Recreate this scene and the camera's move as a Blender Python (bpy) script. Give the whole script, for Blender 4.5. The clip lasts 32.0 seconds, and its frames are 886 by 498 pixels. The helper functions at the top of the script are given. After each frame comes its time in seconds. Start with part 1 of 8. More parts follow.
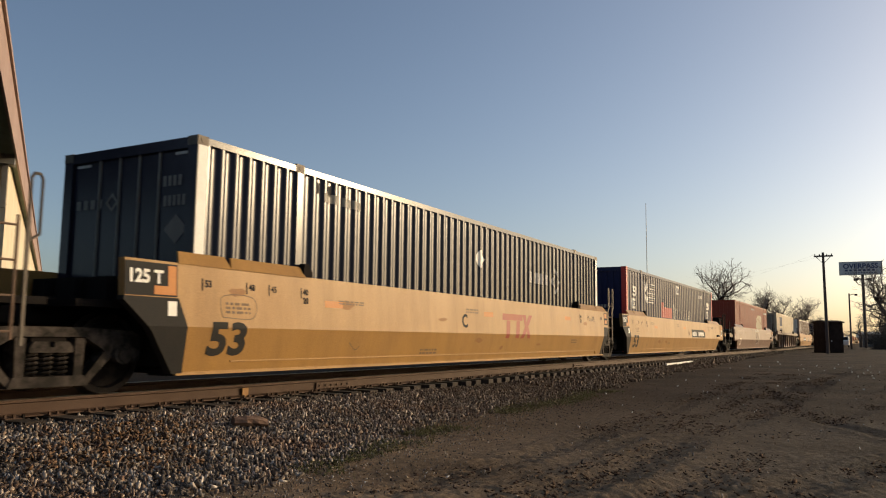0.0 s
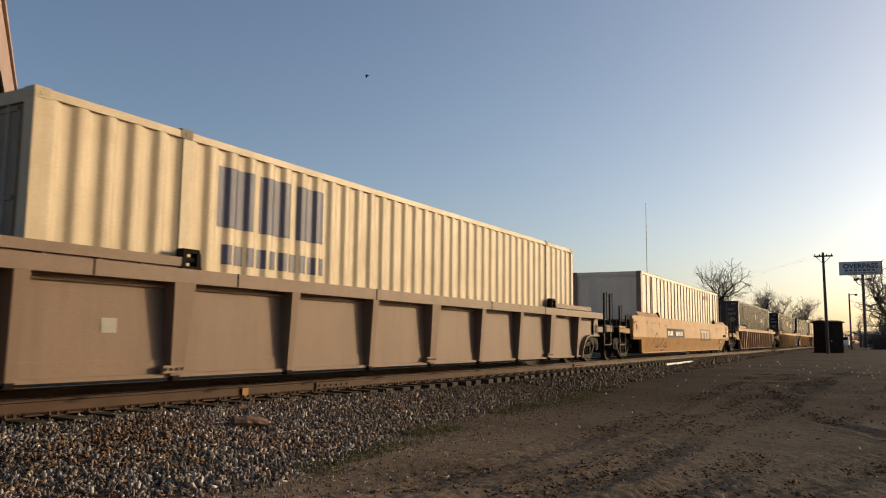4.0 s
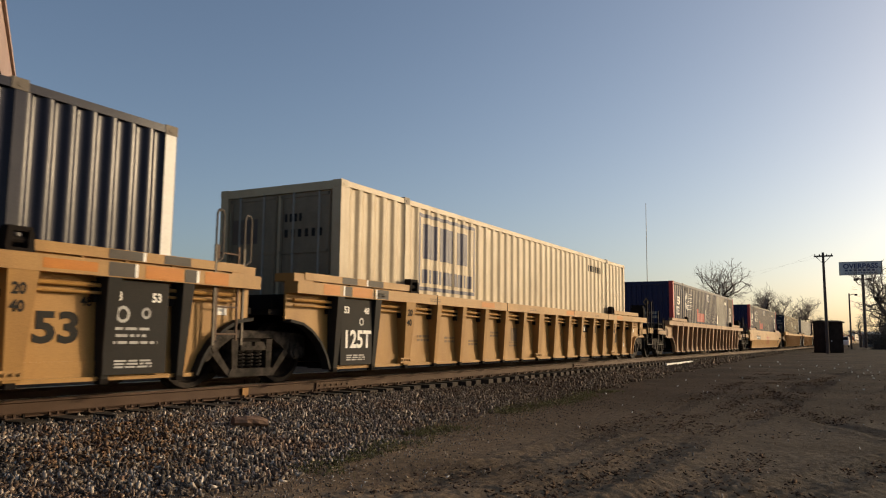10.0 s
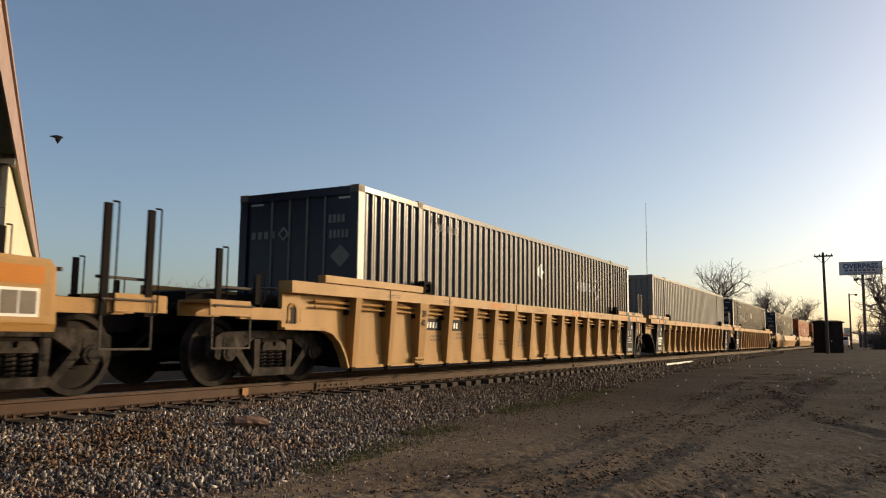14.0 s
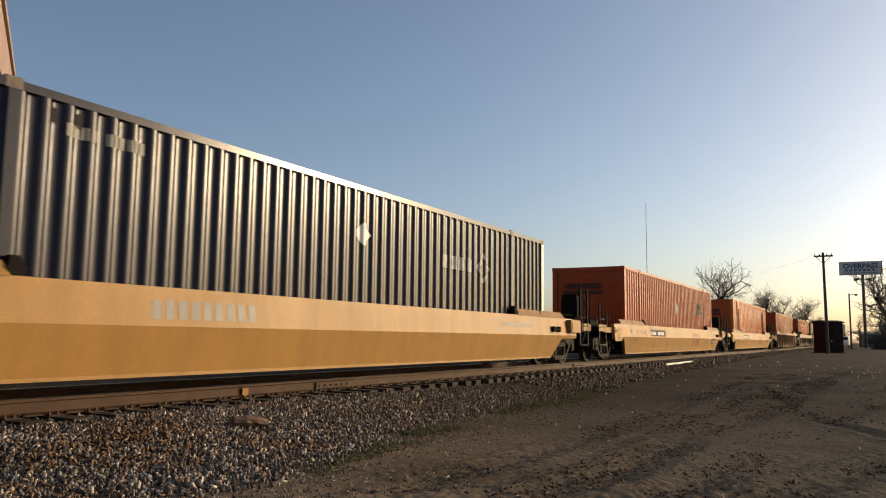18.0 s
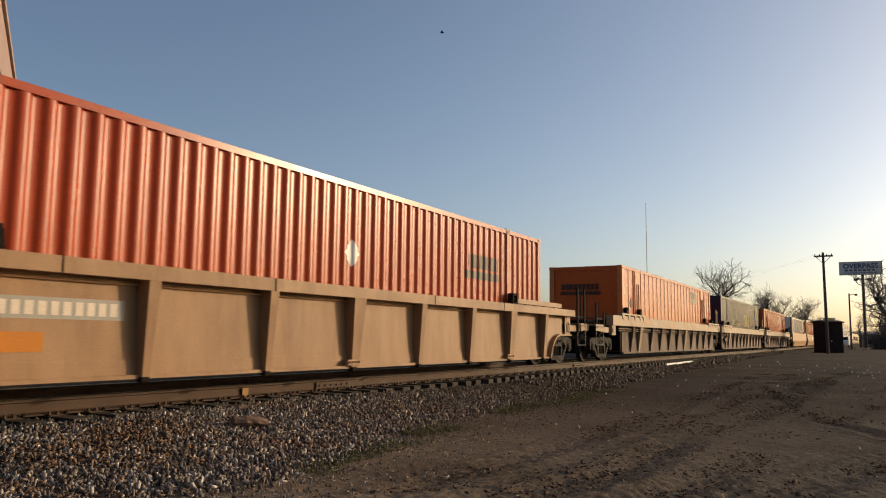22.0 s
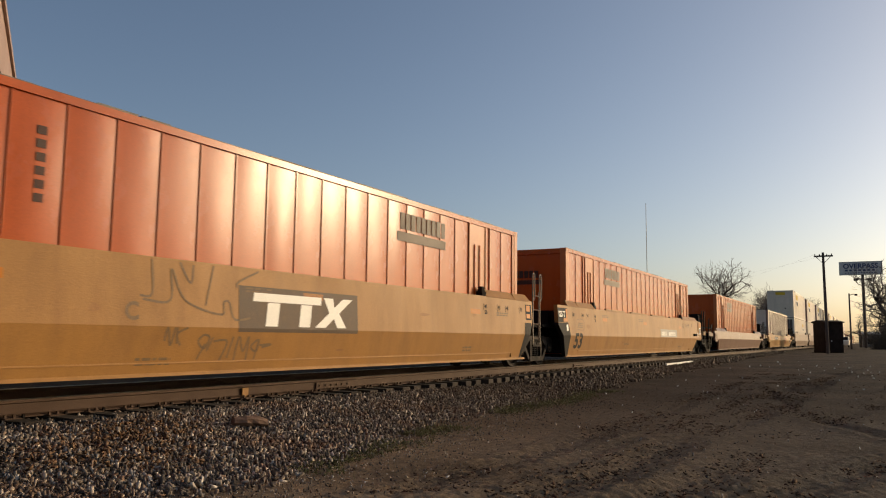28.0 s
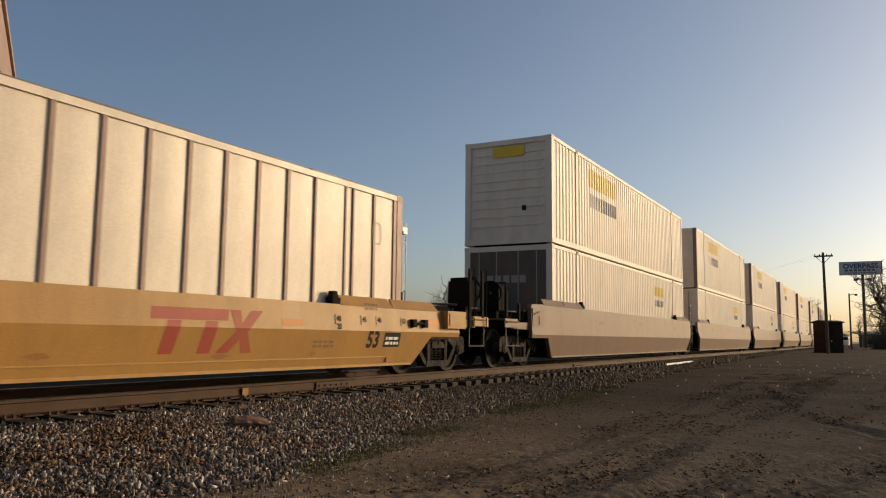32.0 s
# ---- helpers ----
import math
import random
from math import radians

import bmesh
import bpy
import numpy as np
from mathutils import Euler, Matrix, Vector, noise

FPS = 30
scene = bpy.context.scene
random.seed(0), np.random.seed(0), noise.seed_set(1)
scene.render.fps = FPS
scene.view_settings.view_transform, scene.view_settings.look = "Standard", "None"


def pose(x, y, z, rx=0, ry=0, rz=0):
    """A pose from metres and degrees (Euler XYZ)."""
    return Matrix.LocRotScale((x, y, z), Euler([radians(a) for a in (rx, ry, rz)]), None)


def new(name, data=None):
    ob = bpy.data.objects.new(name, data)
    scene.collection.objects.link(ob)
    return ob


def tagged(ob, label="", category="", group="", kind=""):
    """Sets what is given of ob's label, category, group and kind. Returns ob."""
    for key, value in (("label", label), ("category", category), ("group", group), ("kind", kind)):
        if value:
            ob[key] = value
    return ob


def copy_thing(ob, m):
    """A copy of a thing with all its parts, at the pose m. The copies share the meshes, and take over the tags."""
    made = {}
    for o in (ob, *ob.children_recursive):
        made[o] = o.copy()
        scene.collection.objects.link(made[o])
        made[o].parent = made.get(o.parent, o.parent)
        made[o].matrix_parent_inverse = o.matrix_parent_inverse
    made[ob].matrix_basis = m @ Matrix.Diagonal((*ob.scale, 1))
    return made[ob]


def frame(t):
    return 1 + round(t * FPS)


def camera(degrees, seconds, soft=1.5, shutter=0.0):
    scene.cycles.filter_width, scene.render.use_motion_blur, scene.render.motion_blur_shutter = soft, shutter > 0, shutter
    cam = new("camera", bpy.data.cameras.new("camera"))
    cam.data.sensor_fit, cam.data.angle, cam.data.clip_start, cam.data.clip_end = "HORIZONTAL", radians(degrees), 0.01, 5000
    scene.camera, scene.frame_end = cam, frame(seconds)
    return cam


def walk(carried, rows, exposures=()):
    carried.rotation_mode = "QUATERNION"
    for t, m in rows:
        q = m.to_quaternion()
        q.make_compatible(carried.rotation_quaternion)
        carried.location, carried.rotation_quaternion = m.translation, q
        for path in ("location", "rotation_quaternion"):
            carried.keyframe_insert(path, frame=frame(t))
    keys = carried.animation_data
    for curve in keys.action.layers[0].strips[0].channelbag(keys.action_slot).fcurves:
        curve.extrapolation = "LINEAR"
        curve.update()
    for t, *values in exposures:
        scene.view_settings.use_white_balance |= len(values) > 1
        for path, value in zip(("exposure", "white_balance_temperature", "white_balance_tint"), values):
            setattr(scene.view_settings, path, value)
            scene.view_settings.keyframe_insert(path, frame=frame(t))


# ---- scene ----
cam = camera(59.37, 32.0, soft=1.1, shutter=0.06)
EYE = (0.0, 0.0, 0.684)
VIEW = pose(*EYE, 90 + 6.512, 0, 28.879 - 90) @ pose(0, 0, 0, 0, 0, 0.618)
# the filming camera's own exposure swings a little with the loads that pass; its picture is warm
EXPOSURES = ((0, -0.02), (1, -0.04), (2, 0.04), (3, 0.12), (6, -0.15), (7, 0.08), (8, 0.15), (9, 0.05), (10, -0.08), (11, -0.04), (12, 0.18), (14, 0.16), (17, 0.02), (18, 0.12), (19, 0.12), (20, -0.14), (21, -0.20), (22, 0.0), (25, 0.0), (28, -0.20), (29, -0.15), (30, -0.05), (31, -0.16), (32, -0.22))
walk(cam, [(0.0, VIEW), (32.0, VIEW)], [(t, stops, 7350, 12) for t, stops in EXPOSURES])

# ---- light: low sun ahead and to the right of the lens, clear sky ----
SUN_AZ, SUN_EL = radians(-38.5), radians(12)
world = bpy.data.worlds.new("sky")
scene.world = world
world.use_nodes = True
wn = world.node_tree.nodes
sky = wn.new("ShaderNodeTexSky")
sky.sky_type, sky.sun_disc = "NISHITA", False
sky.sun_elevation, sky.sun_rotation = SUN_EL, radians(90) - SUN_AZ
sky.air_density, sky.dust_density, sky.ozone_density, sky.altitude = 0.78, 2.6, 2.0, 200
world.node_tree.links.new(sky.outputs[0], wn["Background"].inputs[0])
wn["Background"].inputs[1].default_value = 0.167
sun = new("sun", bpy.data.lights.new("sun", "SUN"))
sun.data.energy, sun.data.angle, sun.data.color = 2.8, radians(0.6), (1.0, 0.80, 0.54)
to_sun = Vector((math.cos(SUN_EL) * math.cos(SUN_AZ), math.cos(SUN_EL) * math.sin(SUN_AZ), math.sin(SUN_EL)))
sun.matrix_basis = Matrix.Translation((60, -40, 40)) @ to_sun.to_track_quat("Z", "Y").to_matrix().to_4x4()

# ---- materials ----
MATS = {}


def paint(name, color, rough=0.45, metal=0.0, spread=0.12, scale=1.6, dirt=(0.10, 0.075, 0.05), dirty=0.25, bump=0.04, fine=60.0, streak=1.0, each=0.0, spec=0.3, runs=0.0):
    """A worn surface: base colour, broad stains, fine grain, optional variation from object to object."""
    if name in MATS:
        return MATS[name]
    m = bpy.data.materials.new(name)
    m.use_nodes = True
    n, l = m.node_tree.nodes, m.node_tree.links
    b = n["Principled BSDF"]
    co = n.new("ShaderNodeTexCoord")
    mp = n.new("ShaderNodeMapping")
    mp.inputs["Scale"].default_value = (1, 1, streak)
    l.new(co.outputs["Object"], mp.inputs[0])
    big = n.new("ShaderNodeTexNoise")
    big.inputs["Scale"].default_value, big.inputs["Detail"].default_value, big.inputs["Roughness"].default_value = scale, 6, 0.65
    l.new(mp.outputs[0], big.inputs["Vector"])
    small = n.new("ShaderNodeTexNoise")
    small.inputs["Scale"].default_value, small.inputs["Detail"].default_value = fine, 4
    l.new(co.outputs["Object"], small.inputs["Vector"])
    ramp = n.new("ShaderNodeMapRange")
    ramp.inputs[1].default_value, ramp.inputs[2].default_value, ramp.inputs[4].default_value = 0.42, 0.75, dirty
    l.new(big.outputs[0], ramp.inputs[0])
    tone = n.new("ShaderNodeMapRange")
    tone.inputs[1].default_value, tone.inputs[2].default_value = 0.25, 0.75
    tone.inputs[3].default_value, tone.inputs[4].default_value = 1 - spread, 1 + spread
    l.new(small.outputs[0], tone.inputs[0])
    mix = n.new("ShaderNodeMix")
    mix.data_type = "RGBA"
    mix.inputs[6].default_value, mix.inputs[7].default_value = (*color, 1), (*dirt, 1)
    l.new(ramp.outputs[0], mix.inputs[0])
    hsv = n.new("ShaderNodeHueSaturation")
    if runs:
        # thin grime runs down the side, and chips
        rm = n.new("ShaderNodeMapping")
        rm.inputs["Scale"].default_value = (2.6, 2.6, 0.45)
        l.new(co.outputs["Object"], rm.inputs[0])
        rn = n.new("ShaderNodeTexNoise")
        rn.inputs["Scale"].default_value, rn.inputs["Detail"].default_value, rn.inputs["Roughness"].default_value = 1.0, 5, 0.6
        l.new(rm.outputs[0], rn.inputs["Vector"])
        rs = n.new("ShaderNodeMapRange")
        rs.inputs[1].default_value, rs.inputs[2].default_value, rs.inputs[4].default_value = 0.47, 0.72, runs
        l.new(rn.outputs[0], rs.inputs[0])
        grime = n.new("ShaderNodeMix")
        grime.data_type = "RGBA"
        grime.inputs[7].default_value = (dirt[0] * 0.45, dirt[1] * 0.42, dirt[2] * 0.40, 1)
        l.new(rs.outputs[0], grime.inputs[0])
        l.new(mix.outputs[2], grime.inputs[6])
        l.new(grime.outputs[2], hsv.inputs["Color"])
    else:
        l.new(mix.outputs[2], hsv.inputs["Color"])
    if each:
        info = n.new("ShaderNodeObjectInfo")
        er = n.new("ShaderNodeMapRange")
        er.inputs[3].default_value, er.inputs[4].default_value = 1 - each, 1 + each
        l.new(info.outputs["Random"], er.inputs[0])
        mul = n.new("ShaderNodeMath")
        mul.operation = "MULTIPLY"
        l.new(tone.outputs[0], mul.inputs[0])
        l.new(er.outputs[0], mul.inputs[1])
        l.new(mul.outputs[0], hsv.inputs["Value"])
    else:
        l.new(tone.outputs[0], hsv.inputs["Value"])
    l.new(hsv.outputs[0], b.inputs["Base Color"])
    rr = n.new("ShaderNodeMapRange")
    rr.inputs[3].default_value, rr.inputs[4].default_value = rough * 0.85, min(1.0, rough * 1.3)
    l.new(big.outputs[0], rr.inputs[0])
    l.new(rr.outputs[0], b.inputs["Roughness"])
    b.inputs["Metallic"].default_value = metal
    b.inputs["Specular IOR Level"].default_value = spec
    if bump:
        bp = n.new("ShaderNodeBump")
        bp.inputs["Strength"].default_value, bp.inputs["Distance"].default_value = min(1.0, bump * 6), 0.01
        l.new(small.outputs[0], bp.inputs["Height"])
        l.new(bp.outputs[0], b.inputs["Normal"])
    MATS[name] = m
    return m


CAR_YELLOW = paint("car_yellow", (0.375, 0.203, 0.062), 0.42, dirty=0.45, dirt=(0.25, 0.135, 0.055), scale=2.2, streak=0.3, spec=0.16, runs=0.2)
CAR_TAN = paint("car_tan", (0.33, 0.185, 0.093), 0.5, dirty=0.6, dirt=(0.17, 0.095, 0.050), streak=0.35, spec=0.2, runs=0.3)
CAR_ORANGE = paint("car_orange", (0.36, 0.175, 0.048), 0.5, dirty=0.45, dirt=(0.19, 0.095, 0.04), streak=0.35, spec=0.2, runs=0.2)
CAR_BROWN = paint("car_brown", (0.150, 0.070, 0.043), 0.42, dirty=0.45, dirt=(0.175, 0.098, 0.064), streak=0.35, spec=0.25, runs=0.2)
CAR_GREY = paint("car_greytan", (0.31, 0.20, 0.105), 0.5, dirty=0.45, dirt=(0.16, 0.095, 0.055), streak=0.35, runs=0.3)
CAR_PALE = paint("car_pale", (0.185, 0.118, 0.080), 0.5, dirty=0.5, dirt=(0.22, 0.155, 0.11), streak=0.35, spec=0.2, runs=0.3)
BLACK_BOX = paint("container_black", (0.012, 0.012, 0.023), 0.22, dirty=0.4, dirt=(0.030, 0.028, 0.037), spread=0.2, bump=0.012, spec=0.20)
BLUE_BOX = paint("container_blue", (0.012, 0.017, 0.056), 0.28, dirty=0.4, dirt=(0.030, 0.033, 0.062), bump=0.012, spec=0.10, runs=0.25)
NAVY_BOX = paint("container_navy", (0.010, 0.015, 0.035), 0.2, dirty=0.25, dirt=(0.03, 0.03, 0.032), bump=0.012, spec=0.2)
RED_BOX = paint("container_redbrown", (0.275, 0.052, 0.028), 0.45, dirty=0.3, dirt=(0.14, 0.035, 0.022), bump=0.02, spec=0.14, runs=0.2)
ORANGE_BOX = paint("container_orange", (0.370, 0.050, 0.009), 0.26, dirty=0.3, dirt=(0.200, 0.029, 0.010), bump=0.010, spec=0.20, runs=0.22)
CREAM_BOX = paint("container_cream", (0.488, 0.385, 0.244), 0.45, dirty=0.3, dirt=(0.296, 0.207, 0.118), bump=0.02, runs=0.25)
WHITE_BOX = paint("container_white", (0.70, 0.615, 0.50), 0.4, dirty=0.3, dirt=(0.44, 0.35, 0.26), bump=0.02, spec=0.25, runs=0.2)
GREY_BOX = paint("container_grey", (0.160, 0.150, 0.128), 0.45, dirty=0.3, dirt=(0.111, 0.096, 0.081), bump=0.02, runs=0.25)
WHITE_PAINT = paint("white_paint", (0.78, 0.76, 0.70), 0.45, dirty=0.15, dirt=(0.45, 0.4, 0.33))
RED_PAINT = paint("red_paint", (0.55, 0.05, 0.04), 0.45, dirty=0.2)
BLACK_PAINT = paint("black_paint", (0.018, 0.017, 0.016), 0.65, dirty=0.3, dirt=(0.05, 0.04, 0.03), spec=0.15)
BROWNRED_PAINT = paint("rail_logo_red", (0.30, 0.05, 0.03), 0.55, dirty=0.3, dirt=(0.45, 0.22, 0.07))
YELLOW_PAINT = paint("yellow_paint", (0.70, 0.46, 0.03), 0.45, dirty=0.2)
AMBER = paint("amber_reflector", (0.47, 0.155, 0.010), 0.4, dirty=0.15, spec=0.15)
BLUE_PAINT = paint("blue_paint", (0.040, 0.044, 0.085), 0.45, dirty=0.2)
GREEN_PAINT = paint("dark_olive_paint", (0.085, 0.048, 0.026), 0.5, dirty=0.2)
GREY_PAINT = paint("faded_grey_paint", (0.30, 0.28, 0.24), 0.5, dirty=0.3)
PALE_PAINT = paint("graffiti_paint", (0.62, 0.52, 0.42), 0.55, dirty=0.4, dirt=(0.4, 0.28, 0.2))
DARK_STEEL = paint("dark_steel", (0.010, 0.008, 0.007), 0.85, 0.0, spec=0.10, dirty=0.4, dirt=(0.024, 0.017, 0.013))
TRUCK_STEEL = paint("bogie_steel", (0.014, 0.012, 0.010), 0.7, 0.0, dirty=1.0, dirt=(0.105, 0.086, 0.073), scale=4.5, spec=0.08)
WHEEL_STEEL = paint("wheel_steel", (0.013, 0.010, 0.009), 0.6, 0.0, spec=0.08, dirty=0.8, dirt=(0.075, 0.058, 0.046), scale=2.5)
BRIGHT_STEEL = paint("bright_steel", (0.32, 0.28, 0.24), 0.35, 0.7, dirty=0.3)
RAIL_SIDE = paint("rail_rust", (0.072, 0.040, 0.025), 0.7, 0.1, dirty=0.5, dirt=(0.050, 0.029, 0.019))
RAIL_TOP = paint("rail_head", (0.42, 0.38, 0.34), 0.3, 0.9, dirty=0.2)
TIE_WOOD = paint("tie_wood", (0.040, 0.029, 0.022), 0.9, dirty=0.5, dirt=(0.075, 0.057, 0.042), each=0.3, scale=4)
POST_STEEL = paint("post_steel", (0.22, 0.14, 0.115), 0.45, 0.1, dirty=0.4, dirt=(0.12, 0.07, 0.05))
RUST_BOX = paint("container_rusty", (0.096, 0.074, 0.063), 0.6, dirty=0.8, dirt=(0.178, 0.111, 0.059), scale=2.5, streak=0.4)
FADED_PRINT = paint("faded_print", (0.16, 0.10, 0.05), 0.6, dirty=0.6, dirt=(0.26, 0.15, 0.06), scale=9)
WORN_STEEL = paint("worn_steel", (0.10, 0.085, 0.07), 0.5, 0.4, dirty=0.5, dirt=(0.04, 0.03, 0.02))
# dirty brown, darkened for the shade under the top beams; ladders use it too
CAR_SHADE_BROWN = paint("car_soot_brown", (0.165, 0.108, 0.074), 0.7, dirty=0.55, dirt=(0.080, 0.052, 0.036), scale=2.2, streak=0.3, spec=0.2, runs=0.35)
ORANGE_SHEET = paint("container_orange_sheet", (0.425, 0.080, 0.015), 0.25, dirty=0.35, dirt=(0.28, 0.049, 0.013), scale=1.1, bump=0.008, spec=0.18, runs=0.2)
FADED_SILVER = paint("faded_silver", (0.252, 0.181, 0.137), 0.5, dirty=0.7, dirt=(0.170, 0.096, 0.063), scale=3)
LOGO_WHITE = paint("worn_logo_white", (0.42, 0.41, 0.39), 0.5, dirty=0.6, dirt=(0.16, 0.15, 0.14), scale=7)
FADED_YELLOW = paint("faded_yellow", (0.36, 0.25, 0.035), 0.5, dirty=0.6, dirt=(0.13, 0.095, 0.03), scale=6)
ORANGE_TRIM = paint("container_orange_trim", (0.50, 0.150, 0.045), 0.32, dirty=0.4, dirt=(0.32, 0.085, 0.03), scale=1.4, bump=0.010, spec=0.22, runs=0.25)
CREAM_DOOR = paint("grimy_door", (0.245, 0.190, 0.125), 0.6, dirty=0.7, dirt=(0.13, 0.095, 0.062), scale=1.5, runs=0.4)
FADED_RED = paint("faded_red_block", (0.42, 0.155, 0.075), 0.6, dirty=0.5, dirt=(0.52, 0.38, 0.28), scale=5)
BAND_GREY = paint("band_grey", (0.060, 0.052, 0.044), 0.6, dirty=0.4, dirt=(0.12, 0.085, 0.05))
CAR_SCUFF = paint("car_scuff", (0.27, 0.125, 0.040), 0.6, dirty=0.6, dirt=(0.36, 0.18, 0.05), scale=6)
BOARD_BROWN = paint("board_brown", (0.105, 0.072, 0.048), 0.6, dirty=0.5, dirt=(0.17, 0.105, 0.06), scale=4)
FADED_TAN = paint("faded_tan_paint", (0.46, 0.30, 0.16), 0.6, dirty=0.4, dirt=(0.28, 0.16, 0.08), scale=5)
OLD_PLACARD = paint("old_placard", (0.27, 0.17, 0.075), 0.6, dirty=0.5, dirt=(0.15, 0.08, 0.035), scale=7)
FADED_DARK = paint("faded_dark_paint", (0.045, 0.018, 0.011), 0.6, dirty=0.6, dirt=(0.12, 0.03, 0.014), scale=5)

TRACK_Y = 8.606


# ---- mesh helpers ----
def box(bm, x0, x1, y0, y1, z0, z1):
    v = [bm.verts.new((x, y, z)) for x in (x0, x1) for y in (y0, y1) for z in (z0, z1)]
    for q in ((0, 1, 3, 2), (4, 6, 7, 5), (0, 4, 5, 1), (2, 3, 7, 6), (0, 2, 6, 4), (1, 5, 7, 3)):
        bm.faces.new([v[i] for i in q])
    return v


def slab(bm, pts, y0, y1):
    """A plate with an outline in x, z (counter-clockwise), from y0 (front) to y1."""
    a = [bm.verts.new((x, y0, z)) for x, z in pts]
    b = [bm.verts.new((x, y1, z)) for x, z in pts]
    bm.faces.new(a)
    bm.faces.new(b[::-1])
    k = len(pts)
    for i in range(k):
        bm.faces.new((a[i], b[i], b[(i + 1) % k], a[(i + 1) % k]))


def rod(bm, p, q, r, seg=8, r2=None):
    p, q = Vector(p), Vector(q)
    d = (q - p).normalized()
    u = d.orthogonal().normalized()
    w = d.cross(u)
    rings = []
    for c, rad in ((p, r), (q, r if r2 is None else r2)):
        rings.append([bm.verts.new(c + (u * math.cos(a) + w * math.sin(a)) * rad) for a in (2 * math.pi * i / seg for i in range(seg))])
    for i in range(seg):
        bm.faces.new((rings[0][i], rings[0][(i + 1) % seg], rings[1][(i + 1) % seg], rings[1][i]))
    bm.faces.new(rings[0][::-1])
    bm.faces.new(rings[1])


def path(bm, pts, r, seg=6):
    for p, q in zip(pts, pts[1:]):
        rod(bm, p, q, r, seg)


def ring(bm, c, r, t, axis="x", n=20, seg=6):
    pts = []
    for i in range(n + 1):
        a = 2 * math.pi * i / n
        pts.append((c[0], c[1] + r * math.cos(a), c[2] + r * math.sin(a)) if axis == "x" else (c[0] + r * math.cos(a), c[1], c[2] + r * math.sin(a)))
    path(bm, pts, t, seg)


def lathe(bm, profile, seg=28):
    """Turn (radius, y) pairs round the y axis."""
    rows = []
    for r, y in profile:
        rows.append([bm.verts.new((r * math.cos(2 * math.pi * i / seg), y, r * math.sin(2 * math.pi * i / seg))) for i in range(seg)])
    for a, b in zip(rows, rows[1:]):
        for i in range(seg):
            bm.faces.new((a[i], b[i], b[(i + 1) % seg], a[(i + 1) % seg]))
    bm.faces.new(rows[0])
    bm.faces.new(rows[-1][::-1])


def plate(bm, pts, yf, t, cuts=()):
    """A bent plate: outline in x, z; y follows yf(z); t thick; folded at the heights in cuts."""
    f = bm.faces.new([bm.verts.new((x, 0, z)) for x, z in pts])
    for z in cuts:
        bmesh.ops.bisect_plane(bm, geom=bm.verts[:] + bm.edges[:] + bm.faces[:], plane_co=(0, 0, z), plane_no=(0, 0, 1))
    for v in bm.verts:
        v.co.y = yf(v.co.z)
    r = bmesh.ops.extrude_face_region(bm, geom=bm.faces[:])
    for v in r["geom"]:
        if isinstance(v, bmesh.types.BMVert):
            v.co.y += t


def mirror(bm):
    for v in bm.verts:
        v.co.y = -v.co.y
    bmesh.ops.reverse_faces(bm, faces=bm.faces[:])


MESHES = {}


def finish(bm, name, material, bevel=0.0, smooth=False):
    if bevel:
        bmesh.ops.bevel(bm, geom=[e for e in bm.edges if e.is_manifold and e.calc_face_angle(0) > 0.5], offset=bevel, segments=1, affect="EDGES", clamp_overlap=True)
    bmesh.ops.recalc_face_normals(bm, faces=bm.faces[:])
    me = bpy.data.meshes.new(name)
    bm.to_mesh(me)
    bm.free()
    me.materials.append(material)
    if smooth:
        me.polygons.foreach_set("use_smooth", [True] * len(me.polygons))
    return me


def part(name, bm, material, parent, label="", bevel=0.0, smooth=False, at=None):
    ob = new(name, bm if isinstance(bm, bpy.types.Mesh) else finish(bm, name, material, bevel, smooth))
    ob.parent = parent
    if at:
        ob.location = at
    return tagged(ob, label)


def shared(key, make, material, name, parent, label="", bevel=0.0, smooth=False, at=None):
    """Like part(), with one mesh for all parts of the same key and material."""
    k = (key, material.name)
    if k not in MESHES:
        bm = bmesh.new()
        make(bm)
        MESHES[k] = finish(bm, name, material, bevel, smooth)
    return part(name, MESHES[k], material, parent, label, at=at)


def glyphs(text, bold):
    """Outline mesh of a text, one unit high."""
    c = bpy.data.curves.new("letters", "FONT")
    c.body, c.size, c.offset, c.resolution_u = text, 1 / 0.72, bold, 3
    o = bpy.data.objects.new("letters", c)
    scene.collection.objects.link(o)
    me = bpy.data.meshes.new_from_object(o.evaluated_get(bpy.context.evaluated_depsgraph_get()))
    bpy.data.objects.remove(o)
    return me


GLYPHS = {t: glyphs(t, b) for t, b in (("53", 0.05), ("48", 0.03), ("45", 0.03), ("40", 0.05), ("20", 0.05), ("125 T", 0.05), ("125T", 0.04), ("C", 0.04), ("B", 0.04), ("110", 0.05), ("WARNING HIGH CUBE", 0.03), ("How tomorrow moves", 0.0), ("OVERPASS", 0.05))}


def letters(text, height, bold=0.0):
    """Flat bmesh of a text in the x, z plane, from x = 0, z = 0."""
    bm = bmesh.new()
    bm.from_mesh(GLYPHS[text])
    for v in bm.verts:
        v.co = (v.co.x * height, 0, v.co.y * height)
    return bm


def shapes(polys):
    bm = bmesh.new()
    for pts in polys:
        bm.faces.new([bm.verts.new((x, 0, z)) for x, z in pts])
    return bm


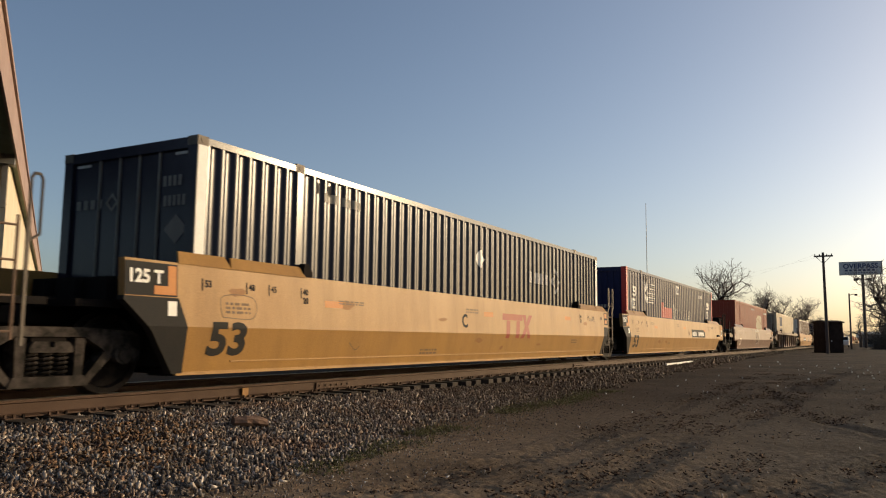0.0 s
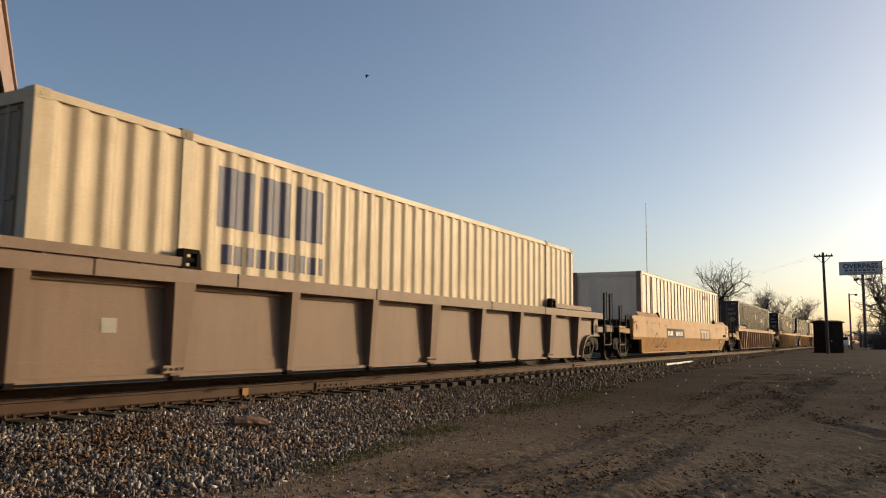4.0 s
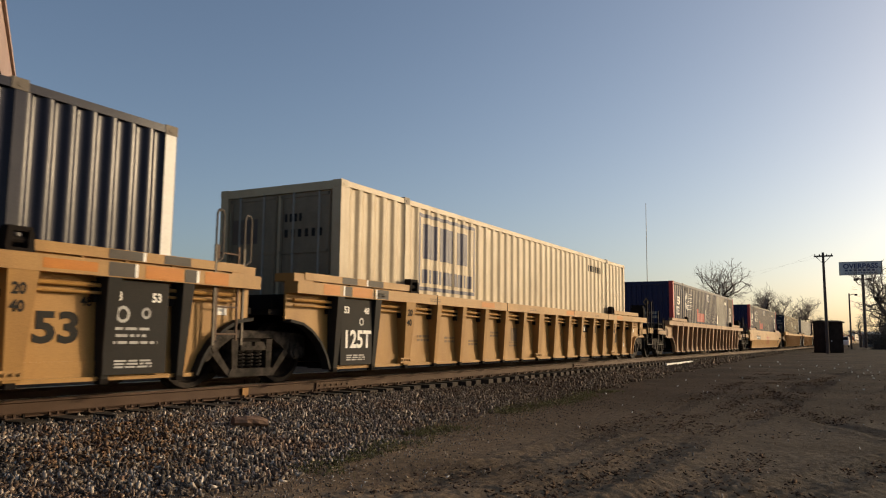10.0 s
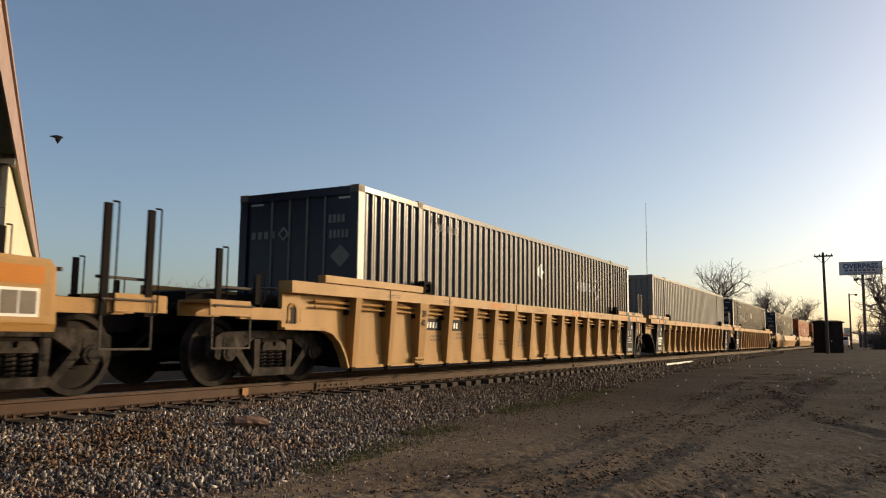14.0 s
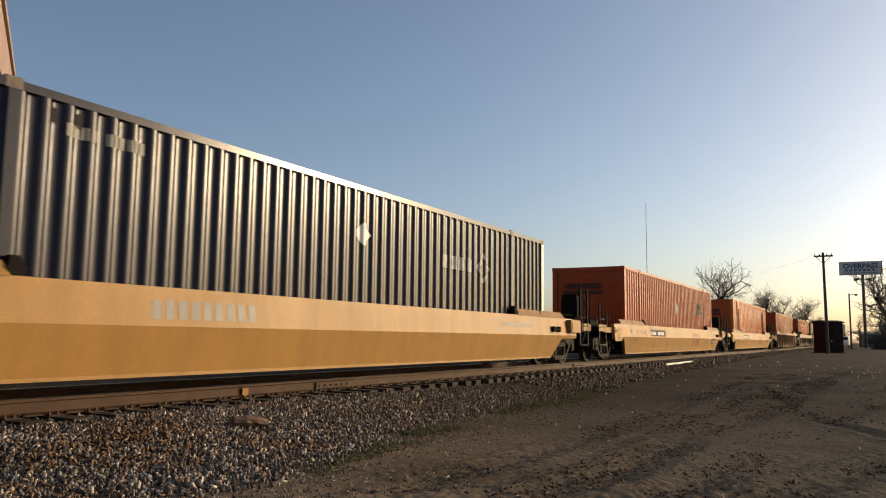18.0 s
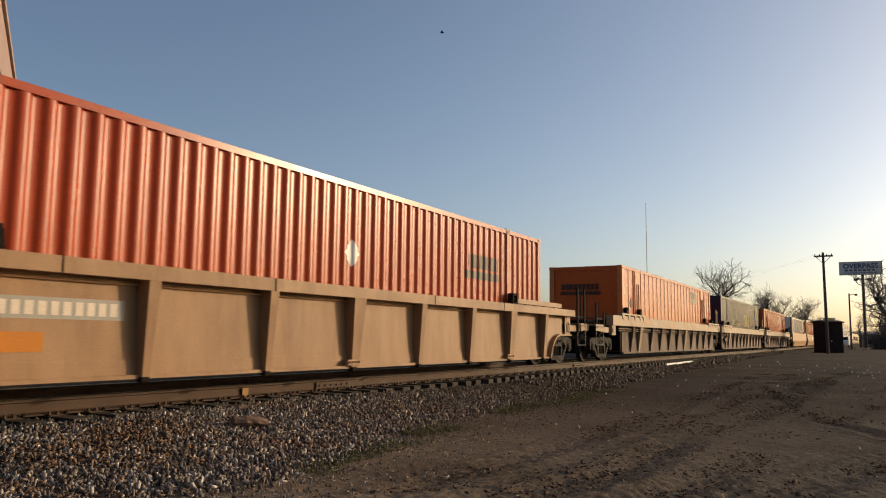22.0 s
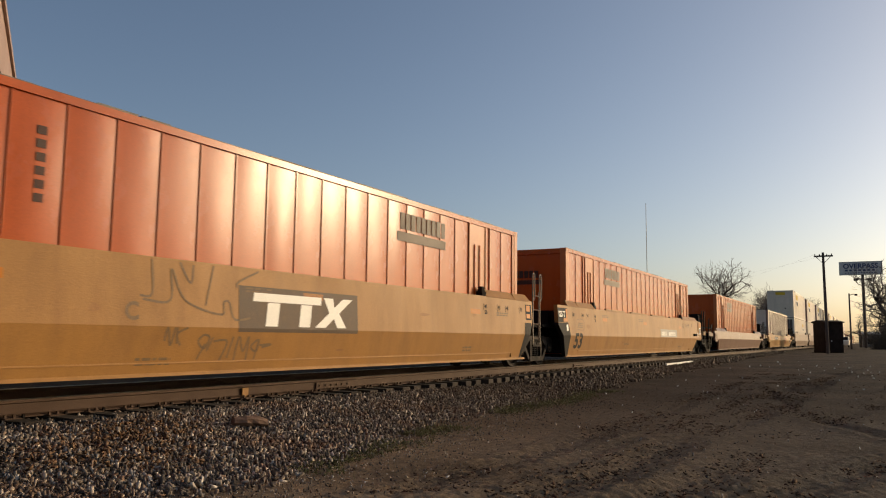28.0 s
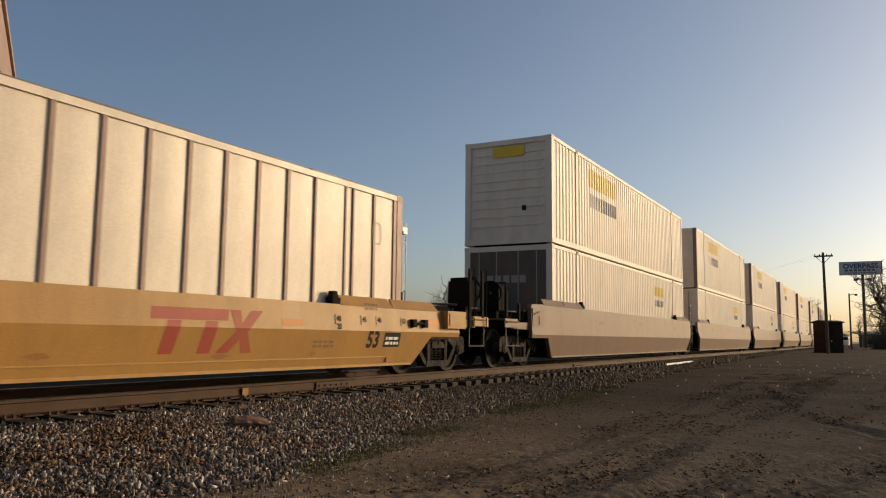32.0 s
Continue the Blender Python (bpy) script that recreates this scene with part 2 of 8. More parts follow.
def bars(n, w, h, gap=0.25, lean=0.0, first=None):
    """A row of n upright blocks in place of unreadable or withheld characters."""
    s = w / n
    out = []
    for i in range(n):
        hh = first if first and i == 0 else h
        x0, x1 = i * s, i * s + s * (1 - gap)
        out.append([(x0, 0), (x1, 0), (x1 + lean * hh, hh), (x0 + lean * hh, hh)])
    return shapes(out)


def text_blocks(n, w, h, rows=2, seed=1):
    """Small lines of unreadable writing."""
    r = random.Random(seed)
    out = []
    for k in range(rows):
        x = 0
        z = h * k / rows
        while x < w:
            d = r.uniform(0.04, 0.16)
            out.append([(x, z), (min(w, x + d), z), (min(w, x + d), z + h / rows * 0.6), (x, z + h / rows * 0.6)])
            x += d + 0.03
    return shapes(out)


def mark(name, bm, material, parent, x, z, yf, label="", corr=None, lift=0.004, wide=1.0):
    """Paint on a side that faces -y: lay a flat bmesh on the surface yf(z), following corrugation corr if given."""
    for v in bm.verts:
        v.co.x = v.co.x * wide + x
        v.co.z += z
    if corr:
        lo, hi = min(v.co.x for v in bm.verts), max(v.co.x for v in bm.verts)
        for b in corr.breaks(lo, hi):
            bmesh.ops.bisect_plane(bm, geom=bm.verts[:] + bm.edges[:] + bm.faces[:], plane_co=(b, 0, 0), plane_no=(1, 0, 0))
    elif min(v.co.z for v in bm.verts) < 0.78 < max(v.co.z for v in bm.verts):
        bmesh.ops.bisect_plane(bm, geom=bm.verts[:] + bm.edges[:] + bm.faces[:], plane_co=(0, 0, 0.78), plane_no=(0, 0, 1))
    for v in bm.verts:
        v.co.y = yf(v.co.z) + (corr.depth_at(v.co.x) if corr else 0.0) - lift
    return part(name, bm, material, parent, label)


def mark_end(name, bm, material, parent, y, z, x, label=""):
    """Paint on an end that faces -x: the flat shape's x runs towards -y."""
    for v in bm.verts:
        v.co = (x - 0.004, y - v.co.x, z + v.co.z)
    return part(name, bm, material, parent, label)


# ---- ground ----
def dirt_level(x):
    return np.interp(x, [-50, 9, 30, 70, 200, 5000], [-0.52, -0.50, -0.36, -0.32, -0.45, -0.6])


def vnoise(x, y, f, seed):
    """Smooth value noise on arrays."""
    x, y = x * f + seed * 17.3, y * f + seed * 7.7
    xi, yi = np.floor(x).astype(np.int64), np.floor(y).astype(np.int64)
    fx, fy = x - xi, y - yi
    fx, fy = fx * fx * (3 - 2 * fx), fy * fy * (3 - 2 * fy)

    def h(a, b):
        k = (a * 374761393 + b * 668265263 + seed * 982451653) & 0x7FFFFFFF
        k = ((k ^ (k >> 13)) * 1274126177) & 0x7FFFFFFF
        return ((k ^ (k >> 16)) & 0xFFFF) / 65535.0
    return (h(xi, yi) * (1 - fx) + h(xi + 1, yi) * fx) * (1 - fy) + (h(xi, yi + 1) * (1 - fx) + h(xi + 1, yi + 1) * fx) * fy


# tyre tracks down the yard: stations in x, their y, half width, depth
RUTS = (((2.0, 4.7, 6.4, 9.1, 12.0, 20.0, 34.0), (3.45, 3.21, 3.12, 3.04, 3.02, 3.1, 3.4), 0.16, 0.030),
        ((2.0, 5.1, 5.7, 6.6, 7.9, 9.2, 11.9, 16.5, 34.0), (3.2, 2.51, 2.24, 2.10, 2.08, 2.0, 1.79, 1.43, 0.9), 0.19, 0.055),
        ((3.0, 5.7, 6.3, 7.6, 9.3, 13.3, 16.9, 34.0), (2.2, 1.64, 1.47, 1.21, 1.05, 0.54, -0.15, -2.0), 0.19, 0.055),
        ((4.0, 6.2, 6.9, 7.6, 8.6, 11.0, 20.0), (1.5, 0.79, 0.62, 0.37, -0.05, -1.0, -4.5), 0.20, 0.050),
        ((7.0, 9.5, 11.4, 12.1, 12.7, 14.5, 20.0), (-2.2, -0.95, -0.09, 0.25, 0.62, 1.3, 2.3), 0.16, 0.060),
        ((14.0, 20.2, 25.3, 31.0, 40.0), (2.4, 1.87, 1.28, -0.33, -3.0), 0.30, 0.060))


def rut_y(k, x):
    xs, ys = RUTS[k][:2]
    return np.interp(x, xs, ys) + 0.05 * np.sin(x * 1.3 + k)


def ballast_edge(x):
    """Where the ballast's foot meets the dirt."""
    return np.interp(x, [-10, 3, 4.5, 6, 8, 11, 17, 28, 50, 90], [4.3, 4.3, 4.35, 4.6, 4.9, 5.3, 5.3, 5.6, 6.2, 6.9])


def ground_z(x, y):
    g = dirt_level(x)
    near = np.clip(1 - np.abs(x) / 160, 0, 1)
    foot = ballast_edge(x) + 0.3 * vnoise(x, y * 0, 0.25, 3)
    s = np.clip((y - foot) / (7.15 - foot), 0, 1)
    far_s = np.clip((TRACK_Y + 4.2 - y) / 2.4, 0, 1)
    s = np.minimum(s, far_s)
    s = s * s * (3 - 2 * s)
    bed = g * (1 - s) + (-0.245 - 0.085 * np.clip((x - 9.5) / 5, 0, 1)) * s
    rough = (vnoise(x, y, 0.5, 1) - 0.5) * 0.022 + (vnoise(x, y, 1.7, 2) - 0.5) * 0.010 + (vnoise(x, y, 6, 4) - 0.5) * 0.010 + (vnoise(x, y, 15, 5) - 0.5) * 0.008
    ruts = 0 * x
    crumb = np.abs(vnoise(x, y, 15, 51) - 0.5) * 1.5 + 0.6 * (vnoise(x, y * 0.7, 9, 52) - 0.5)
    for k, (xs, ys, w, d) in enumerate(RUTS):
        off = y - rut_y(k, x)
        live = np.clip(np.minimum(x - xs[0], xs[-1] - x) / 1.5, 0, 1) * np.clip(2.0 * vnoise(x, y, 0.55, 53 + k) - 0.25, 0.15, 1)
        groove = np.exp(-(off / w) ** 2)
        wide = np.exp(-(off / (2.6 * w)) ** 2)
        ruts = ruts + live * (0.036 * crumb * wide - 0.7 * d * groove + 0.35 * d * np.exp(-((np.abs(off) - 1.9 * w) / (0.7 * w)) ** 2))
    return bed + (1 - s) * near * (rough + ruts) + s * rough * 0.3


def axis(parts):
    out = [parts[0][0]]
    for a, b, step in parts:
        out += list(np.linspace(a, b, max(2, int(round((b - a) / step)) + 1))[1:])
    return np.array(out)


def sheet(name, xs, ys, zf, material):
    gx, gy = np.meshgrid(xs, ys, indexing="ij")
    gz = zf(gx, gy)
    co = np.stack([gx, gy, gz], -1).reshape(-1, 3)
    nx, ny = len(xs), len(ys)
    i = (np.arange(nx - 1)[:, None] * ny + np.arange(ny - 1)[None, :]).ravel()
    quads = np.stack([i, i + ny, i + ny + 1, i + 1], -1)
    me = bpy.data.meshes.new(name)
    me.vertices.add(len(co))
    me.vertices.foreach_set("co", co.ravel())
    me.loops.add(quads.size)
    me.loops.foreach_set("vertex_index", quads.ravel())
    me.polygons.add(len(quads))
    me.polygons.foreach_set("loop_start", np.arange(len(quads)) * 4)
    me.polygons.foreach_set("use_smooth", np.ones(len(quads), bool))
    me.update()
    me.validate()
    me.materials.append(material)
    return new(name, me)


def soil():
    m = bpy.data.materials.new("soil")
    m.use_nodes = True
    n, l = m.node_tree.nodes, m.node_tree.links
    b = n["Principled BSDF"]
    co = n.new("ShaderNodeTexCoord")
    broad = n.new("ShaderNodeTexNoise")
    broad.inputs["Scale"].default_value, broad.inputs["Detail"].default_value = 0.45, 8
    mid = n.new("ShaderNodeTexNoise")
    mid.inputs["Scale"].default_value, mid.inputs["Detail"].default_value, mid.inputs["Roughness"].default_value = 13, 8, 0.72
    grit = n.new("ShaderNodeTexVoronoi")
    grit.inputs["Scale"].default_value = 45
    for t in (broad, mid, grit):
        l.new(co.outputs["Object"], t.inputs["Vector"])
    r1 = n.new("ShaderNodeValToRGB")
    r1.color_ramp.elements[0].position, r1.color_ramp.elements[0].color = 0.36, (0.225, 0.147, 0.086, 1)
    r1.color_ramp.elements[1].position, r1.color_ramp.elements[1].color = 0.68, (0.425, 0.290, 0.178, 1)
    l.new(broad.outputs[0], r1.inputs[0])
    r2 = n.new("ShaderNodeValToRGB")
    r2.color_ramp.elements[0].position, r2.color_ramp.elements[0].color = 0.30, (0.45, 0.43, 0.40, 1)
    r2.color_ramp.elements[1].position, r2.color_ramp.elements[1].color = 0.72, (1.25, 1.22, 1.15, 1)
    l.new(mid.outputs[0], r2.inputs[0])
    mul = n.new("ShaderNodeMix")
    mul.data_type, mul.blend_type = "RGBA", "MULTIPLY"
    mul.inputs[0].default_value = 1
    l.new(r1.outputs[0], mul.inputs[6])
    l.new(r2.outputs[0], mul.inputs[7])
    # paler earth near the lens, multiplied darker with x down the yard
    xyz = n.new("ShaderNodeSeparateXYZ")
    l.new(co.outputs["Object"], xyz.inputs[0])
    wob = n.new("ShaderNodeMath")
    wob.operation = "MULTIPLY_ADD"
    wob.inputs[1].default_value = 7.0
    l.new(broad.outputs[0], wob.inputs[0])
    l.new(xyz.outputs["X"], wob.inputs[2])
    down_yard = n.new("ShaderNodeMapRange")
    down_yard.inputs[1].default_value, down_yard.inputs[2].default_value = 11.0, 20.0
    l.new(wob.outputs[0], down_yard.inputs[0])
    yard_mix = n.new("ShaderNodeMix")
    yard_mix.data_type, yard_mix.blend_type = "RGBA", "MULTIPLY"
    yard_mix.inputs[7].default_value = (0.33, 0.30, 0.30, 1)
    l.new(down_yard.outputs[0], yard_mix.inputs[0])
    l.new(mul.outputs[2], yard_mix.inputs[6])
    speck = n.new("ShaderNodeMapRange")
    speck.inputs[1].default_value, speck.inputs[2].default_value = 0.80, 1.0
    l.new(grit.outputs["Color"], speck.inputs[0])
    mx = n.new("ShaderNodeMix")
    mx.data_type = "RGBA"
    mx.inputs[7].default_value = (0.15, 0.115, 0.085, 1)
    l.new(speck.outputs[0], mx.inputs[0])
    l.new(yard_mix.outputs[2], mx.inputs[6])
    # oily ground between the rails; the train's shade beyond, painted in near black
    oil_shade = n.new("ShaderNodeMapRange")
    oil_shade.inputs[1].default_value, oil_shade.inputs[2].default_value, oil_shade.inputs[4].default_value = 7.70, 7.95, 0.93
    l.new(xyz.outputs["Y"], oil_shade.inputs[0])
    oil_shade_mix = n.new("ShaderNodeMix")
    oil_shade_mix.data_type = "RGBA"
    oil_shade_mix.inputs[7].default_value = (0.012, 0.010, 0.009, 1)
    l.new(oil_shade.outputs[0], oil_shade_mix.inputs[0])
    l.new(mx.outputs[2], oil_shade_mix.inputs[6])
    l.new(oil_shade_mix.outputs[2], b.inputs["Base Color"])
    b.inputs["Roughness"].default_value = 1.0
    b.inputs["Specular IOR Level"].default_value = 0.10
    b.inputs["Diffuse Roughness"].default_value = 1.0
    fine = n.new("ShaderNodeTexNoise")
    fine.inputs["Scale"].default_value, fine.inputs["Detail"].default_value, fine.inputs["Roughness"].default_value = 28, 6, 0.7
    l.new(co.outputs["Object"], fine.inputs["Vector"])
    add = n.new("ShaderNodeMath")
    add.operation = "MULTIPLY_ADD"
    add.inputs[1].default_value = 0.35
    l.new(fine.outputs[0], add.inputs[0])
    l.new(mid.outputs[0], add.inputs[2])
    bp = n.new("ShaderNodeBump")
    bp.inputs["Strength"].default_value, bp.inputs["Distance"].default_value = 0.85, 0.03
    l.new(add.outputs[0], bp.inputs["Height"])
    l.new(bp.outputs[0], b.inputs["Normal"])
    return m


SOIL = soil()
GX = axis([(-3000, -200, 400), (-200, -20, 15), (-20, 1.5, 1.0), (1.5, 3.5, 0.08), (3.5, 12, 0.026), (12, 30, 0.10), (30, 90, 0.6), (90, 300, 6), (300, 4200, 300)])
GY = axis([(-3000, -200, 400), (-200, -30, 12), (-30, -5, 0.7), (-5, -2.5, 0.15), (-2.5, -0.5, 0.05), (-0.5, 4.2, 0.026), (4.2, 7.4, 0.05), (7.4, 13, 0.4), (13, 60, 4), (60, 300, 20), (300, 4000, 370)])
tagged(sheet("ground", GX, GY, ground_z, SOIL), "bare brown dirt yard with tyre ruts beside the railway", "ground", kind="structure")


# ---- crushed stone ----
def stone_material():
    m = bpy.data.materials.new("crushed_stone")
    m.use_nodes = True
    n, l = m.node_tree.nodes, m.node_tree.links
    b = n["Principled BSDF"]
    geo = n.new("ShaderNodeNewGeometry")
    ramp = n.new("ShaderNodeValToRGB")
    e = ramp.color_ramp.elements
    e[0].position, e[0].color = 0.0, (0.030, 0.024, 0.020, 1)
    e[1].position, e[1].color = 1.0, (0.60, 0.52, 0.43, 1)
    for p, c in ((0.45, (0.135, 0.108, 0.086, 1)), (0.68, (0.25, 0.205, 0.160, 1)), (0.80, (0.19, 0.11, 0.07, 1)), (0.86, (0.38, 0.32, 0.255, 1))):
        k = e.new(p)
        k.color = c
    l.new(geo.outputs["Random Per Island"], ramp.inputs[0])
    co = n.new("ShaderNodeTexCoord")
    no = n.new("ShaderNodeTexNoise")
    no.inputs["Scale"].default_value, no.inputs["Detail"].default_value = 70, 4
    l.new(co.outputs["Object"], no.inputs["Vector"])
    tone = n.new("ShaderNodeMapRange")
    tone.inputs[3].default_value, tone.inputs[4].default_value = 0.6, 1.4
    l.new(no.outputs[0], tone.inputs[0])
    # a rusty patch of leaves and iron dust on the shoulder
    patch = n.new("ShaderNodeTexNoise")
    patch.inputs["Scale"].default_value, patch.inputs["Detail"].default_value = 0.9, 5
    l.new(co.outputs["Object"], patch.inputs["Vector"])
    pr = n.new("ShaderNodeMapRange")
    pr.inputs[1].default_value, pr.inputs[2].default_value, pr.inputs[4].default_value = 0.55, 0.68, 0.45
    l.new(patch.outputs[0], pr.inputs[0])
    rust = n.new("ShaderNodeMix")
    rust.data_type = "RGBA"
    rust.inputs[7].default_value = (0.16, 0.075, 0.035, 1)
    l.new(pr.outputs[0], rust.inputs[0])
    l.new(ramp.outputs[0], rust.inputs[6])
    # stone mixed towards a darker brown with x along the track
    xyz = n.new("ShaderNodeSeparateXYZ")
    l.new(co.outputs["Object"], xyz.inputs[0])
    down_track = n.new("ShaderNodeMapRange")
    down_track.inputs[1].default_value, down_track.inputs[2].default_value, down_track.inputs[4].default_value = 7.0, 14.0, 0.82
    l.new(xyz.outputs["X"], down_track.inputs[0])
    track_mix = n.new("ShaderNodeMix")
    track_mix.data_type = "RGBA"
    track_mix.inputs[7].default_value = (0.060, 0.039, 0.024, 1)
    l.new(down_track.outputs[0], track_mix.inputs[0])
    l.new(rust.outputs[2], track_mix.inputs[6])
    hsv = n.new("ShaderNodeHueSaturation")
    l.new(track_mix.outputs[2], hsv.inputs["Color"])
    l.new(tone.outputs[0], hsv.inputs["Value"])
    l.new(hsv.outputs[0], b.inputs["Base Color"])
    b.inputs["Roughness"].default_value = 0.75
    b.inputs["Specular IOR Level"].default_value = 0.3
    return m


STONE = stone_material()


def scatter(name, spots, sizes, material, seed, label, category, form=((1.0, 1.0), (0.45, 0.8), (0.32, 0.6)), tilt=6.28):
    """Many angular stones in one mesh."""
    rng = np.random.default_rng(seed)
    cube = np.array([(-1, -1, -0.8), (-1, 1, -0.7), (-1, 0.1, 0.9), (1, -0.9, -0.7), (1, 0.9, -0.8), (1, -0.1, 0.9)], float)
    k = len(spots)
    tris = np.array([(0, 1, 2), (3, 5, 4), (0, 3, 4), (0, 4, 1), (1, 4, 5), (1, 5, 2), (2, 5, 3), (2, 3, 0)])
    v = cube[None] * (0.55 + 0.6 * rng.random((k, 6, 3))) * np.stack([rng.uniform(*f, (k, 1)) for f in form], -1)
    a, b, c = rng.uniform(0, 6.28, k), rng.normal(0, 0.25, k) * tilt, rng.uniform(-0.5, 0.5, k) * tilt
    for (i, j), ang in (((1, 2), b), ((0, 2), c), ((0, 1), a)):
        ca, sa = np.cos(ang)[:, None], np.sin(ang)[:, None]
        vi, vj = v[..., i].copy(), v[..., j].copy()
        v[..., i], v[..., j] = ca * vi - sa * vj, sa * vi + ca * vj
    v = v * sizes[:, None, None] + spots[:, None, :]
    q = (tris[None] + 6 * np.arange(k)[:, None, None]).reshape(-1, 3)
    me = bpy.data.meshes.new(name)
    me.vertices.add(k * 6)
    me.vertices.foreach_set("co", v.ravel())
    me.loops.add(q.size)
    me.loops.foreach_set("vertex_index", q.ravel())
    me.polygons.add(len(q))
    me.polygons.foreach_set("loop_start", np.arange(len(q)) * 3)
    me.update()
    me.validate()
    me.materials.append(material)
    return tagged(new(name, me), label, category, kind="stuff")


def ballast():
    rng = np.random.default_rng(5)

    def spots(n, x0, x1, y0, y1, keep, size):
        x, y = rng.uniform(x0, x1, n), rng.uniform(y0, y1, n)
        p = rng.random(n) < keep(x, y)
        x, y = x[p], y[p]
        s = size * 1.18 * rng.uniform(0.55, 1.3, len(x)) * np.where(rng.random(len(x)) < 0.25, 0.55, 1)
        z = ground_z(x, y) + s * rng.uniform(-0.2, 0.75, len(x))
        return np.stack([x, y, z], -1), s
    edge = lambda x, y: np.clip((y - ballast_edge(x) + 0.25 - 0.5 * (vnoise(x, y, 0.9, 8) - 0.3)) / 0.75, 0, 1) ** 1.5
    sets = [spots(68000, 2.5, 16, 4.0, 7.75, edge, 0.026), spots(22000, 16, 34, 4.6, 7.75, edge, 0.042), spots(9000, 34, 75, 4.8, 7.8, edge, 0.06),
            spots(26000, 2, 15, 1.0, 5.4, lambda x, y: np.clip(1.1 - (ballast_edge(x) - y) / 1.3, 0.06, 1), 0.011), spots(700, 6, 40, -4, 4.8, lambda x, y: 0.6 + 0 * x, 0.02)]
    scatter("ballast", np.concatenate([a for a, b in sets]), np.concatenate([b for a, b in sets]), STONE, 6, "grey and rusty crushed stone ballast along the rails", "gravel", ((0.9, 1.25), (0.40, 0.7), (0.30, 0.5)), 3.2)


ballast()


def clods():
    """Crumbled earth thrown up along the tyre tracks, and leaves blown against the ballast."""
    rng = np.random.default_rng(15)
    n = 20000
    x = 3.5 + 26 * rng.random(n) ** 1.6
    k = rng.integers(0, 6, n)
    y = np.array([rut_y(a, b) for a, b in zip(k, x)]) + rng.normal(0, 0.15, n)
    loose = rng.random(n) < 0.12
    y = np.where(loose, rng.uniform(-3, 5, n), y)
    keep = (vnoise(x, y, 0.8, 21) > 0.42) & (y < 5.2)
    x, y = x[keep], y[keep]
    s = (0.005 + 0.017 * rng.random(len(x)) ** 3) * (1 + x / 40)
    spots = np.stack([x, y, ground_z(x, y) + s * 0.2], -1)
    scatter("earth_clods", spots, s, CLOD, 16, "crumbled brown earth along the tyre tracks", "earth", ((1.0, 1.4), (0.6, 1.0), (0.22, 0.42)), 1.0)
    pts = []
    for cx, cy, sx, sy, n in ((5.35, 6.40, 0.36, 0.26, 560), (4.35, 5.9, 0.34, 0.28, 240), (5.0, 5.6, 0.3, 0.2, 120), (6.1, 6.7, 0.35, 0.2, 110)):
        pts.append(np.stack([rng.normal(cx, sx, n), rng.normal(cy, sy, n)], -1))
    pts = np.concatenate(pts)
    z = ground_z(pts[:, 0], pts[:, 1]) + rng.uniform(0.015, 0.055, len(pts))
    scatter("dry_leaves", np.column_stack([pts, z]), rng.uniform(0.016, 0.034, len(pts)), LEAF, 17, "rust-coloured dead leaves caught in the ballast", "leaves", ((1.0, 1.0), (0.5, 0.8), (0.06, 0.12)), 2.0)
    n = 4200
    x = rng.uniform(5.5, 17.0, n)
    y = ballast_edge(x) - 0.12 + 0.10 * np.sin(x * 1.7) + rng.normal(0, 0.20, n)
    keep = vnoise(x, y, 1.1, 31) > 0.45
    x, y = x[keep], y[keep]
    scatter("weeds", np.stack([x, y, ground_z(x, y) + 0.02], -1), rng.uniform(0.02, 0.05, len(x)), WEED, 19, "thin dull green weeds along the ballast's foot", "weeds", ((1.0, 1.0), (0.08, 0.16), (0.05, 0.10)), 2.5)
    n = 110
    x, y = 4 + 40 * rng.random(n) ** 1.5, rng.uniform(-4, 5, n)
    s = rng.uniform(0.006, 0.013, n) * (1 + x / 16)
    scatter("paper_scraps", np.stack([x, y, ground_z(x, y) + s * 0.5], -1), s, WHITE_PAINT, 18, "small pale scraps scattered on the dirt", "litter", ((1.0, 1.0), (0.5, 0.9), (0.15, 0.4)))


# clods are a darker brown than the soil, for dark bands along the ruts
CLOD = paint("damp_clod", (0.085, 0.052, 0.034), 0.95, dirty=0.5, dirt=(0.16, 0.105, 0.065), scale=3, each=0.0, spec=0.05)
WEED = paint("weed", (0.075, 0.075, 0.026), 0.8, dirty=0.5, dirt=(0.09, 0.065, 0.03))
LEAF = paint("dead_leaf", (0.170, 0.100, 0.056), 0.8, dirty=0.6, dirt=(0.12, 0.06, 0.03), scale=14)
clods()


# ---- railway track ----
def rail_mesh(x0, x1):
    bm = bmesh.new()
    prof = [(-0.075, -0.185), (0.075, -0.185), (0.075, -0.170), (0.012, -0.150), (0.010, -0.048), (0.036, -0.036), (0.036, -0.006), (0.028, 0.0), (-0.028, 0.0), (-0.036, -0.006), (-0.036, -0.036), (-0.010, -0.048), (-0.012, -0.150), (-0.075, -0.170)]
    a = [bm.verts.new((x0, y, z)) for y, z in prof]
    b = [bm.verts.new((x1, y, z)) for y, z in prof]
    k = len(prof)
    for i in range(k):
        bm.faces.new((a[i], b[i], b[(i + 1) % k], a[(i + 1) % k]))
    bm.faces.new(a)
    bm.faces.new(b[::-1])
    return bm


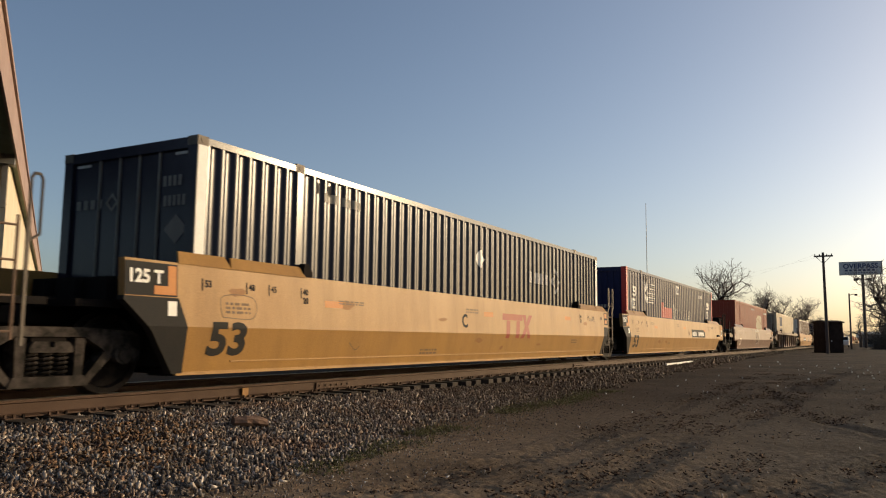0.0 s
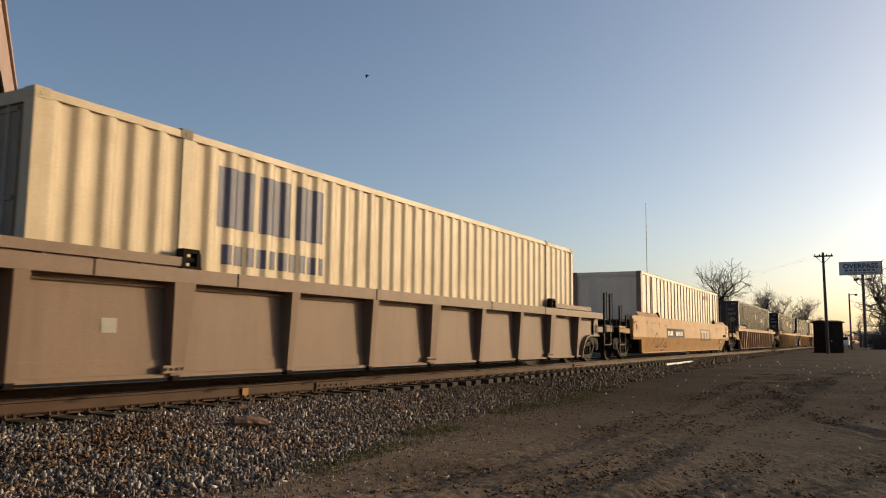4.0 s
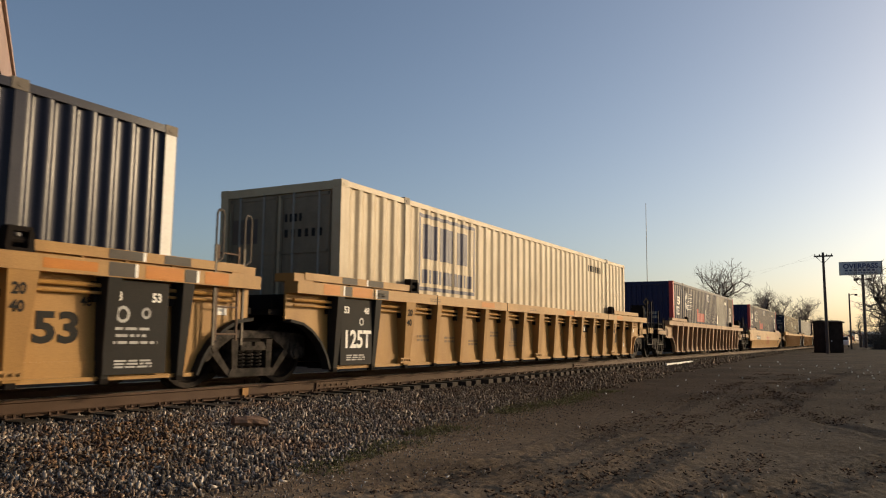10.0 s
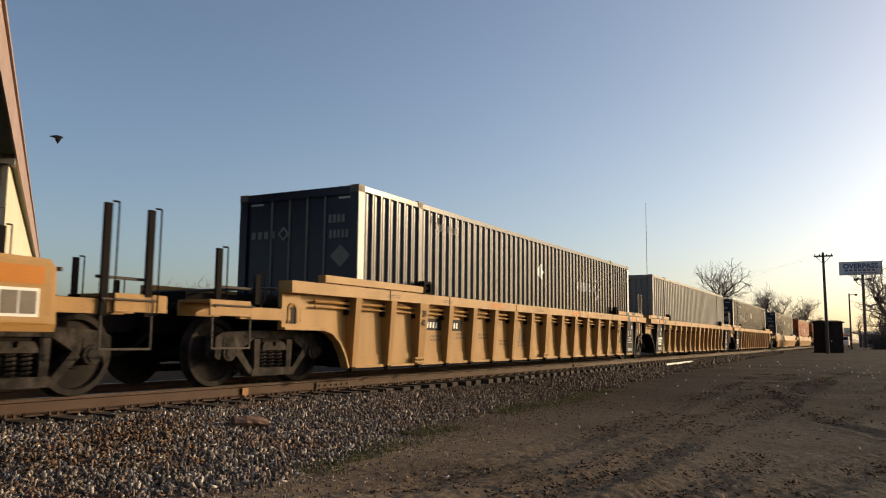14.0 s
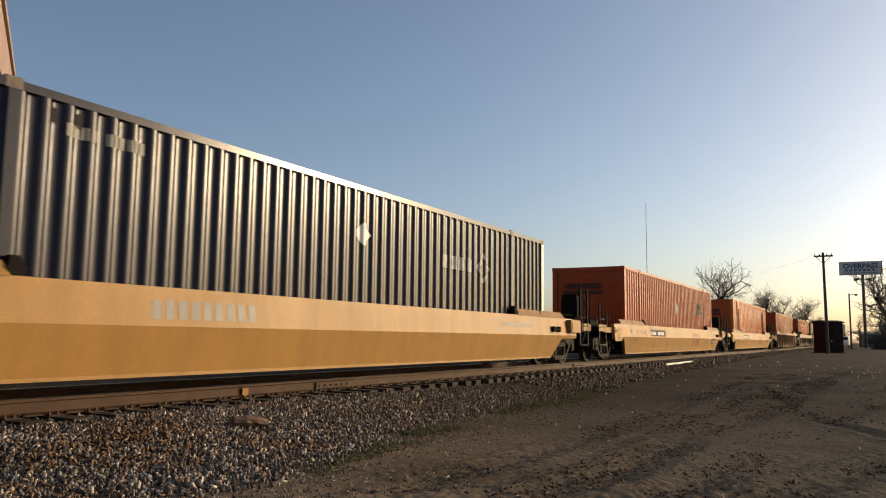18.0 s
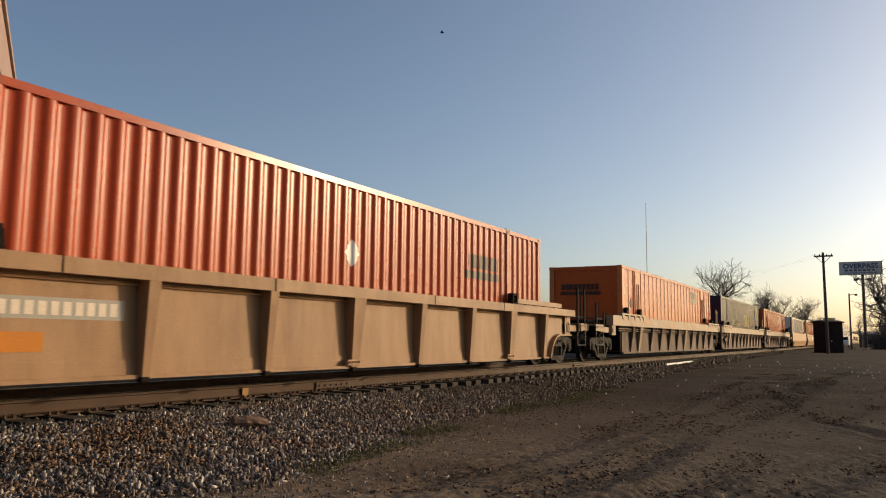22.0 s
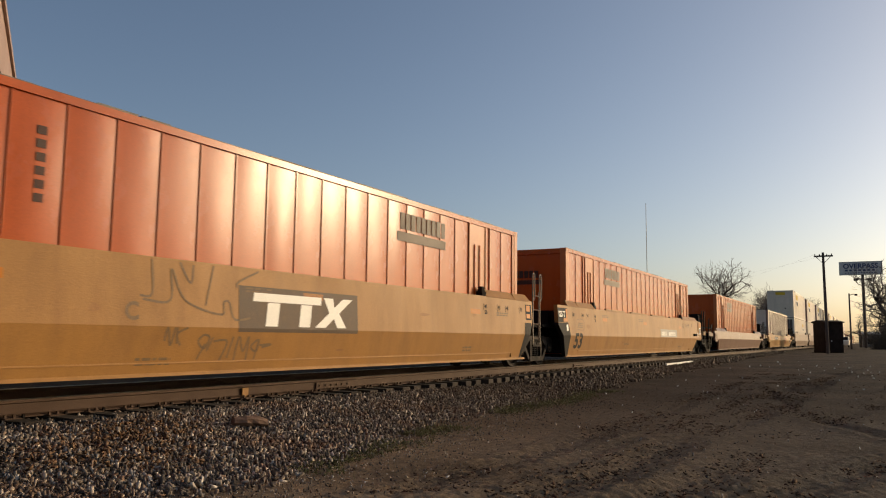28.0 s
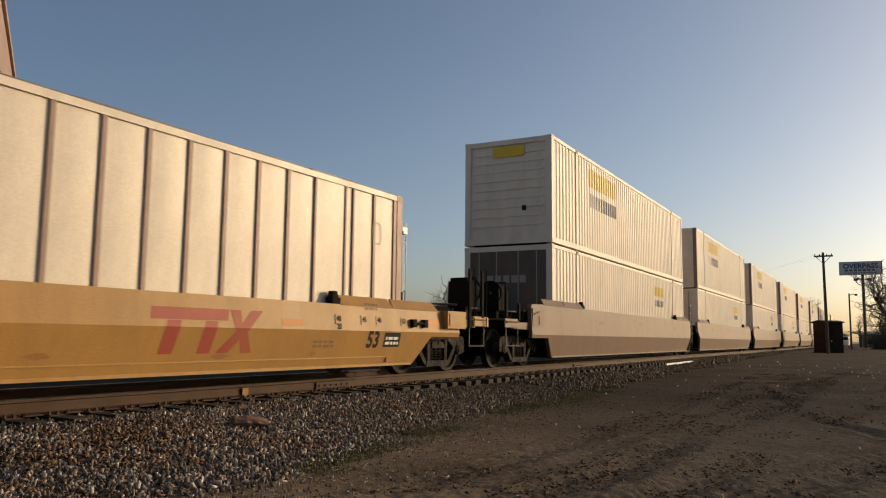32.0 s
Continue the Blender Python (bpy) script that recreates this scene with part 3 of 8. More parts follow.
def track():
    base = tagged(new("railway_track"), "rusty steel rails on dark wooden ties", "railway track", kind="structure")
    base.location = (0, TRACK_Y, 0)
    for y in (-0.754, 0.754):
        for x0, x1 in ((-60, 10.478), (10.486, 22.7), (22.708, 600)):
            r = part("rail", rail_mesh(x0, x1), RAIL_SIDE, base, at=(0, y, 0))
            r.data.materials.append(RAIL_TOP)
            for p in r.data.polygons:
                if p.normal.z > 0.3 and p.center.z > -0.01:
                    p.material_index = 1
        for xj in (10.482, 22.704):
            bm = bmesh.new()
            for s in (-1, 1):
                box(bm, xj - 0.45, xj + 0.45, s * 0.028 - 0.014, s * 0.028 + 0.014, -0.15, -0.052)
                for k in range(6):
                    xk = xj - 0.375 + 0.15 * k
                    rod(bm, (xk, s * 0.04, -0.1), (xk, s * 0.062, -0.1), 0.015, 6)
            part("joint_bar", bm, RAIL_SIDE, base, at=(0, y, 0))
    rng = random.Random(3)

    def tie(bm):
        box(bm, -0.115, 0.115, -1.32, 1.32, -0.365, -0.19)
    def chair(bm):
        box(bm, -0.09, 0.09, -0.17, 0.17, -0.19, -0.178)
        for s in (-1, 1):
            box(bm, -0.06, -0.035, s * 0.095 - 0.012, s * 0.095 + 0.012, -0.18, -0.145)
            box(bm, 0.035, 0.06, s * 0.095 - 0.012, s * 0.095 + 0.012, -0.18, -0.145)
    def anchor(bm):
        box(bm, -0.012, 0.012, -0.10, 0.03, -0.21, -0.168)
        box(bm, -0.012, 0.012, -0.105, -0.08, -0.22, -0.15)
    for i in range(190):
        x = -2 + 0.495 * i + rng.uniform(-0.02, 0.02)
        t = shared("tie", tie, TIE_WOOD, "tie", base, bevel=0.012, at=(x, rng.uniform(-0.04, 0.04), rng.uniform(-0.004, 0.003)))
        t.rotation_euler.z = rng.uniform(-0.012, 0.012)
        if i < 110:
            shared("chair", chair, RAIL_SIDE, "tie_plate", base, at=(x, -0.754, 0))
            shared("anchor", anchor, DARK_STEEL, "rail_anchor", base, at=(x + 0.15, -0.754, 0))


track()

BOX_L, BOX_W, BOX_H, BOX_Z = 16.15, 2.59, 2.90, 0.28


# ---- bogies ----
WHEEL_R = 0.457
WHEELSETS = []


def wheelset_mesh(bm):
    lathe(bm, [(0.05, -1.02), (0.085, -1.0), (0.085, -0.84), (0.10, -0.835), (0.16, -0.83), (0.17, -0.80), (0.37, -0.775), (0.39, -0.825), (0.452, -0.825), (0.457, -0.82), (0.460, -0.735), (0.488, -0.715), (0.488, -0.70), (0.40, -0.695), (0.37, -0.735), (0.17, -0.745), (0.10, -0.70), (0.085, -0.6), (0.085, 0.6), (0.10, 0.70), (0.17, 0.745), (0.37, 0.735), (0.40, 0.695), (0.488, 0.70), (0.488, 0.715), (0.460, 0.735), (0.457, 0.82), (0.452, 0.825), (0.39, 0.825), (0.37, 0.775), (0.17, 0.80), (0.16, 0.83), (0.10, 0.835), (0.085, 0.84), (0.085, 1.0), (0.05, 1.02)], 32)
    for s in (-1, 1):
        for k in range(3):
            a = 2 * math.pi * k / 3
            rod(bm, (0.045 * math.cos(a), s * 1.0, 0.045 * math.sin(a)), (0.045 * math.cos(a), s * 1.04, 0.045 * math.sin(a)), 0.018, 6)


def side_frame_mesh(bm):
    """Cast side frame, seen from the side: pedestals over both axles, a truss with an open spring window."""
    y0, y1 = -0.09, 0.09
    slab(bm, [(-1.13, 0.40), (-1.05, 0.36), (-0.97, 0.62), (-0.80, 0.62), (-0.72, 0.44), (-0.62, 0.52), (-0.40, 0.65), (0.40, 0.65), (0.62, 0.52), (0.72, 0.42), (0.80, 0.62), (0.97, 0.62), (1.05, 0.36), (1.13, 0.40), (1.13, 0.66), (1.02, 0.72), (0.40, 0.755), (-0.40, 0.755), (-1.02, 0.72), (-1.13, 0.66)], y0, y1)
    for s in (-1, 1):
        slab(bm, [(s * a, b) for a, b in ([(0.36, 0.15), (0.46, 0.15), (0.76, 0.44), (0.66, 0.50)][::s])], y0 * 0.95, y1 * 0.95)
        slab(bm, [(s * a, b) for a, b in ([(0.28, 0.24), (0.38, 0.22), (0.40, 0.64), (0.28, 0.64)][::s])], y0, y1)
        box(bm, s * 0.885 - 0.11, s * 0.885 + 0.11, -0.10, 0.10, 0.52, 0.64)
    slab(bm, [(-0.46, 0.13), (0.46, 0.13), (0.40, 0.24), (-0.40, 0.24)], y0 * 1.1, y1 * 1.1)


def coil_mesh(bm):
    """One helical spring as a single tube."""
    rows = []
    for i in range(41):
        a = 2 * math.pi * i / 8
        u, w = Vector((math.cos(a), math.sin(a), 0)), Vector((0, 0, 1))
        p = u * 0.066 + Vector((0, 0, 0.245 + 0.24 * i / 40))
        rows.append([bm.verts.new(p + (u * math.cos(q) + w * math.sin(q)) * 0.0165) for q in (2 * math.pi * k / 5 for k in range(5))])
    for a, b in zip(rows, rows[1:]):
        for k in range(5):
            bm.faces.new((a[k], b[k], b[(k + 1) % 5], a[(k + 1) % 5]))
    bm.faces.new(rows[0])
    bm.faces.new(rows[-1][::-1])


def spring_cap_mesh(bm):
    slab(bm, [(-0.25, 0.485), (0.25, 0.485), (0.25, 0.53), (0.20, 0.60), (0.03, 0.60), (0.03, 0.54), (-0.03, 0.54), (-0.03, 0.60), (-0.20, 0.60), (-0.25, 0.53)], -0.105, 0.1)


def bolster_mesh(bm):
    box(bm, -0.2, 0.2, -1.05, 1.05, 0.50, 0.68)
    rod(bm, (0, 0, 0.6), (0, 0, 0.85), 0.2, 16)
    for s in (-1, 1):
        box(bm, s * 0.42 - 0.05, s * 0.42 + 0.05, -0.75, 0.75, 0.30, 0.42)
        box(bm, s * 0.38 - 0.07, s * 0.38 + 0.07, -0.82, -0.70, 0.28, 0.52)
        box(bm, s * 0.38 - 0.07, s * 0.38 + 0.07, 0.70, 0.82, 0.28, 0.52)


def bearing_mesh(bm):
    rod(bm, (0, -0.115, 0.457), (0, 0.115, 0.457), 0.115, 16)
    rod(bm, (0, -0.135, 0.457), (0, -0.115, 0.457), 0.075, 12)
    rod(bm, (0, 0.135, 0.457), (0, 0.115, 0.457), 0.075, 12)


def bogie(car, x):
    b = shared("bolster", bolster_mesh, DARK_STEEL, "bogie", car, "rusty four-wheel freight bogie", at=(x, 0, 0))
    for y in (-1.0, 1.0):
        shared("frame", side_frame_mesh, TRUCK_STEEL, "side_frame", b, bevel=0.012, at=(0, y, 0))
        shared("cap", spring_cap_mesh, TRUCK_STEEL, "spring_cap", b, at=(0, y, 0))
        for cx in (-0.17, 0.0, 0.17) if y < 0 else ():
            shared("coil", coil_mesh, TRUCK_STEEL, "coil_spring", b, at=(cx, y, 0))
        for s in (-1, 1):
            shared("bearing", bearing_mesh, TRUCK_STEEL, "axle_bearing", b, at=(s * 0.889, y, 0))
    for s in (-1, 1):
        w = shared("wheelset", wheelset_mesh, WHEEL_STEEL, "wheelset", b, "worn steel wheels on an axle", at=(s * 0.889, 0, WHEEL_R))
        WHEELSETS.append((w, car, x + s * 0.889))


# ---- well cars: x = 0 is the loaded box's leading end ----
def ends(left, right, shape):
    """Outline of a car side from the lower left corner round; shape maps an end kind to (outward, z) from the bottom up."""
    lo = [(-e, z) for e, z in shape[left]]
    hi = [(BOX_L + e, z) for e, z in shape.get(right + "_rear", shape[right])]
    return lo[:1] + hi + lo[:0:-1]


def slot_panel(bm):
    slab(bm, [(-0.36, 0.0), (0.36, 0.0), (0.36, 0.44), (-0.36, 0.44)], -0.02, 0.0)
    box(bm, 0.02, 0.20, -0.035, -0.02, 0.06, 0.26)
    rod(bm, (-0.3, -0.04, 0.3), (0.0, -0.04, 0.36), 0.018, 6)


def handrail(bm, h=0.66):
    box(bm, -0.045, 0.045, -0.02, 0.02, 0, h)
    path(bm, [(0.045, -0.03, 0.02), (0.10, -0.05, 0.04), (0.10, -0.05, h + 0.02), (0.03, -0.03, h + 0.02)], 0.011)


def tall_loop(bm):
    path(bm, [(0, 0, 0), (0, 0, 0.85), (0.03, 0, 0.9), (0.09, 0, 0.9), (0.12, 0, 0.85), (0.12, 0, 0.30), (0.0, 0, 0.22)], 0.016)
    box(bm, -0.016, 0.016, -0.014, 0.014, -0.8, 0.45)


def stirrup(bm):
    path(bm, [(0, 0, 0.56), (0, 0, 0.02), (0.67, 0, 0.02), (0.67, 0, 0.56)], 0.014)
    path(bm, [(0.05, 0, 0.52), (-0.02, -0.04, 0.56), (0.70, -0.04, 0.56)], 0.012)


def brake_wheel(bm):
    ring(bm, (0, 0, 0), 0.27, 0.02, "x", 24)
    for k in range(5):
        a = 2 * math.pi * k / 5
        rod(bm, (0, 0, 0), (0, 0.27 * math.cos(a), 0.27 * math.sin(a)), 0.014, 5)
    rod(bm, (-0.10, 0, 0), (0.05, 0, 0), 0.05, 10)


def brake_stand(bm):
    box(bm, -0.14, 0.14, -0.24, 0.24, 0.22, 0.78)
    box(bm, -0.10, 0.10, -0.20, 0.20, 0.78, 0.84)
    box(bm, -0.08, 0.08, -0.14, 0.14, -0.2, 0.3)
    rod(bm, (0.14, 0.0, 0.60), (0.20, 0.0, 0.60), 0.09, 12)
    path(bm, [(0.1, -0.3, -0.1), (0.1, -0.3, 0.86), (0.1, 0.3, 0.86), (0.1, 0.3, -0.1)], 0.018)


def knuckle(bm):
    box(bm, -0.7, 0.05, -0.08, 0.08, 0.77, 0.94)
    slab(bm, [(0.0, 0.74), (0.22, 0.70), (0.30, 0.78), (0.30, 0.96), (0.2, 1.0), (0.0, 0.97)], -0.16, 0.12)
    path(bm, [(-0.1, 0.3, 0.7), (0.1, 0.28, 0.5), (0.34, 0.2, 0.42)], 0.03)


def ladder(bm):
    for x in (0, 0.36):
        box(bm, x - 0.012, x + 0.012, -0.012, 0.012, 0.0, 1.2)
    for k in range(4):
        rod(bm, (0, 0, 0.08 + 0.34 * k), (0.36, 0, 0.08 + 0.34 * k), 0.012, 6)


def mirrored_x(ob, x):
    ob.rotation_euler.z = math.pi
    ob.location.x = x
    return ob


def car_end(car, s, kind, paint_m, brake, top, body):
    """Everything past the loaded box at one end; s = -1 leading, +1 trailing; e runs outward."""
    X = lambda e: (-e if s < 0 else BOX_L + e)
    def wall(bm):
        box(bm, min(X(0.28), X(0.36)), max(X(0.28), X(0.36)), -1.30, 1.30, 0.3, top - 0.12)
        for y in (-0.9, -0.3, 0.3, 0.9):
            box(bm, min(X(0.36), X(0.48)), max(X(0.36), X(0.48)), y - 0.05, y + 0.05, 0.5, top - 0.15)
    key = (s, kind, round(top, 2), body)
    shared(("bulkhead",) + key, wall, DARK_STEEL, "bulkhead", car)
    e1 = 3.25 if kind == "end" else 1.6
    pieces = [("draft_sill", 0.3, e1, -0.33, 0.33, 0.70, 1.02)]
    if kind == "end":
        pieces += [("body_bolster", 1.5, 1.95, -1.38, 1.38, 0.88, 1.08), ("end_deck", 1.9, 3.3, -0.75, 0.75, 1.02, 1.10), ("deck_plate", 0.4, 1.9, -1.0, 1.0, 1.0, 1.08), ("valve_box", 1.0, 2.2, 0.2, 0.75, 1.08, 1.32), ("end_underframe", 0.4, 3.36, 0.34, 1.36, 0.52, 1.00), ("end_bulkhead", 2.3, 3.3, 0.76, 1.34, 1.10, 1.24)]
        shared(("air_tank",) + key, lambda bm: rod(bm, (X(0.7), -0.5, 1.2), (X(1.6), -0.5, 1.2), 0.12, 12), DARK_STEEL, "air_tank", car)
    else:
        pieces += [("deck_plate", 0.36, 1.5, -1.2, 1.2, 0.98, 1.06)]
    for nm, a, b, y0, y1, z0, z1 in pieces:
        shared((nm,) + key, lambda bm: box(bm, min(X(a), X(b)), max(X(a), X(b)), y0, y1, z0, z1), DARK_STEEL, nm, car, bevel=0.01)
    if kind == "end":
        shared("knuckle", knuckle, DARK_STEEL, "coupler", car, at=(X(3.38), 0, 0)).rotation_euler.z = 0 if s > 0 else math.pi
        for y in (-1, 1):
            def tread(bm):
                box(bm, -0.36, 0.36, -0.28, 0.28, 0.0, 0.03)
                slab(bm, [(-0.36, -0.17), (0.36, -0.17), (0.36, 0.0), (-0.36, 0.0)], -0.29, -0.26)
                slab(bm, [(-0.36, -0.17), (0.36, -0.17), (0.36, 0.0), (-0.36, 0.0)], 0.26, 0.29)
            shared("tread", tread, paint_m, "end_platform", car, at=(X(2.95), y * 1.15, 1.10))
            def beam(bm):
                box(bm, -0.5, 0.5, -0.04, 0.04, -0.16, 0.0)
            shared("beam", beam, paint_m, "side_step_beam", car, at=(X(2.25), y * 1.36, 1.06))
            st = shared("stirrup", stirrup, WORN_STEEL, "step_stirrup", car, at=(X(3.25) if s < 0 else X(2.44), y * 1.42, 0.50))
            if s > 0:
                for e in (2.46, 3.04):
                    shared("handrail_tall", lambda bm: handrail(bm, 1.22), DARK_STEEL, "grab_post", car, at=(X(e), y * 1.42, 0.88))
            else:
                shared("handrail", handrail, DARK_STEEL, "grab_post", car, at=(X(3.16), y * 1.40, 1.12))
                shared("handrail_low", lambda bm: handrail(bm, 0.40), DARK_STEEL, "grab_iron", car, at=(X(2.45), y * 1.40, 1.10))
        def rails(bm):
            path(bm, [(X(2.0), -1.36, 1.34), (X(1.8), -0.9, 1.36), (X(1.8), 0.9, 1.36), (X(2.0), 1.36, 1.34)], 0.022)
            path(bm, [(X(3.1), -1.36, 1.30), (X(2.4), -1.36, 1.30)], 0.018)
            path(bm, [(X(1.8), -0.9, 1.36), (X(1.8), -0.9, 1.06)], 0.018)
        shared(("rails",) + key, rails, WORN_STEEL, "cross_rail", car)
        if brake:
            shared("brake_stand", brake_stand, DARK_STEEL, "brake_stand", car, at=(X(2.98), -0.95, 1.10))
            shared("brake_wheel", brake_wheel, DARK_STEEL, "brake_wheel", car, at=(X(3.22), -1.02, 1.70))
        bogie(car, X(1.72))
    else:
        for y in (-1, 1):
            if s > 0:
                shared("ladder", ladder, CAR_SHADE_BROWN, "ladder", car, at=(X(0.62), y * 1.44, 0.62))
                shared("tall_loop", tall_loop, WORN_STEEL, "grab_loop", car, at=(X(0.56), y * 1.46, 1.36))
                shared("tall_loop", tall_loop, WORN_STEEL, "grab_loop", car, at=(X(1.10), y * 1.42, 1.36))
        if s < 0:
            bogie(car, X(1.675))
            def hitch(bm):
                box(bm, X(2.2), X(1.2), -0.42, 0.42, 0.80, 1.10)
            shared("hitch", hitch, DARK_STEEL, "articulated_joint", car)


def smooth_y(top):
    return lambda z: -(np.interp(z, [0.15, 0.78, top, top + 0.4], [1.35, 1.50, 1.455, 1.44]))


def smooth_side(car, top, left, right, m):
    """Sheet-steel side folded at mid height."""
    shape = {"end": [(0.30, 0.23), (0.79, 0.70), (1.87, 0.70), (1.87, top - 0.10), (1.80, top - 0.02), (1.06, top)],
             "art": [(0.30, 0.24), (0.72, 0.74), (1.12, 1.08), (1.12, top), (0.9, top)],
             "art_rear": [(0.0, 0.24), (0.18, 0.55), (0.40, 0.95), (0.50, 1.15), (0.50, top), (0.3, top)]}
    pts = ends(left, right, shape)
    for y in (-1, 1):
        def side(bm):
            plate(bm, pts, smooth_y(top), 0.10, (0.78,))
            if y > 0:
                mirror(bm)
        shared(("smooth", top, left, right, y), side, m, "car_side", car)
    def lip(bm):
        box(bm, -0.25, BOX_L + 0.25, -1.375, -1.335, 0.205, 0.245)
        box(bm, -0.25, BOX_L + 0.25, 1.335, 1.375, 0.205, 0.245)
    shared("lip", lip, m, "lower_flange", car)
    def seam(bm):
        box(bm, -0.008, 0.008, -1.50, -1.48, 0.80, 0.99)
        slab(bm, [(-0.008, 0.30), (0.008, 0.30), (0.008, 0.76), (-0.008, 0.76)], -1.515, -1.36)
    for s, kind in ((-1, left), (1, right)):
        xs = [-(1.06 if kind == "end" else 0.37), 2.0]
        for k in range(2):
            a, b = (xs[0], 0.5) if k == 0 else (0.5, xs[1])
            def flap(bm):
                f = bm.faces.new([bm.verts.new(c) for c in ((a, -1.47, top - 0.01), (b, -1.47, top - 0.01), (b - 0.03, -1.36, top + 0.15), (a + 0.08, -1.36, top + 0.15))])
                r = bmesh.ops.extrude_face_region(bm, geom=[f])
                for v in r["geom"]:
                    if isinstance(v, bmesh.types.BMVert):
                        v.co.y += 0.03
                if s > 0:
                    for v in bm.verts:
                        v.co.x = BOX_L - v.co.x
            shared(("flap", top, s, kind, k), flap, m, "guide_flap", car)
        def cone(bm):
            c = 2.08 if s < 0 else BOX_L - 2.08
            box(bm, c - 0.10, c + 0.10, -1.44, -1.30, top - 0.02, top + 0.10)
            slab(bm, [(c - 0.08, top + 0.1), (c + 0.08, top + 0.1), (c + 0.03, top + 0.2), (c - 0.06, top + 0.2)], -1.42, -1.32)
        shared(("cone", top, s), cone, DARK_STEEL, "corner_guide", car)
        if kind == "end" and s > 0 and top < 1.3:
            def crate(bm):
                box(bm, 1.20, 1.94, -1.60, -1.44, 0.86, 1.19)
                box(bm, 1.26, 1.88, -1.615, -1.60, 0.91, 1.14)
            shared("crate", crate, m, "end_box", car, "square steel end box", bevel=0.02, at=(BOX_L, 0, 0))
            def pin(bm):
                rod(bm, (0.08, -1.53, 0.93), (0.50, -1.53, 0.93), 0.022, 8)
                for x in (0.08, 0.47):
                    box(bm, x - 0.06, x + 0.06, -1.56, -1.48, 0.86, 1.0)
            shared("pin", pin, DARK_STEEL, "tie_down", car, at=(BOX_L, 0, 0))
            mark("reflector", rect(0.5, 0.16), AMBER, car, BOX_L + 0.62, 0.87, smooth_y(top), "orange reflective strip")
        elif kind == "end" and s > 0:
            shared("rear_panel", lambda bm: [slab(bm, [(-0.34, 0.0), (0.34, 0.0), (0.34, 0.62), (-0.34, 0.62)], -0.02, 0.0), rod(bm, (-0.3, -0.024, 0.02), (0.3, -0.024, 0.02), 0.012, 6)], m, "end_panel", car, bevel=0.008, at=(BOX_L + 1.47, -1.475, top - 0.68))
            on_end = lambda z: -1.496
            mark("orange_patch", rect(0.50, 0.18), AMBER, car, BOX_L + 1.22, top - 0.28, on_end, "orange block")
            mark("notice_board", rect(0.42, 0.28), WHITE_PAINT, car, BOX_L + 1.26, top - 0.60, on_end, "white framed notice board")
            mark("notice", rect(0.17, 0.22), WORN_STEEL, car, BOX_L + 1.29, top - 0.57, on_end, lift=0.008)
            mark("notice", rect(0.17, 0.22), WORN_STEEL, car, BOX_L + 1.48, top - 0.57, on_end, lift=0.008)
            def tie(bm):
                rod(bm, (0.08, -1.53, 0.93), (0.50, -1.53, 0.93), 0.022, 8)
                for x in (0.08, 0.47):
                    box(bm, x - 0.06, x + 0.06, -1.56, -1.48, 0.88, 0.98)
            shared("tie_bar", tie, DARK_STEEL, "tie_down", car, at=(BOX_L, 0, 0))
            mark("placard", rect(0.10, 0.18), WHITE_PAINT, car, BOX_L + 0.98, 0.86, smooth_y(top))
        elif kind == "end":
            shared(("slotpanel",), slot_panel, m, "end_panel", car, bevel=0.006, at=((-1.47 if s < 0 else BOX_L + 1.47), -1.475, top - 0.56))


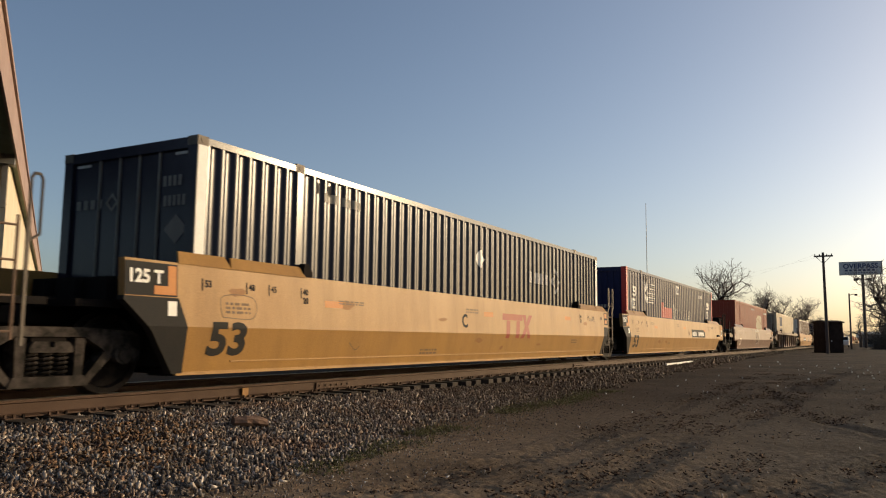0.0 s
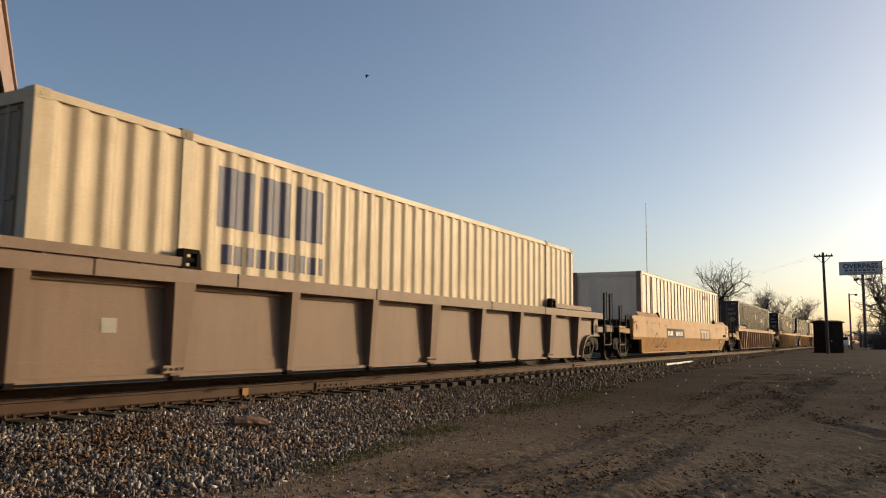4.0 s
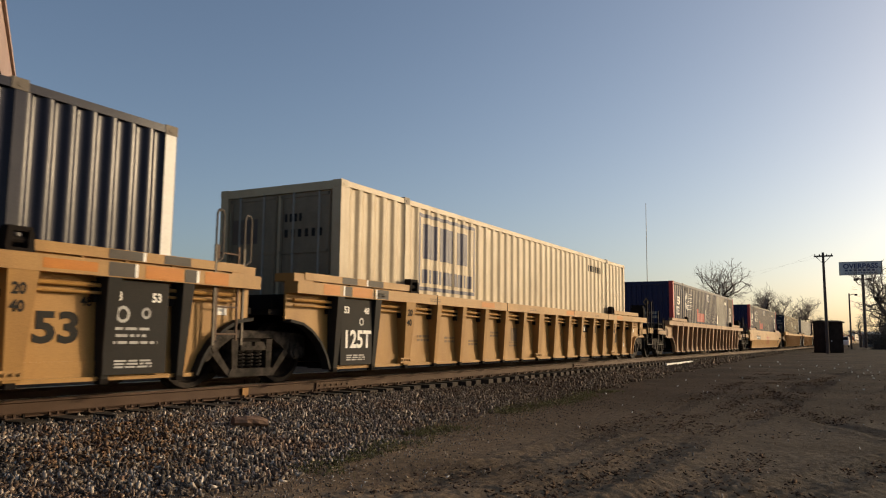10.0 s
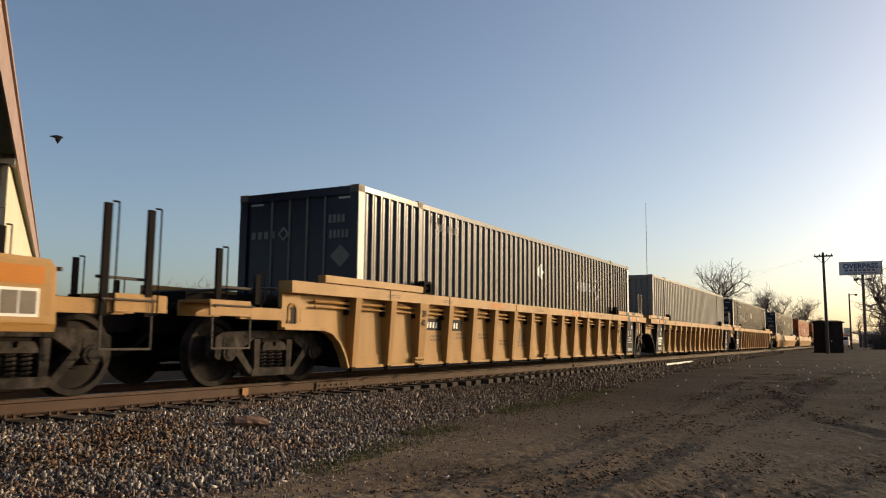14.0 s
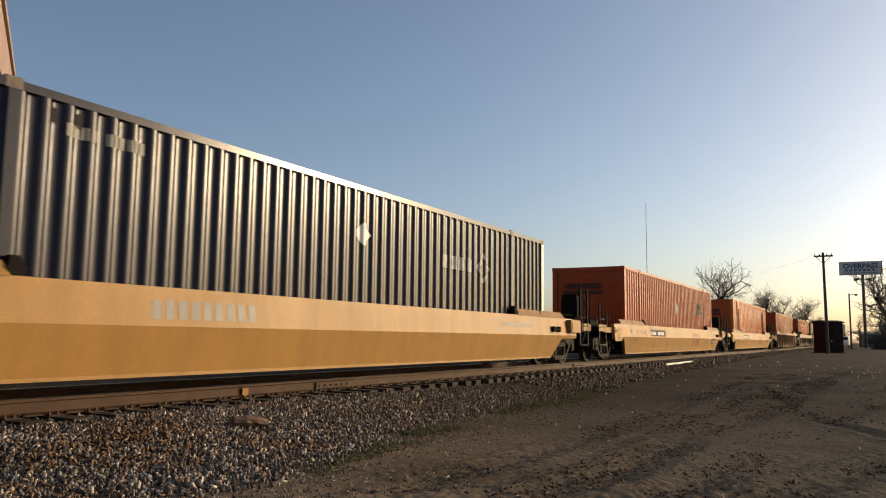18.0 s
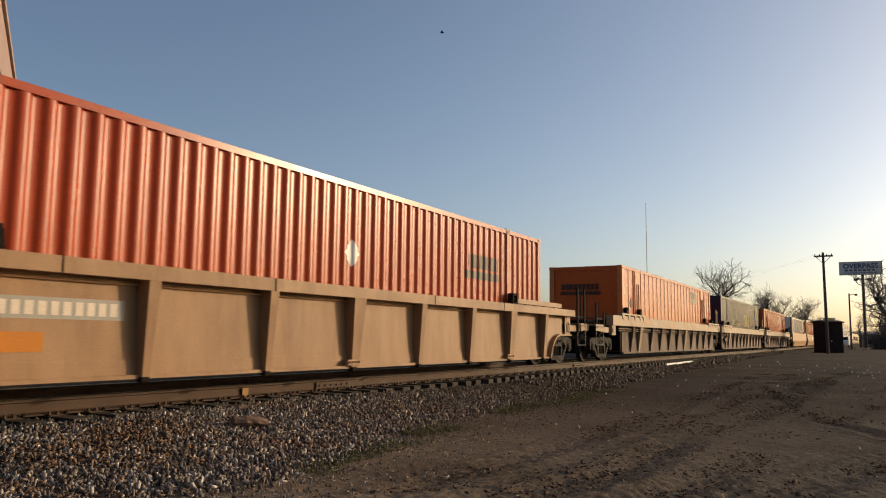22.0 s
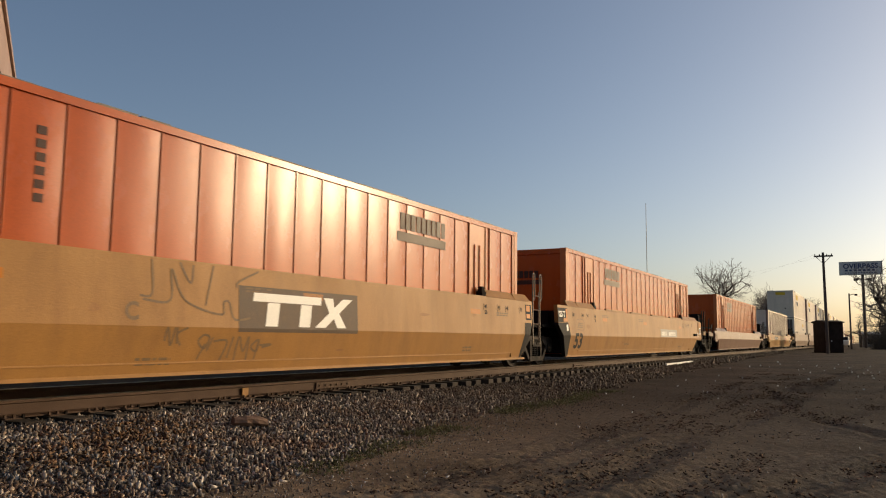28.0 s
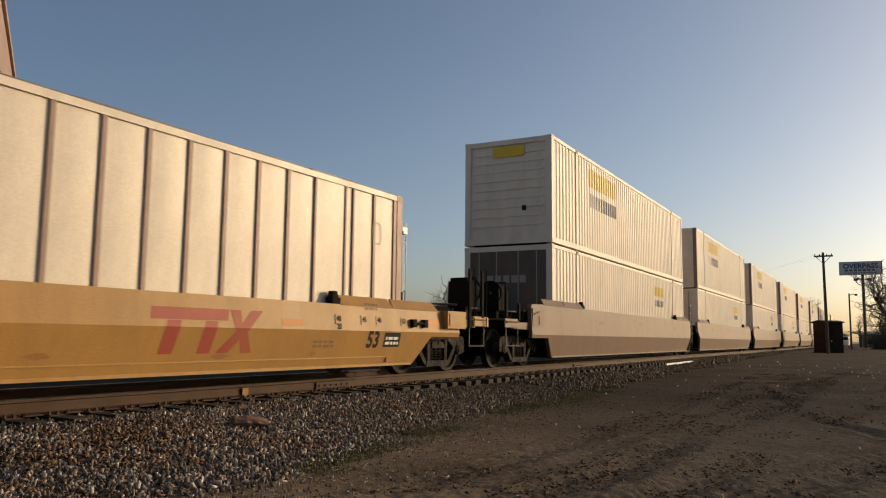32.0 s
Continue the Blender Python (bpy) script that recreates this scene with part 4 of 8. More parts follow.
def ribbed_side(car, left, right, m, ribs, pipe):
    """Side with a top chord, a recessed sheet and tapering upright ribs."""
    shape = {"end": [(0.36, 0.20), (0.46, 0.42), (0.60, 0.60), (0.80, 0.74), (1.02, 0.79), (1.90, 0.79), (1.90, 1.35)],
             "art": [(0.36, 0.20), (0.46, 0.42), (0.60, 0.60), (0.80, 0.76), (1.02, 0.86), (1.30, 0.90), (1.30, 1.35)]}
    pts = ends(left, right, shape)
    e = {"end": 1.90, "art": 1.30}
    for y in (-1, 1):
        def sheet_side(bm):
            plate(bm, pts, lambda z: -1.33, 0.03)
            if y > 0:
                mirror(bm)
        shared(("sheet", left, right, y), sheet_side, m, "side_sheet", car)
        def chord(bm):
            box(bm, -e[left], BOX_L + e[right], -1.545, -1.30, 1.29, 1.46)
            if y > 0:
                mirror(bm)
        shared(("chord", left, right, y), chord, m, "top_chord", car, bevel=0.012)
        if y < 0:
            for xs in (0.62, 2.72, 5.9, 10.3, 13.4):
                shared("chord_seam", lambda bm: box(bm, -0.008, 0.008, -1.552, -1.54, 1.285, 1.465), DARK_STEEL, "weld_seam", car, at=(xs, 0, 0))
        def flange(bm):
            box(bm, -0.34, BOX_L + 0.34, -1.40, -1.36, 0.19, 0.235)
            if y > 0:
                mirror(bm)
        shared(("flange", y), flange, m, "lower_flange", car)
        for sgn, kind in ((-1, left), (1, right)):
            def wheel_arch(bm):
                arch = [(-a if sgn < 0 else BOX_L + a, z) for a, z in shape[kind][:6]]
                for (x0, z0), (x1, z1) in zip(arch, arch[1:]):
                    n = Vector((z1 - z0, 0, -(x1 - x0))).normalized() * 0.02
                    slab(bm, [(x0 - n.x, z0 - n.z), (x1 - n.x, z1 - n.z), (x1 + n.x, z1 + n.z), (x0 + n.x, z0 + n.z)], -1.44, -1.30)
                if y > 0:
                    mirror(bm)
            shared(("wheel_arch", sgn, kind, y), wheel_arch, BLACK_PAINT if kind == "art" else m, "wheel_arch", car)
    shared("doubler", lambda bm: box(bm, -0.3, BOX_L + 0.3, -1.344, -1.325, 0.235, 0.40), m, "lower_doubler", car)
    def rib(bm):
        v = [bm.verts.new(c) for c in ((-0.085, -1.54, 1.29), (0.085, -1.54, 1.29), (0.052, -1.445, 0.21), (-0.042, -1.445, 0.21), (-0.085, -1.33, 1.29), (0.085, -1.33, 1.29), (0.052, -1.33, 0.21), (-0.042, -1.33, 0.21))]
        for q in ((0, 1, 2, 3), (0, 4, 5, 1), (3, 2, 6, 7), (0, 3, 7, 4), (1, 5, 6, 2)):
            bm.faces.new([v[i] for i in q])
    def wide_rib(bm):
        rib(bm)
        for v in bm.verts:
            v.co.x *= 1.9
    for i, x in enumerate(ribs):
        wide = len(ribs) > 12 and i in (2, 8, len(ribs) - 3) or len(ribs) < 12 and i in (1, 4, len(ribs) - 2)
        dark = pipe and (left == "art" and i in (0, 1) or right == "art" and i in (15, 16))
        shared("wide_rib" if wide else "rib", wide_rib if wide else rib, BLACK_PAINT if dark else m, "rib", car, at=(x, 0, 0))
        shared("rib_tip", lambda bm: box(bm, -0.05, 0.055, -1.45, -1.36, 0.155, 0.212), DARK_STEEL, "rib_tip", car, at=(x, 0, 0))
        if pipe:
            shared("clamp", lambda bm: [box(bm, -0.15, -0.10, -1.405, -1.335, 1.10, 1.24), box(bm, -0.16, -0.12, -1.42, -1.34, 1.02, 1.10)], DARK_STEEL, "pipe_clamp", car, at=(x, 0, 0))
        if wide:
            def foot(bm):
                box(bm, -0.2, 0.12, -1.46, -1.40, 0.24, 0.33)
                for k in range(4):
                    rod(bm, (-0.16 + 0.08 * k, -1.46, 0.29), (-0.16 + 0.08 * k, -1.485, 0.29), 0.018, 6)
            shared("foot", foot, m, "rib_foot", car, at=(x, 0, 0))
    if pipe:
        def pipes(bm):
            rod(bm, (-1.2, -1.39, 1.20), (BOX_L + 1.0, -1.39, 1.20), 0.026, 8)
            rod(bm, (-1.2, -1.40, 1.12), (BOX_L + 1.0, -1.40, 1.12), 0.018, 8)
        shared("pipes", pipes, m, "brake_pipe", car)
    else:
        def pipes1(bm):
            rod(bm, (-1.5, -1.36, 1.24), (BOX_L + 1.3, -1.36, 1.24), 0.02, 8)
        shared("pipes1", pipes1, m, "brake_pipe", car)
    for s, kind in ((-1, left), (1, right)):
        def guide(bm):
            box(bm, -1.05, 1.90, -1.47, -1.33, 1.49, 1.60)
            box(bm, -1.0, 1.85, -1.40, -1.33, 1.455, 1.49)
            for x in (-0.6, 0.1, 0.75, 1.3):
                box(bm, x - 0.012, x + 0.012, -1.455, -1.33, 1.45, 1.605)
            if kind == "art":
                box(bm, -1.28, -0.85, -1.46, -1.1, 1.46, 1.58)
            if s > 0:
                for v in bm.verts:
                    v.co.x = BOX_L - v.co.x
        shared(("guide", s, kind), guide, m, "guide_rail", car, bevel=0.008)
        def latch(bm):
            c = 2.0 if s < 0 else BOX_L - 2.0
            box(bm, c - 0.15, c + 0.15, -1.49, -1.34, 1.455, 1.50)
            slab(bm, [(c - 0.15, 1.50), (c - 0.09, 1.50), (c - 0.07, 1.70), (c - 0.13, 1.70)], -1.48, -1.35)
            slab(bm, [(c + 0.08, 1.50), (c + 0.15, 1.50), (c + 0.14, 1.66), (c + 0.09, 1.68)], -1.48, -1.35)
            box(bm, c - 0.13, c + 0.13, -1.47, -1.36, 1.66, 1.71)
            rod(bm, (c - 0.09, -1.42, 1.58), (c + 0.09, -1.42, 1.58), 0.035, 8)
        shared(("latch", s), latch, DARK_STEEL, "corner_latch", car)
        if kind == "end":
            def post(bm):
                slab(bm, [(-0.20, 0.0), (0.20, 0.0), (0.20, 0.50), (-0.20, 0.50)], -0.03, 0.0)
                path(bm, [(-0.08, -0.035, 0.06), (-0.08, -0.035, 0.27), (-0.03, -0.035, 0.33), (0.05, -0.035, 0.33), (0.10, -0.035, 0.27), (0.10, -0.035, 0.06)], 0.02)
            shared("rpost", post, m, "end_post", car, at=((-1.72 if s < 0 else BOX_L + 1.72), -1.36, 0.80))
            def hole(bm):
                box(bm, -0.06, 0.08, -0.034, -0.028, 0.06, 0.29)
            shared("rhole", hole, BLACK_PAINT, "hand_hole", car, at=((-1.72 if s < 0 else BOX_L + 1.72), -1.36, 0.80))


def beam_side(car, left, right, m):
    """Side with a deep top beam, scalloped bracket rails and a recessed ribbed sheet."""
    e = {"end": 1.87, "art": 1.30}
    for y in (-1, 1):
        def beam(bm):
            box(bm, -e[left], BOX_L + e[right], -1.53, -1.30, 1.13, 1.45)
            if y > 0:
                mirror(bm)
        shared(("gbeam", left, right, y), beam, m, "top_beam", car, bevel=0.015)
        def low(bm):
            slab(bm, [(-0.24, 0.24), (BOX_L + 0.40, 0.24), (BOX_L + 0.40, 1.13), (-0.24, 1.13)], -1.33, -1.30)
            box(bm, -0.24, BOX_L + 0.40, -1.38, -1.33, 0.22, 0.28)
            if y > 0:
                mirror(bm)
        # the beam's shade on the recessed sheet is put into this browner paint
        shared(("glow", left, right, y), low, CAR_SHADE_BROWN, "side_sheet", car)
    def rib(bm):
        v = [bm.verts.new(c) for c in ((-0.06, -1.50, 1.13), (0.06, -1.50, 1.13), (0.03, -1.37, 0.26), (-0.03, -1.37, 0.26), (-0.06, -1.33, 1.13), (0.06, -1.33, 1.13), (0.03, -1.33, 0.26), (-0.03, -1.33, 0.26))]
        for q in ((0, 1, 2, 3), (0, 4, 5, 1), (3, 2, 6, 7), (0, 3, 7, 4), (1, 5, 6, 2)):
            bm.faces.new([v[i] for i in q])
    def wide_rib(bm):
        rib(bm)
        for v in bm.verts:
            v.co.x = v.co.x * 3.2
    for i in range(12):
        x = 0.7 + 1.05 * i if i < 2 else 0.42 + 1.475 * i
        if x < BOX_L + 0.3:
            shared("gwide" if i in (1, 6, 11) else "grib", wide_rib if i in (1, 6, 11) else rib, m if i in (1, 6, 11) else CAR_SHADE_BROWN, "rib", car, at=(x, 0, 0))
    def pipes(bm):
        rod(bm, (-0.9, -1.40, 1.04), (BOX_L + 0.9, -1.40, 1.04), 0.025, 8)
        rod(bm, (-0.9, -1.40, 0.97), (BOX_L + 0.9, -1.40, 0.97), 0.016, 8)
    shared("gpipes", pipes, CAR_SHADE_BROWN, "brake_pipe", car)
    for s, kind in ((-1, left), (1, right)):
        def rail(bm):
            box(bm, -0.95, 2.0, -1.56, -1.38, 1.49, 1.54)
            for x in (-0.75, -0.05, 0.7, 1.4, 1.85):
                slab(bm, [(x - 0.06, 1.34), (x + 0.06, 1.34), (x + 0.16, 1.50), (x - 0.16, 1.50)], -1.55, -1.40)
            if s > 0:
                for v in bm.verts:
                    v.co.x = BOX_L - v.co.x
        shared(("grail", s), rail, m, "bracket_rail", car)
        for c in (0.2, 1.95):
            def latch(bm):
                x = c if s < 0 else BOX_L - c
                slab(bm, [(x - 0.12, 1.54), (x + 0.12, 1.54), (x + 0.09, 1.76), (x + 0.02, 1.66), (x - 0.02, 1.66), (x - 0.09, 1.76)], -1.42, -1.30)
            shared(("glatch", s, c), latch, DARK_STEEL, "corner_latch", car)
        if kind == "art" and s < 0:
            def pocket(bm):
                box(bm, 0.05, 0.85, -1.46, -1.33, 0.66, 0.84)
                box(bm, 0.62, 0.85, -1.46, -1.33, 0.84, 1.13)
            shared("gpocket", pocket, CAR_SHADE_BROWN, "bracket", car, bevel=0.01)
        if kind == "end":
            def box_end(bm):
                slab(bm, [(-0.2, 0.0), (0.2, 0.0), (0.2, 0.32), (-0.2, 0.32)], -0.08, 0.0)
                box(bm, -0.14, 0.14, -0.1, -0.08, 0.08, 0.24)
            shared("gbox", box_end, m, "end_box", car, at=((-1.65 if s < 0 else BOX_L + 1.65), -1.40, 0.82))
        else:
            shared("gladder", ladder, DARK_STEEL, "ladder", car, at=((-1.1 if s < 0 else BOX_L + 0.7), -1.54, 0.5))


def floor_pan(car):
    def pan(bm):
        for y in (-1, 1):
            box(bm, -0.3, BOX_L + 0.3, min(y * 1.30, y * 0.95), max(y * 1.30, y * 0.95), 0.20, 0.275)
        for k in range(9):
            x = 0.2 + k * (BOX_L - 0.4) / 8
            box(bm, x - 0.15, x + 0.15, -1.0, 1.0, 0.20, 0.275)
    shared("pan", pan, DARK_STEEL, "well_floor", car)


RIBS_CLOSE = [-0.25 + 1.03 * i for i in range(17)]
RIBS_WIDE = [-0.15 + 2.02 * i for i in range(9)]


def well_car(kind, color, left, right, top, label, brake=0):
    car = tagged(new("well_car"), label, "railway wagon", "wagons of the train")
    floor_pan(car)
    if kind == "smooth":
        smooth_side(car, top, left, right, color)
    elif kind in ("ribbed", "wide", "piped"):
        ribbed_side(car, left, right, color, RIBS_WIDE if kind == "wide" else RIBS_CLOSE, kind == "piped")
    else:
        beam_side(car, left, right, color)
    t = top if kind == "smooth" else 1.46
    body = kind
    car_end(car, -1, left, color, brake in (1, 3), t, body)
    car_end(car, 1, right, color, brake in (2, 3), t, body)
    return car


# ---- containers ----
class Corr:
    """Trapezoid corrugation along x: steps of the given period and depth between two posts."""

    def __init__(self, period, depth, x0, x1):
        n = max(1, round((x1 - x0) / period))
        self.period, self.depth, self.x0, self.x1 = (x1 - x0) / n, depth, x0, x1
        self.cuts = ((0.0, 0.05), (0.07, 0.0), (0.19, 0.0), (0.26, 0.07), (0.33, 0.30), (0.41, 0.72), (0.48, 0.94), (0.56, 1.0), (0.70, 1.0), (0.78, 0.94), (0.85, 0.72), (0.93, 0.30), (1.0, 0.05))

    def depth_at(self, x):
        if x <= self.x0 or x >= self.x1:
            return 0.0
        u = ((x - self.x0) / self.period) % 1.0
        return self.depth * float(np.interp(u, [c[0] for c in self.cuts], [c[1] for c in self.cuts]))

    def breaks(self, lo, hi):
        out = []
        k = math.floor((lo - self.x0) / self.period)
        while self.x0 + k * self.period < hi:
            for u, _ in self.cuts[:-1]:
                x = self.x0 + (k + u) * self.period
                if lo < x < hi and self.x0 < x < self.x1:
                    out.append(x)
            k += 1
        return out


def corrugated_wall(bm, c, z0, z1, y):
    xs = [c.x0] + c.breaks(c.x0, c.x1) + [c.x1]
    a = [bm.verts.new((x, y + c.depth_at(x), z0)) for x in xs]
    b = [bm.verts.new((x, y + c.depth_at(x), z1)) for x in xs]
    a2 = [bm.verts.new((x, y + 0.07, z0)) for x in (xs[0], xs[-1])]
    b2 = [bm.verts.new((x, y + 0.07, z1)) for x in (xs[0], xs[-1])]
    for i in range(len(xs) - 1):
        bm.faces.new((a[i], a[i + 1], b[i + 1], b[i]))
    bm.faces.new((a2[1], a2[0], b2[0], b2[1]))


def casting(bm):
    box(bm, -0.09, 0.09, -0.09, 0.09, -0.06, 0.06)
    rod(bm, (0, -0.095, 0), (0, -0.088, 0), 0.035, 10)


SIDE = -BOX_W / 2


def container(label, skin, posts, wall="corr", period=0.27, depth=0.044, front="ribs", rail=None, casting_m=None, mid_posts=True, patches=(), post_face=None):
    """A 53-foot box: x from 0 at its leading end, y = 0 at its middle, z from 0."""
    c = tagged(new("shipping_container"), label, "shipping container", "containers on the train")
    L, W2, H = BOX_L, BOX_W / 2, BOX_H
    rail = rail or skin
    for y in (-1, 1):
        for z0, z1, nm in ((0.0, 0.14, "bottom_rail"), (H - 0.09, H - 0.0, "top_rail")):
            def r(bm):
                box(bm, 0.16, L - 0.16, min(y * W2, y * (W2 - 0.10)), max(y * W2, y * (W2 - 0.10)), z0, z1)
            shared(("crail", z0, y), r, rail, nm, c, bevel=0.012)
    for x in (0.0, L):
        for y in (-1, 1):
            def p(bm):
                box(bm, -0.0, 0.16, -0.17 if y > 0 else -0.0, 0.0 if y > 0 else 0.17, 0.10, H - 0.10)
                if x > 0:
                    for v in bm.verts:
                        v.co.x = -v.co.x
            shared(("post", x > 0, y), p, posts, "corner_post", c, bevel=0.012, at=(x, y * W2, 0))
            for z in (0.06, H - 0.05):
                shared("casting", casting, casting_m or posts, "corner_casting", c, bevel=0.01, at=(0.085 if x == 0 else L - 0.085, y * (W2 - 0.085), z))
    if post_face:
        for x in (0.012, L - 0.172):
            shared("post_face", lambda bm: box(bm, 0.0, 0.16, -0.004, 0.0, 0.13, H - 0.11), post_face, "post_face", c, "pale painted post face", at=(x, -W2, 0))
    if mid_posts:
        for x in (2.0, L - 2.0):
            def mp(bm):
                box(bm, -0.05, 0.05, -0.0, 0.08, 0.1, H - 0.05)
            shared("midpost", mp, skin, "lifting_post", c, bevel=0.01, at=(x, -W2 - 0.002, 0))
            shared("midcast", casting, casting_m or WORN_STEEL, "lifting_casting", c, bevel=0.01, at=(x, -W2 + 0.082, H - 0.035))
    def roof(bm):
        xs = np.linspace(0.1, L - 0.1, 61)
        v = [[bm.verts.new((x, y, H - 0.02 + (0.012 if i % 2 else 0))) for i, x in enumerate(xs)] for y in (-W2 + 0.05, W2 - 0.05)]
        for i in range(60):
            bm.faces.new((v[0][i], v[0][i + 1], v[1][i + 1], v[1][i]))
    shared("croof", roof, skin, "roof_panel", c)
    def floor_plate(bm):
        box(bm, 0.05, L - 0.05, -W2 + 0.05, W2 - 0.05, 0.02, 0.14)
    shared("cfloor", floor_plate, DARK_STEEL, "floor_panel", c)
    spans = ((0.16, 1.95), (2.05, L - 2.05), (L - 1.95, L - 0.16)) if mid_posts else ((0.16, L - 0.16),)
    corrs = []
    if wall == "corr":
        spans = [(x0, x1, skin) for x0, x1 in spans]
        for p0, p1, pm in patches:
            spans = [q for x0, x1, m in spans for q in (((x0, p0, m), (p0, p1, pm), (p1, x1, m)) if x0 <= p0 and p1 <= x1 else ((x0, x1, m),)) if q[1] - q[0] > 0.05]
        for x0, x1, wm in spans:
            cr = Corr(period, depth, x0, x1)
            corrs.append(cr)
            shared(("cwall", round(period, 3), depth, x0, x1), lambda bm: corrugated_wall(bm, cr, 0.12, H - 0.08, -W2 + 0.006), wm, "side_panel", c, smooth=True)
        def back(bm):
            slab(bm, [(0.1, 0.1), (L - 0.1, 0.1), (L - 0.1, H - 0.08), (0.1, H - 0.08)], W2 - 0.06, W2 - 0.02)
        shared("cback", back, skin, "side_panel", c)
    else:
        panels(c, skin)
        shared("cback", lambda bm: slab(bm, [(0.1, 0.1), (L - 0.1, 0.1), (L - 0.1, H - 0.08), (0.1, H - 0.08)], W2 - 0.06, W2 - 0.02), skin, "side_panel", c)
    for x in (0, 1):
        def endwall(bm):
            X0, sg = (0.05, -1) if x == 0 else (L - 0.05, 1)
            box(bm, min(X0, X0 - sg * 0.03), max(X0, X0 - sg * 0.03), -W2 + 0.165, W2 - 0.165, 0.1, H - 0.06)
        shared(("endwall", x), endwall, skin, "end_panel", c)
        for nm, z0, z1 in (("end_header", H - 0.14, H), ("end_sill", 0.0, 0.16)):
            def bar(bm):
                X0, sg = (0.05, -1) if x == 0 else (L - 0.05, 1)
                box(bm, min(X0, X0 + sg * 0.05), max(X0, X0 + sg * 0.05), -W2 + 0.165, W2 - 0.165, z0, z1)
            shared((nm, x), bar, skin, nm, c)
        sg, X0 = (-1, 0.05) if x == 0 else (1, L - 0.05)
        if front == "ribs":
            for k in range(10):
                shared(("erib", x), lambda bm: box(bm, min(0, sg * 0.02), max(0, sg * 0.02), -0.06, 0.06, 0.16, H - 0.14), skin, "end_rib", c, bevel=0.012, at=(X0, -1.0 + 0.222 * k, 0))
        elif front == "seams":
            for y in (0.57, 0.17, -0.21, -0.59):
                shared(("eseam", x), lambda bm: box(bm, min(0, sg * 0.03), max(0, sg * 0.03), -0.014, 0.014, 0.16, H - 0.14), GREY_BOX, "end_seam", c, "worn pale seam", at=(X0, y, 0))
            for y in (0.93, -1.0):
                shared(("eslot", x), lambda bm: box(bm, min(0, sg * 0.012), max(0, sg * 0.012), -0.14, 0.14, 0.0, 0.035), LOGO_WHITE, "vent_strip", c, at=(X0, y, 2.70))
        elif front == "bands":
            for k in range(9):
                shared(("eband", x), lambda bm: box(bm, min(0, sg * 0.02), max(0, sg * 0.02), -1.05, 1.05, 0, 0.04), skin, "end_rib", c, at=(X0, 0, 0.5 + 0.25 * k))
        # door leaves in a darker grey-brown than the cream walls
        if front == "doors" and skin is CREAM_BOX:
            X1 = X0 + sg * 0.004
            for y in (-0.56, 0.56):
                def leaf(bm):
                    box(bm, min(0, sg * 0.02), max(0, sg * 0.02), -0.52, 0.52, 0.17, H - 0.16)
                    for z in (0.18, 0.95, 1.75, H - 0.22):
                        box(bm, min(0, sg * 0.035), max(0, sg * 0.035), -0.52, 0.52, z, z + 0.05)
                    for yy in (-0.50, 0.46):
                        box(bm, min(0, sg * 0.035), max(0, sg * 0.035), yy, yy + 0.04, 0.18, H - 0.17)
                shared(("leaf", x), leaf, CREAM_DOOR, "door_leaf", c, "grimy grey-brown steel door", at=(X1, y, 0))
        if front == "doors":
            for k in range(4):
                y = (-0.85, -0.32, 0.32, 0.85)[k]
                X = 0.02 if x == 0 else L - 0.02
                shared("lockbar", lambda bm: [rod(bm, (0, 0, 0.1), (0, 0, H - 0.1), 0.022, 8), box(bm, -0.03, 0.03, -0.08, 0.08, 0.9, 1.0)], GREY_PAINT, "lock_rod", c, at=(X, y, 0))
    return c, corrs


PANEL_LINES = [0.26, 0.87, 1.48] + [2.47 + 0.6228 * i for i in range(19)] + [14.67, 15.28, 15.89]


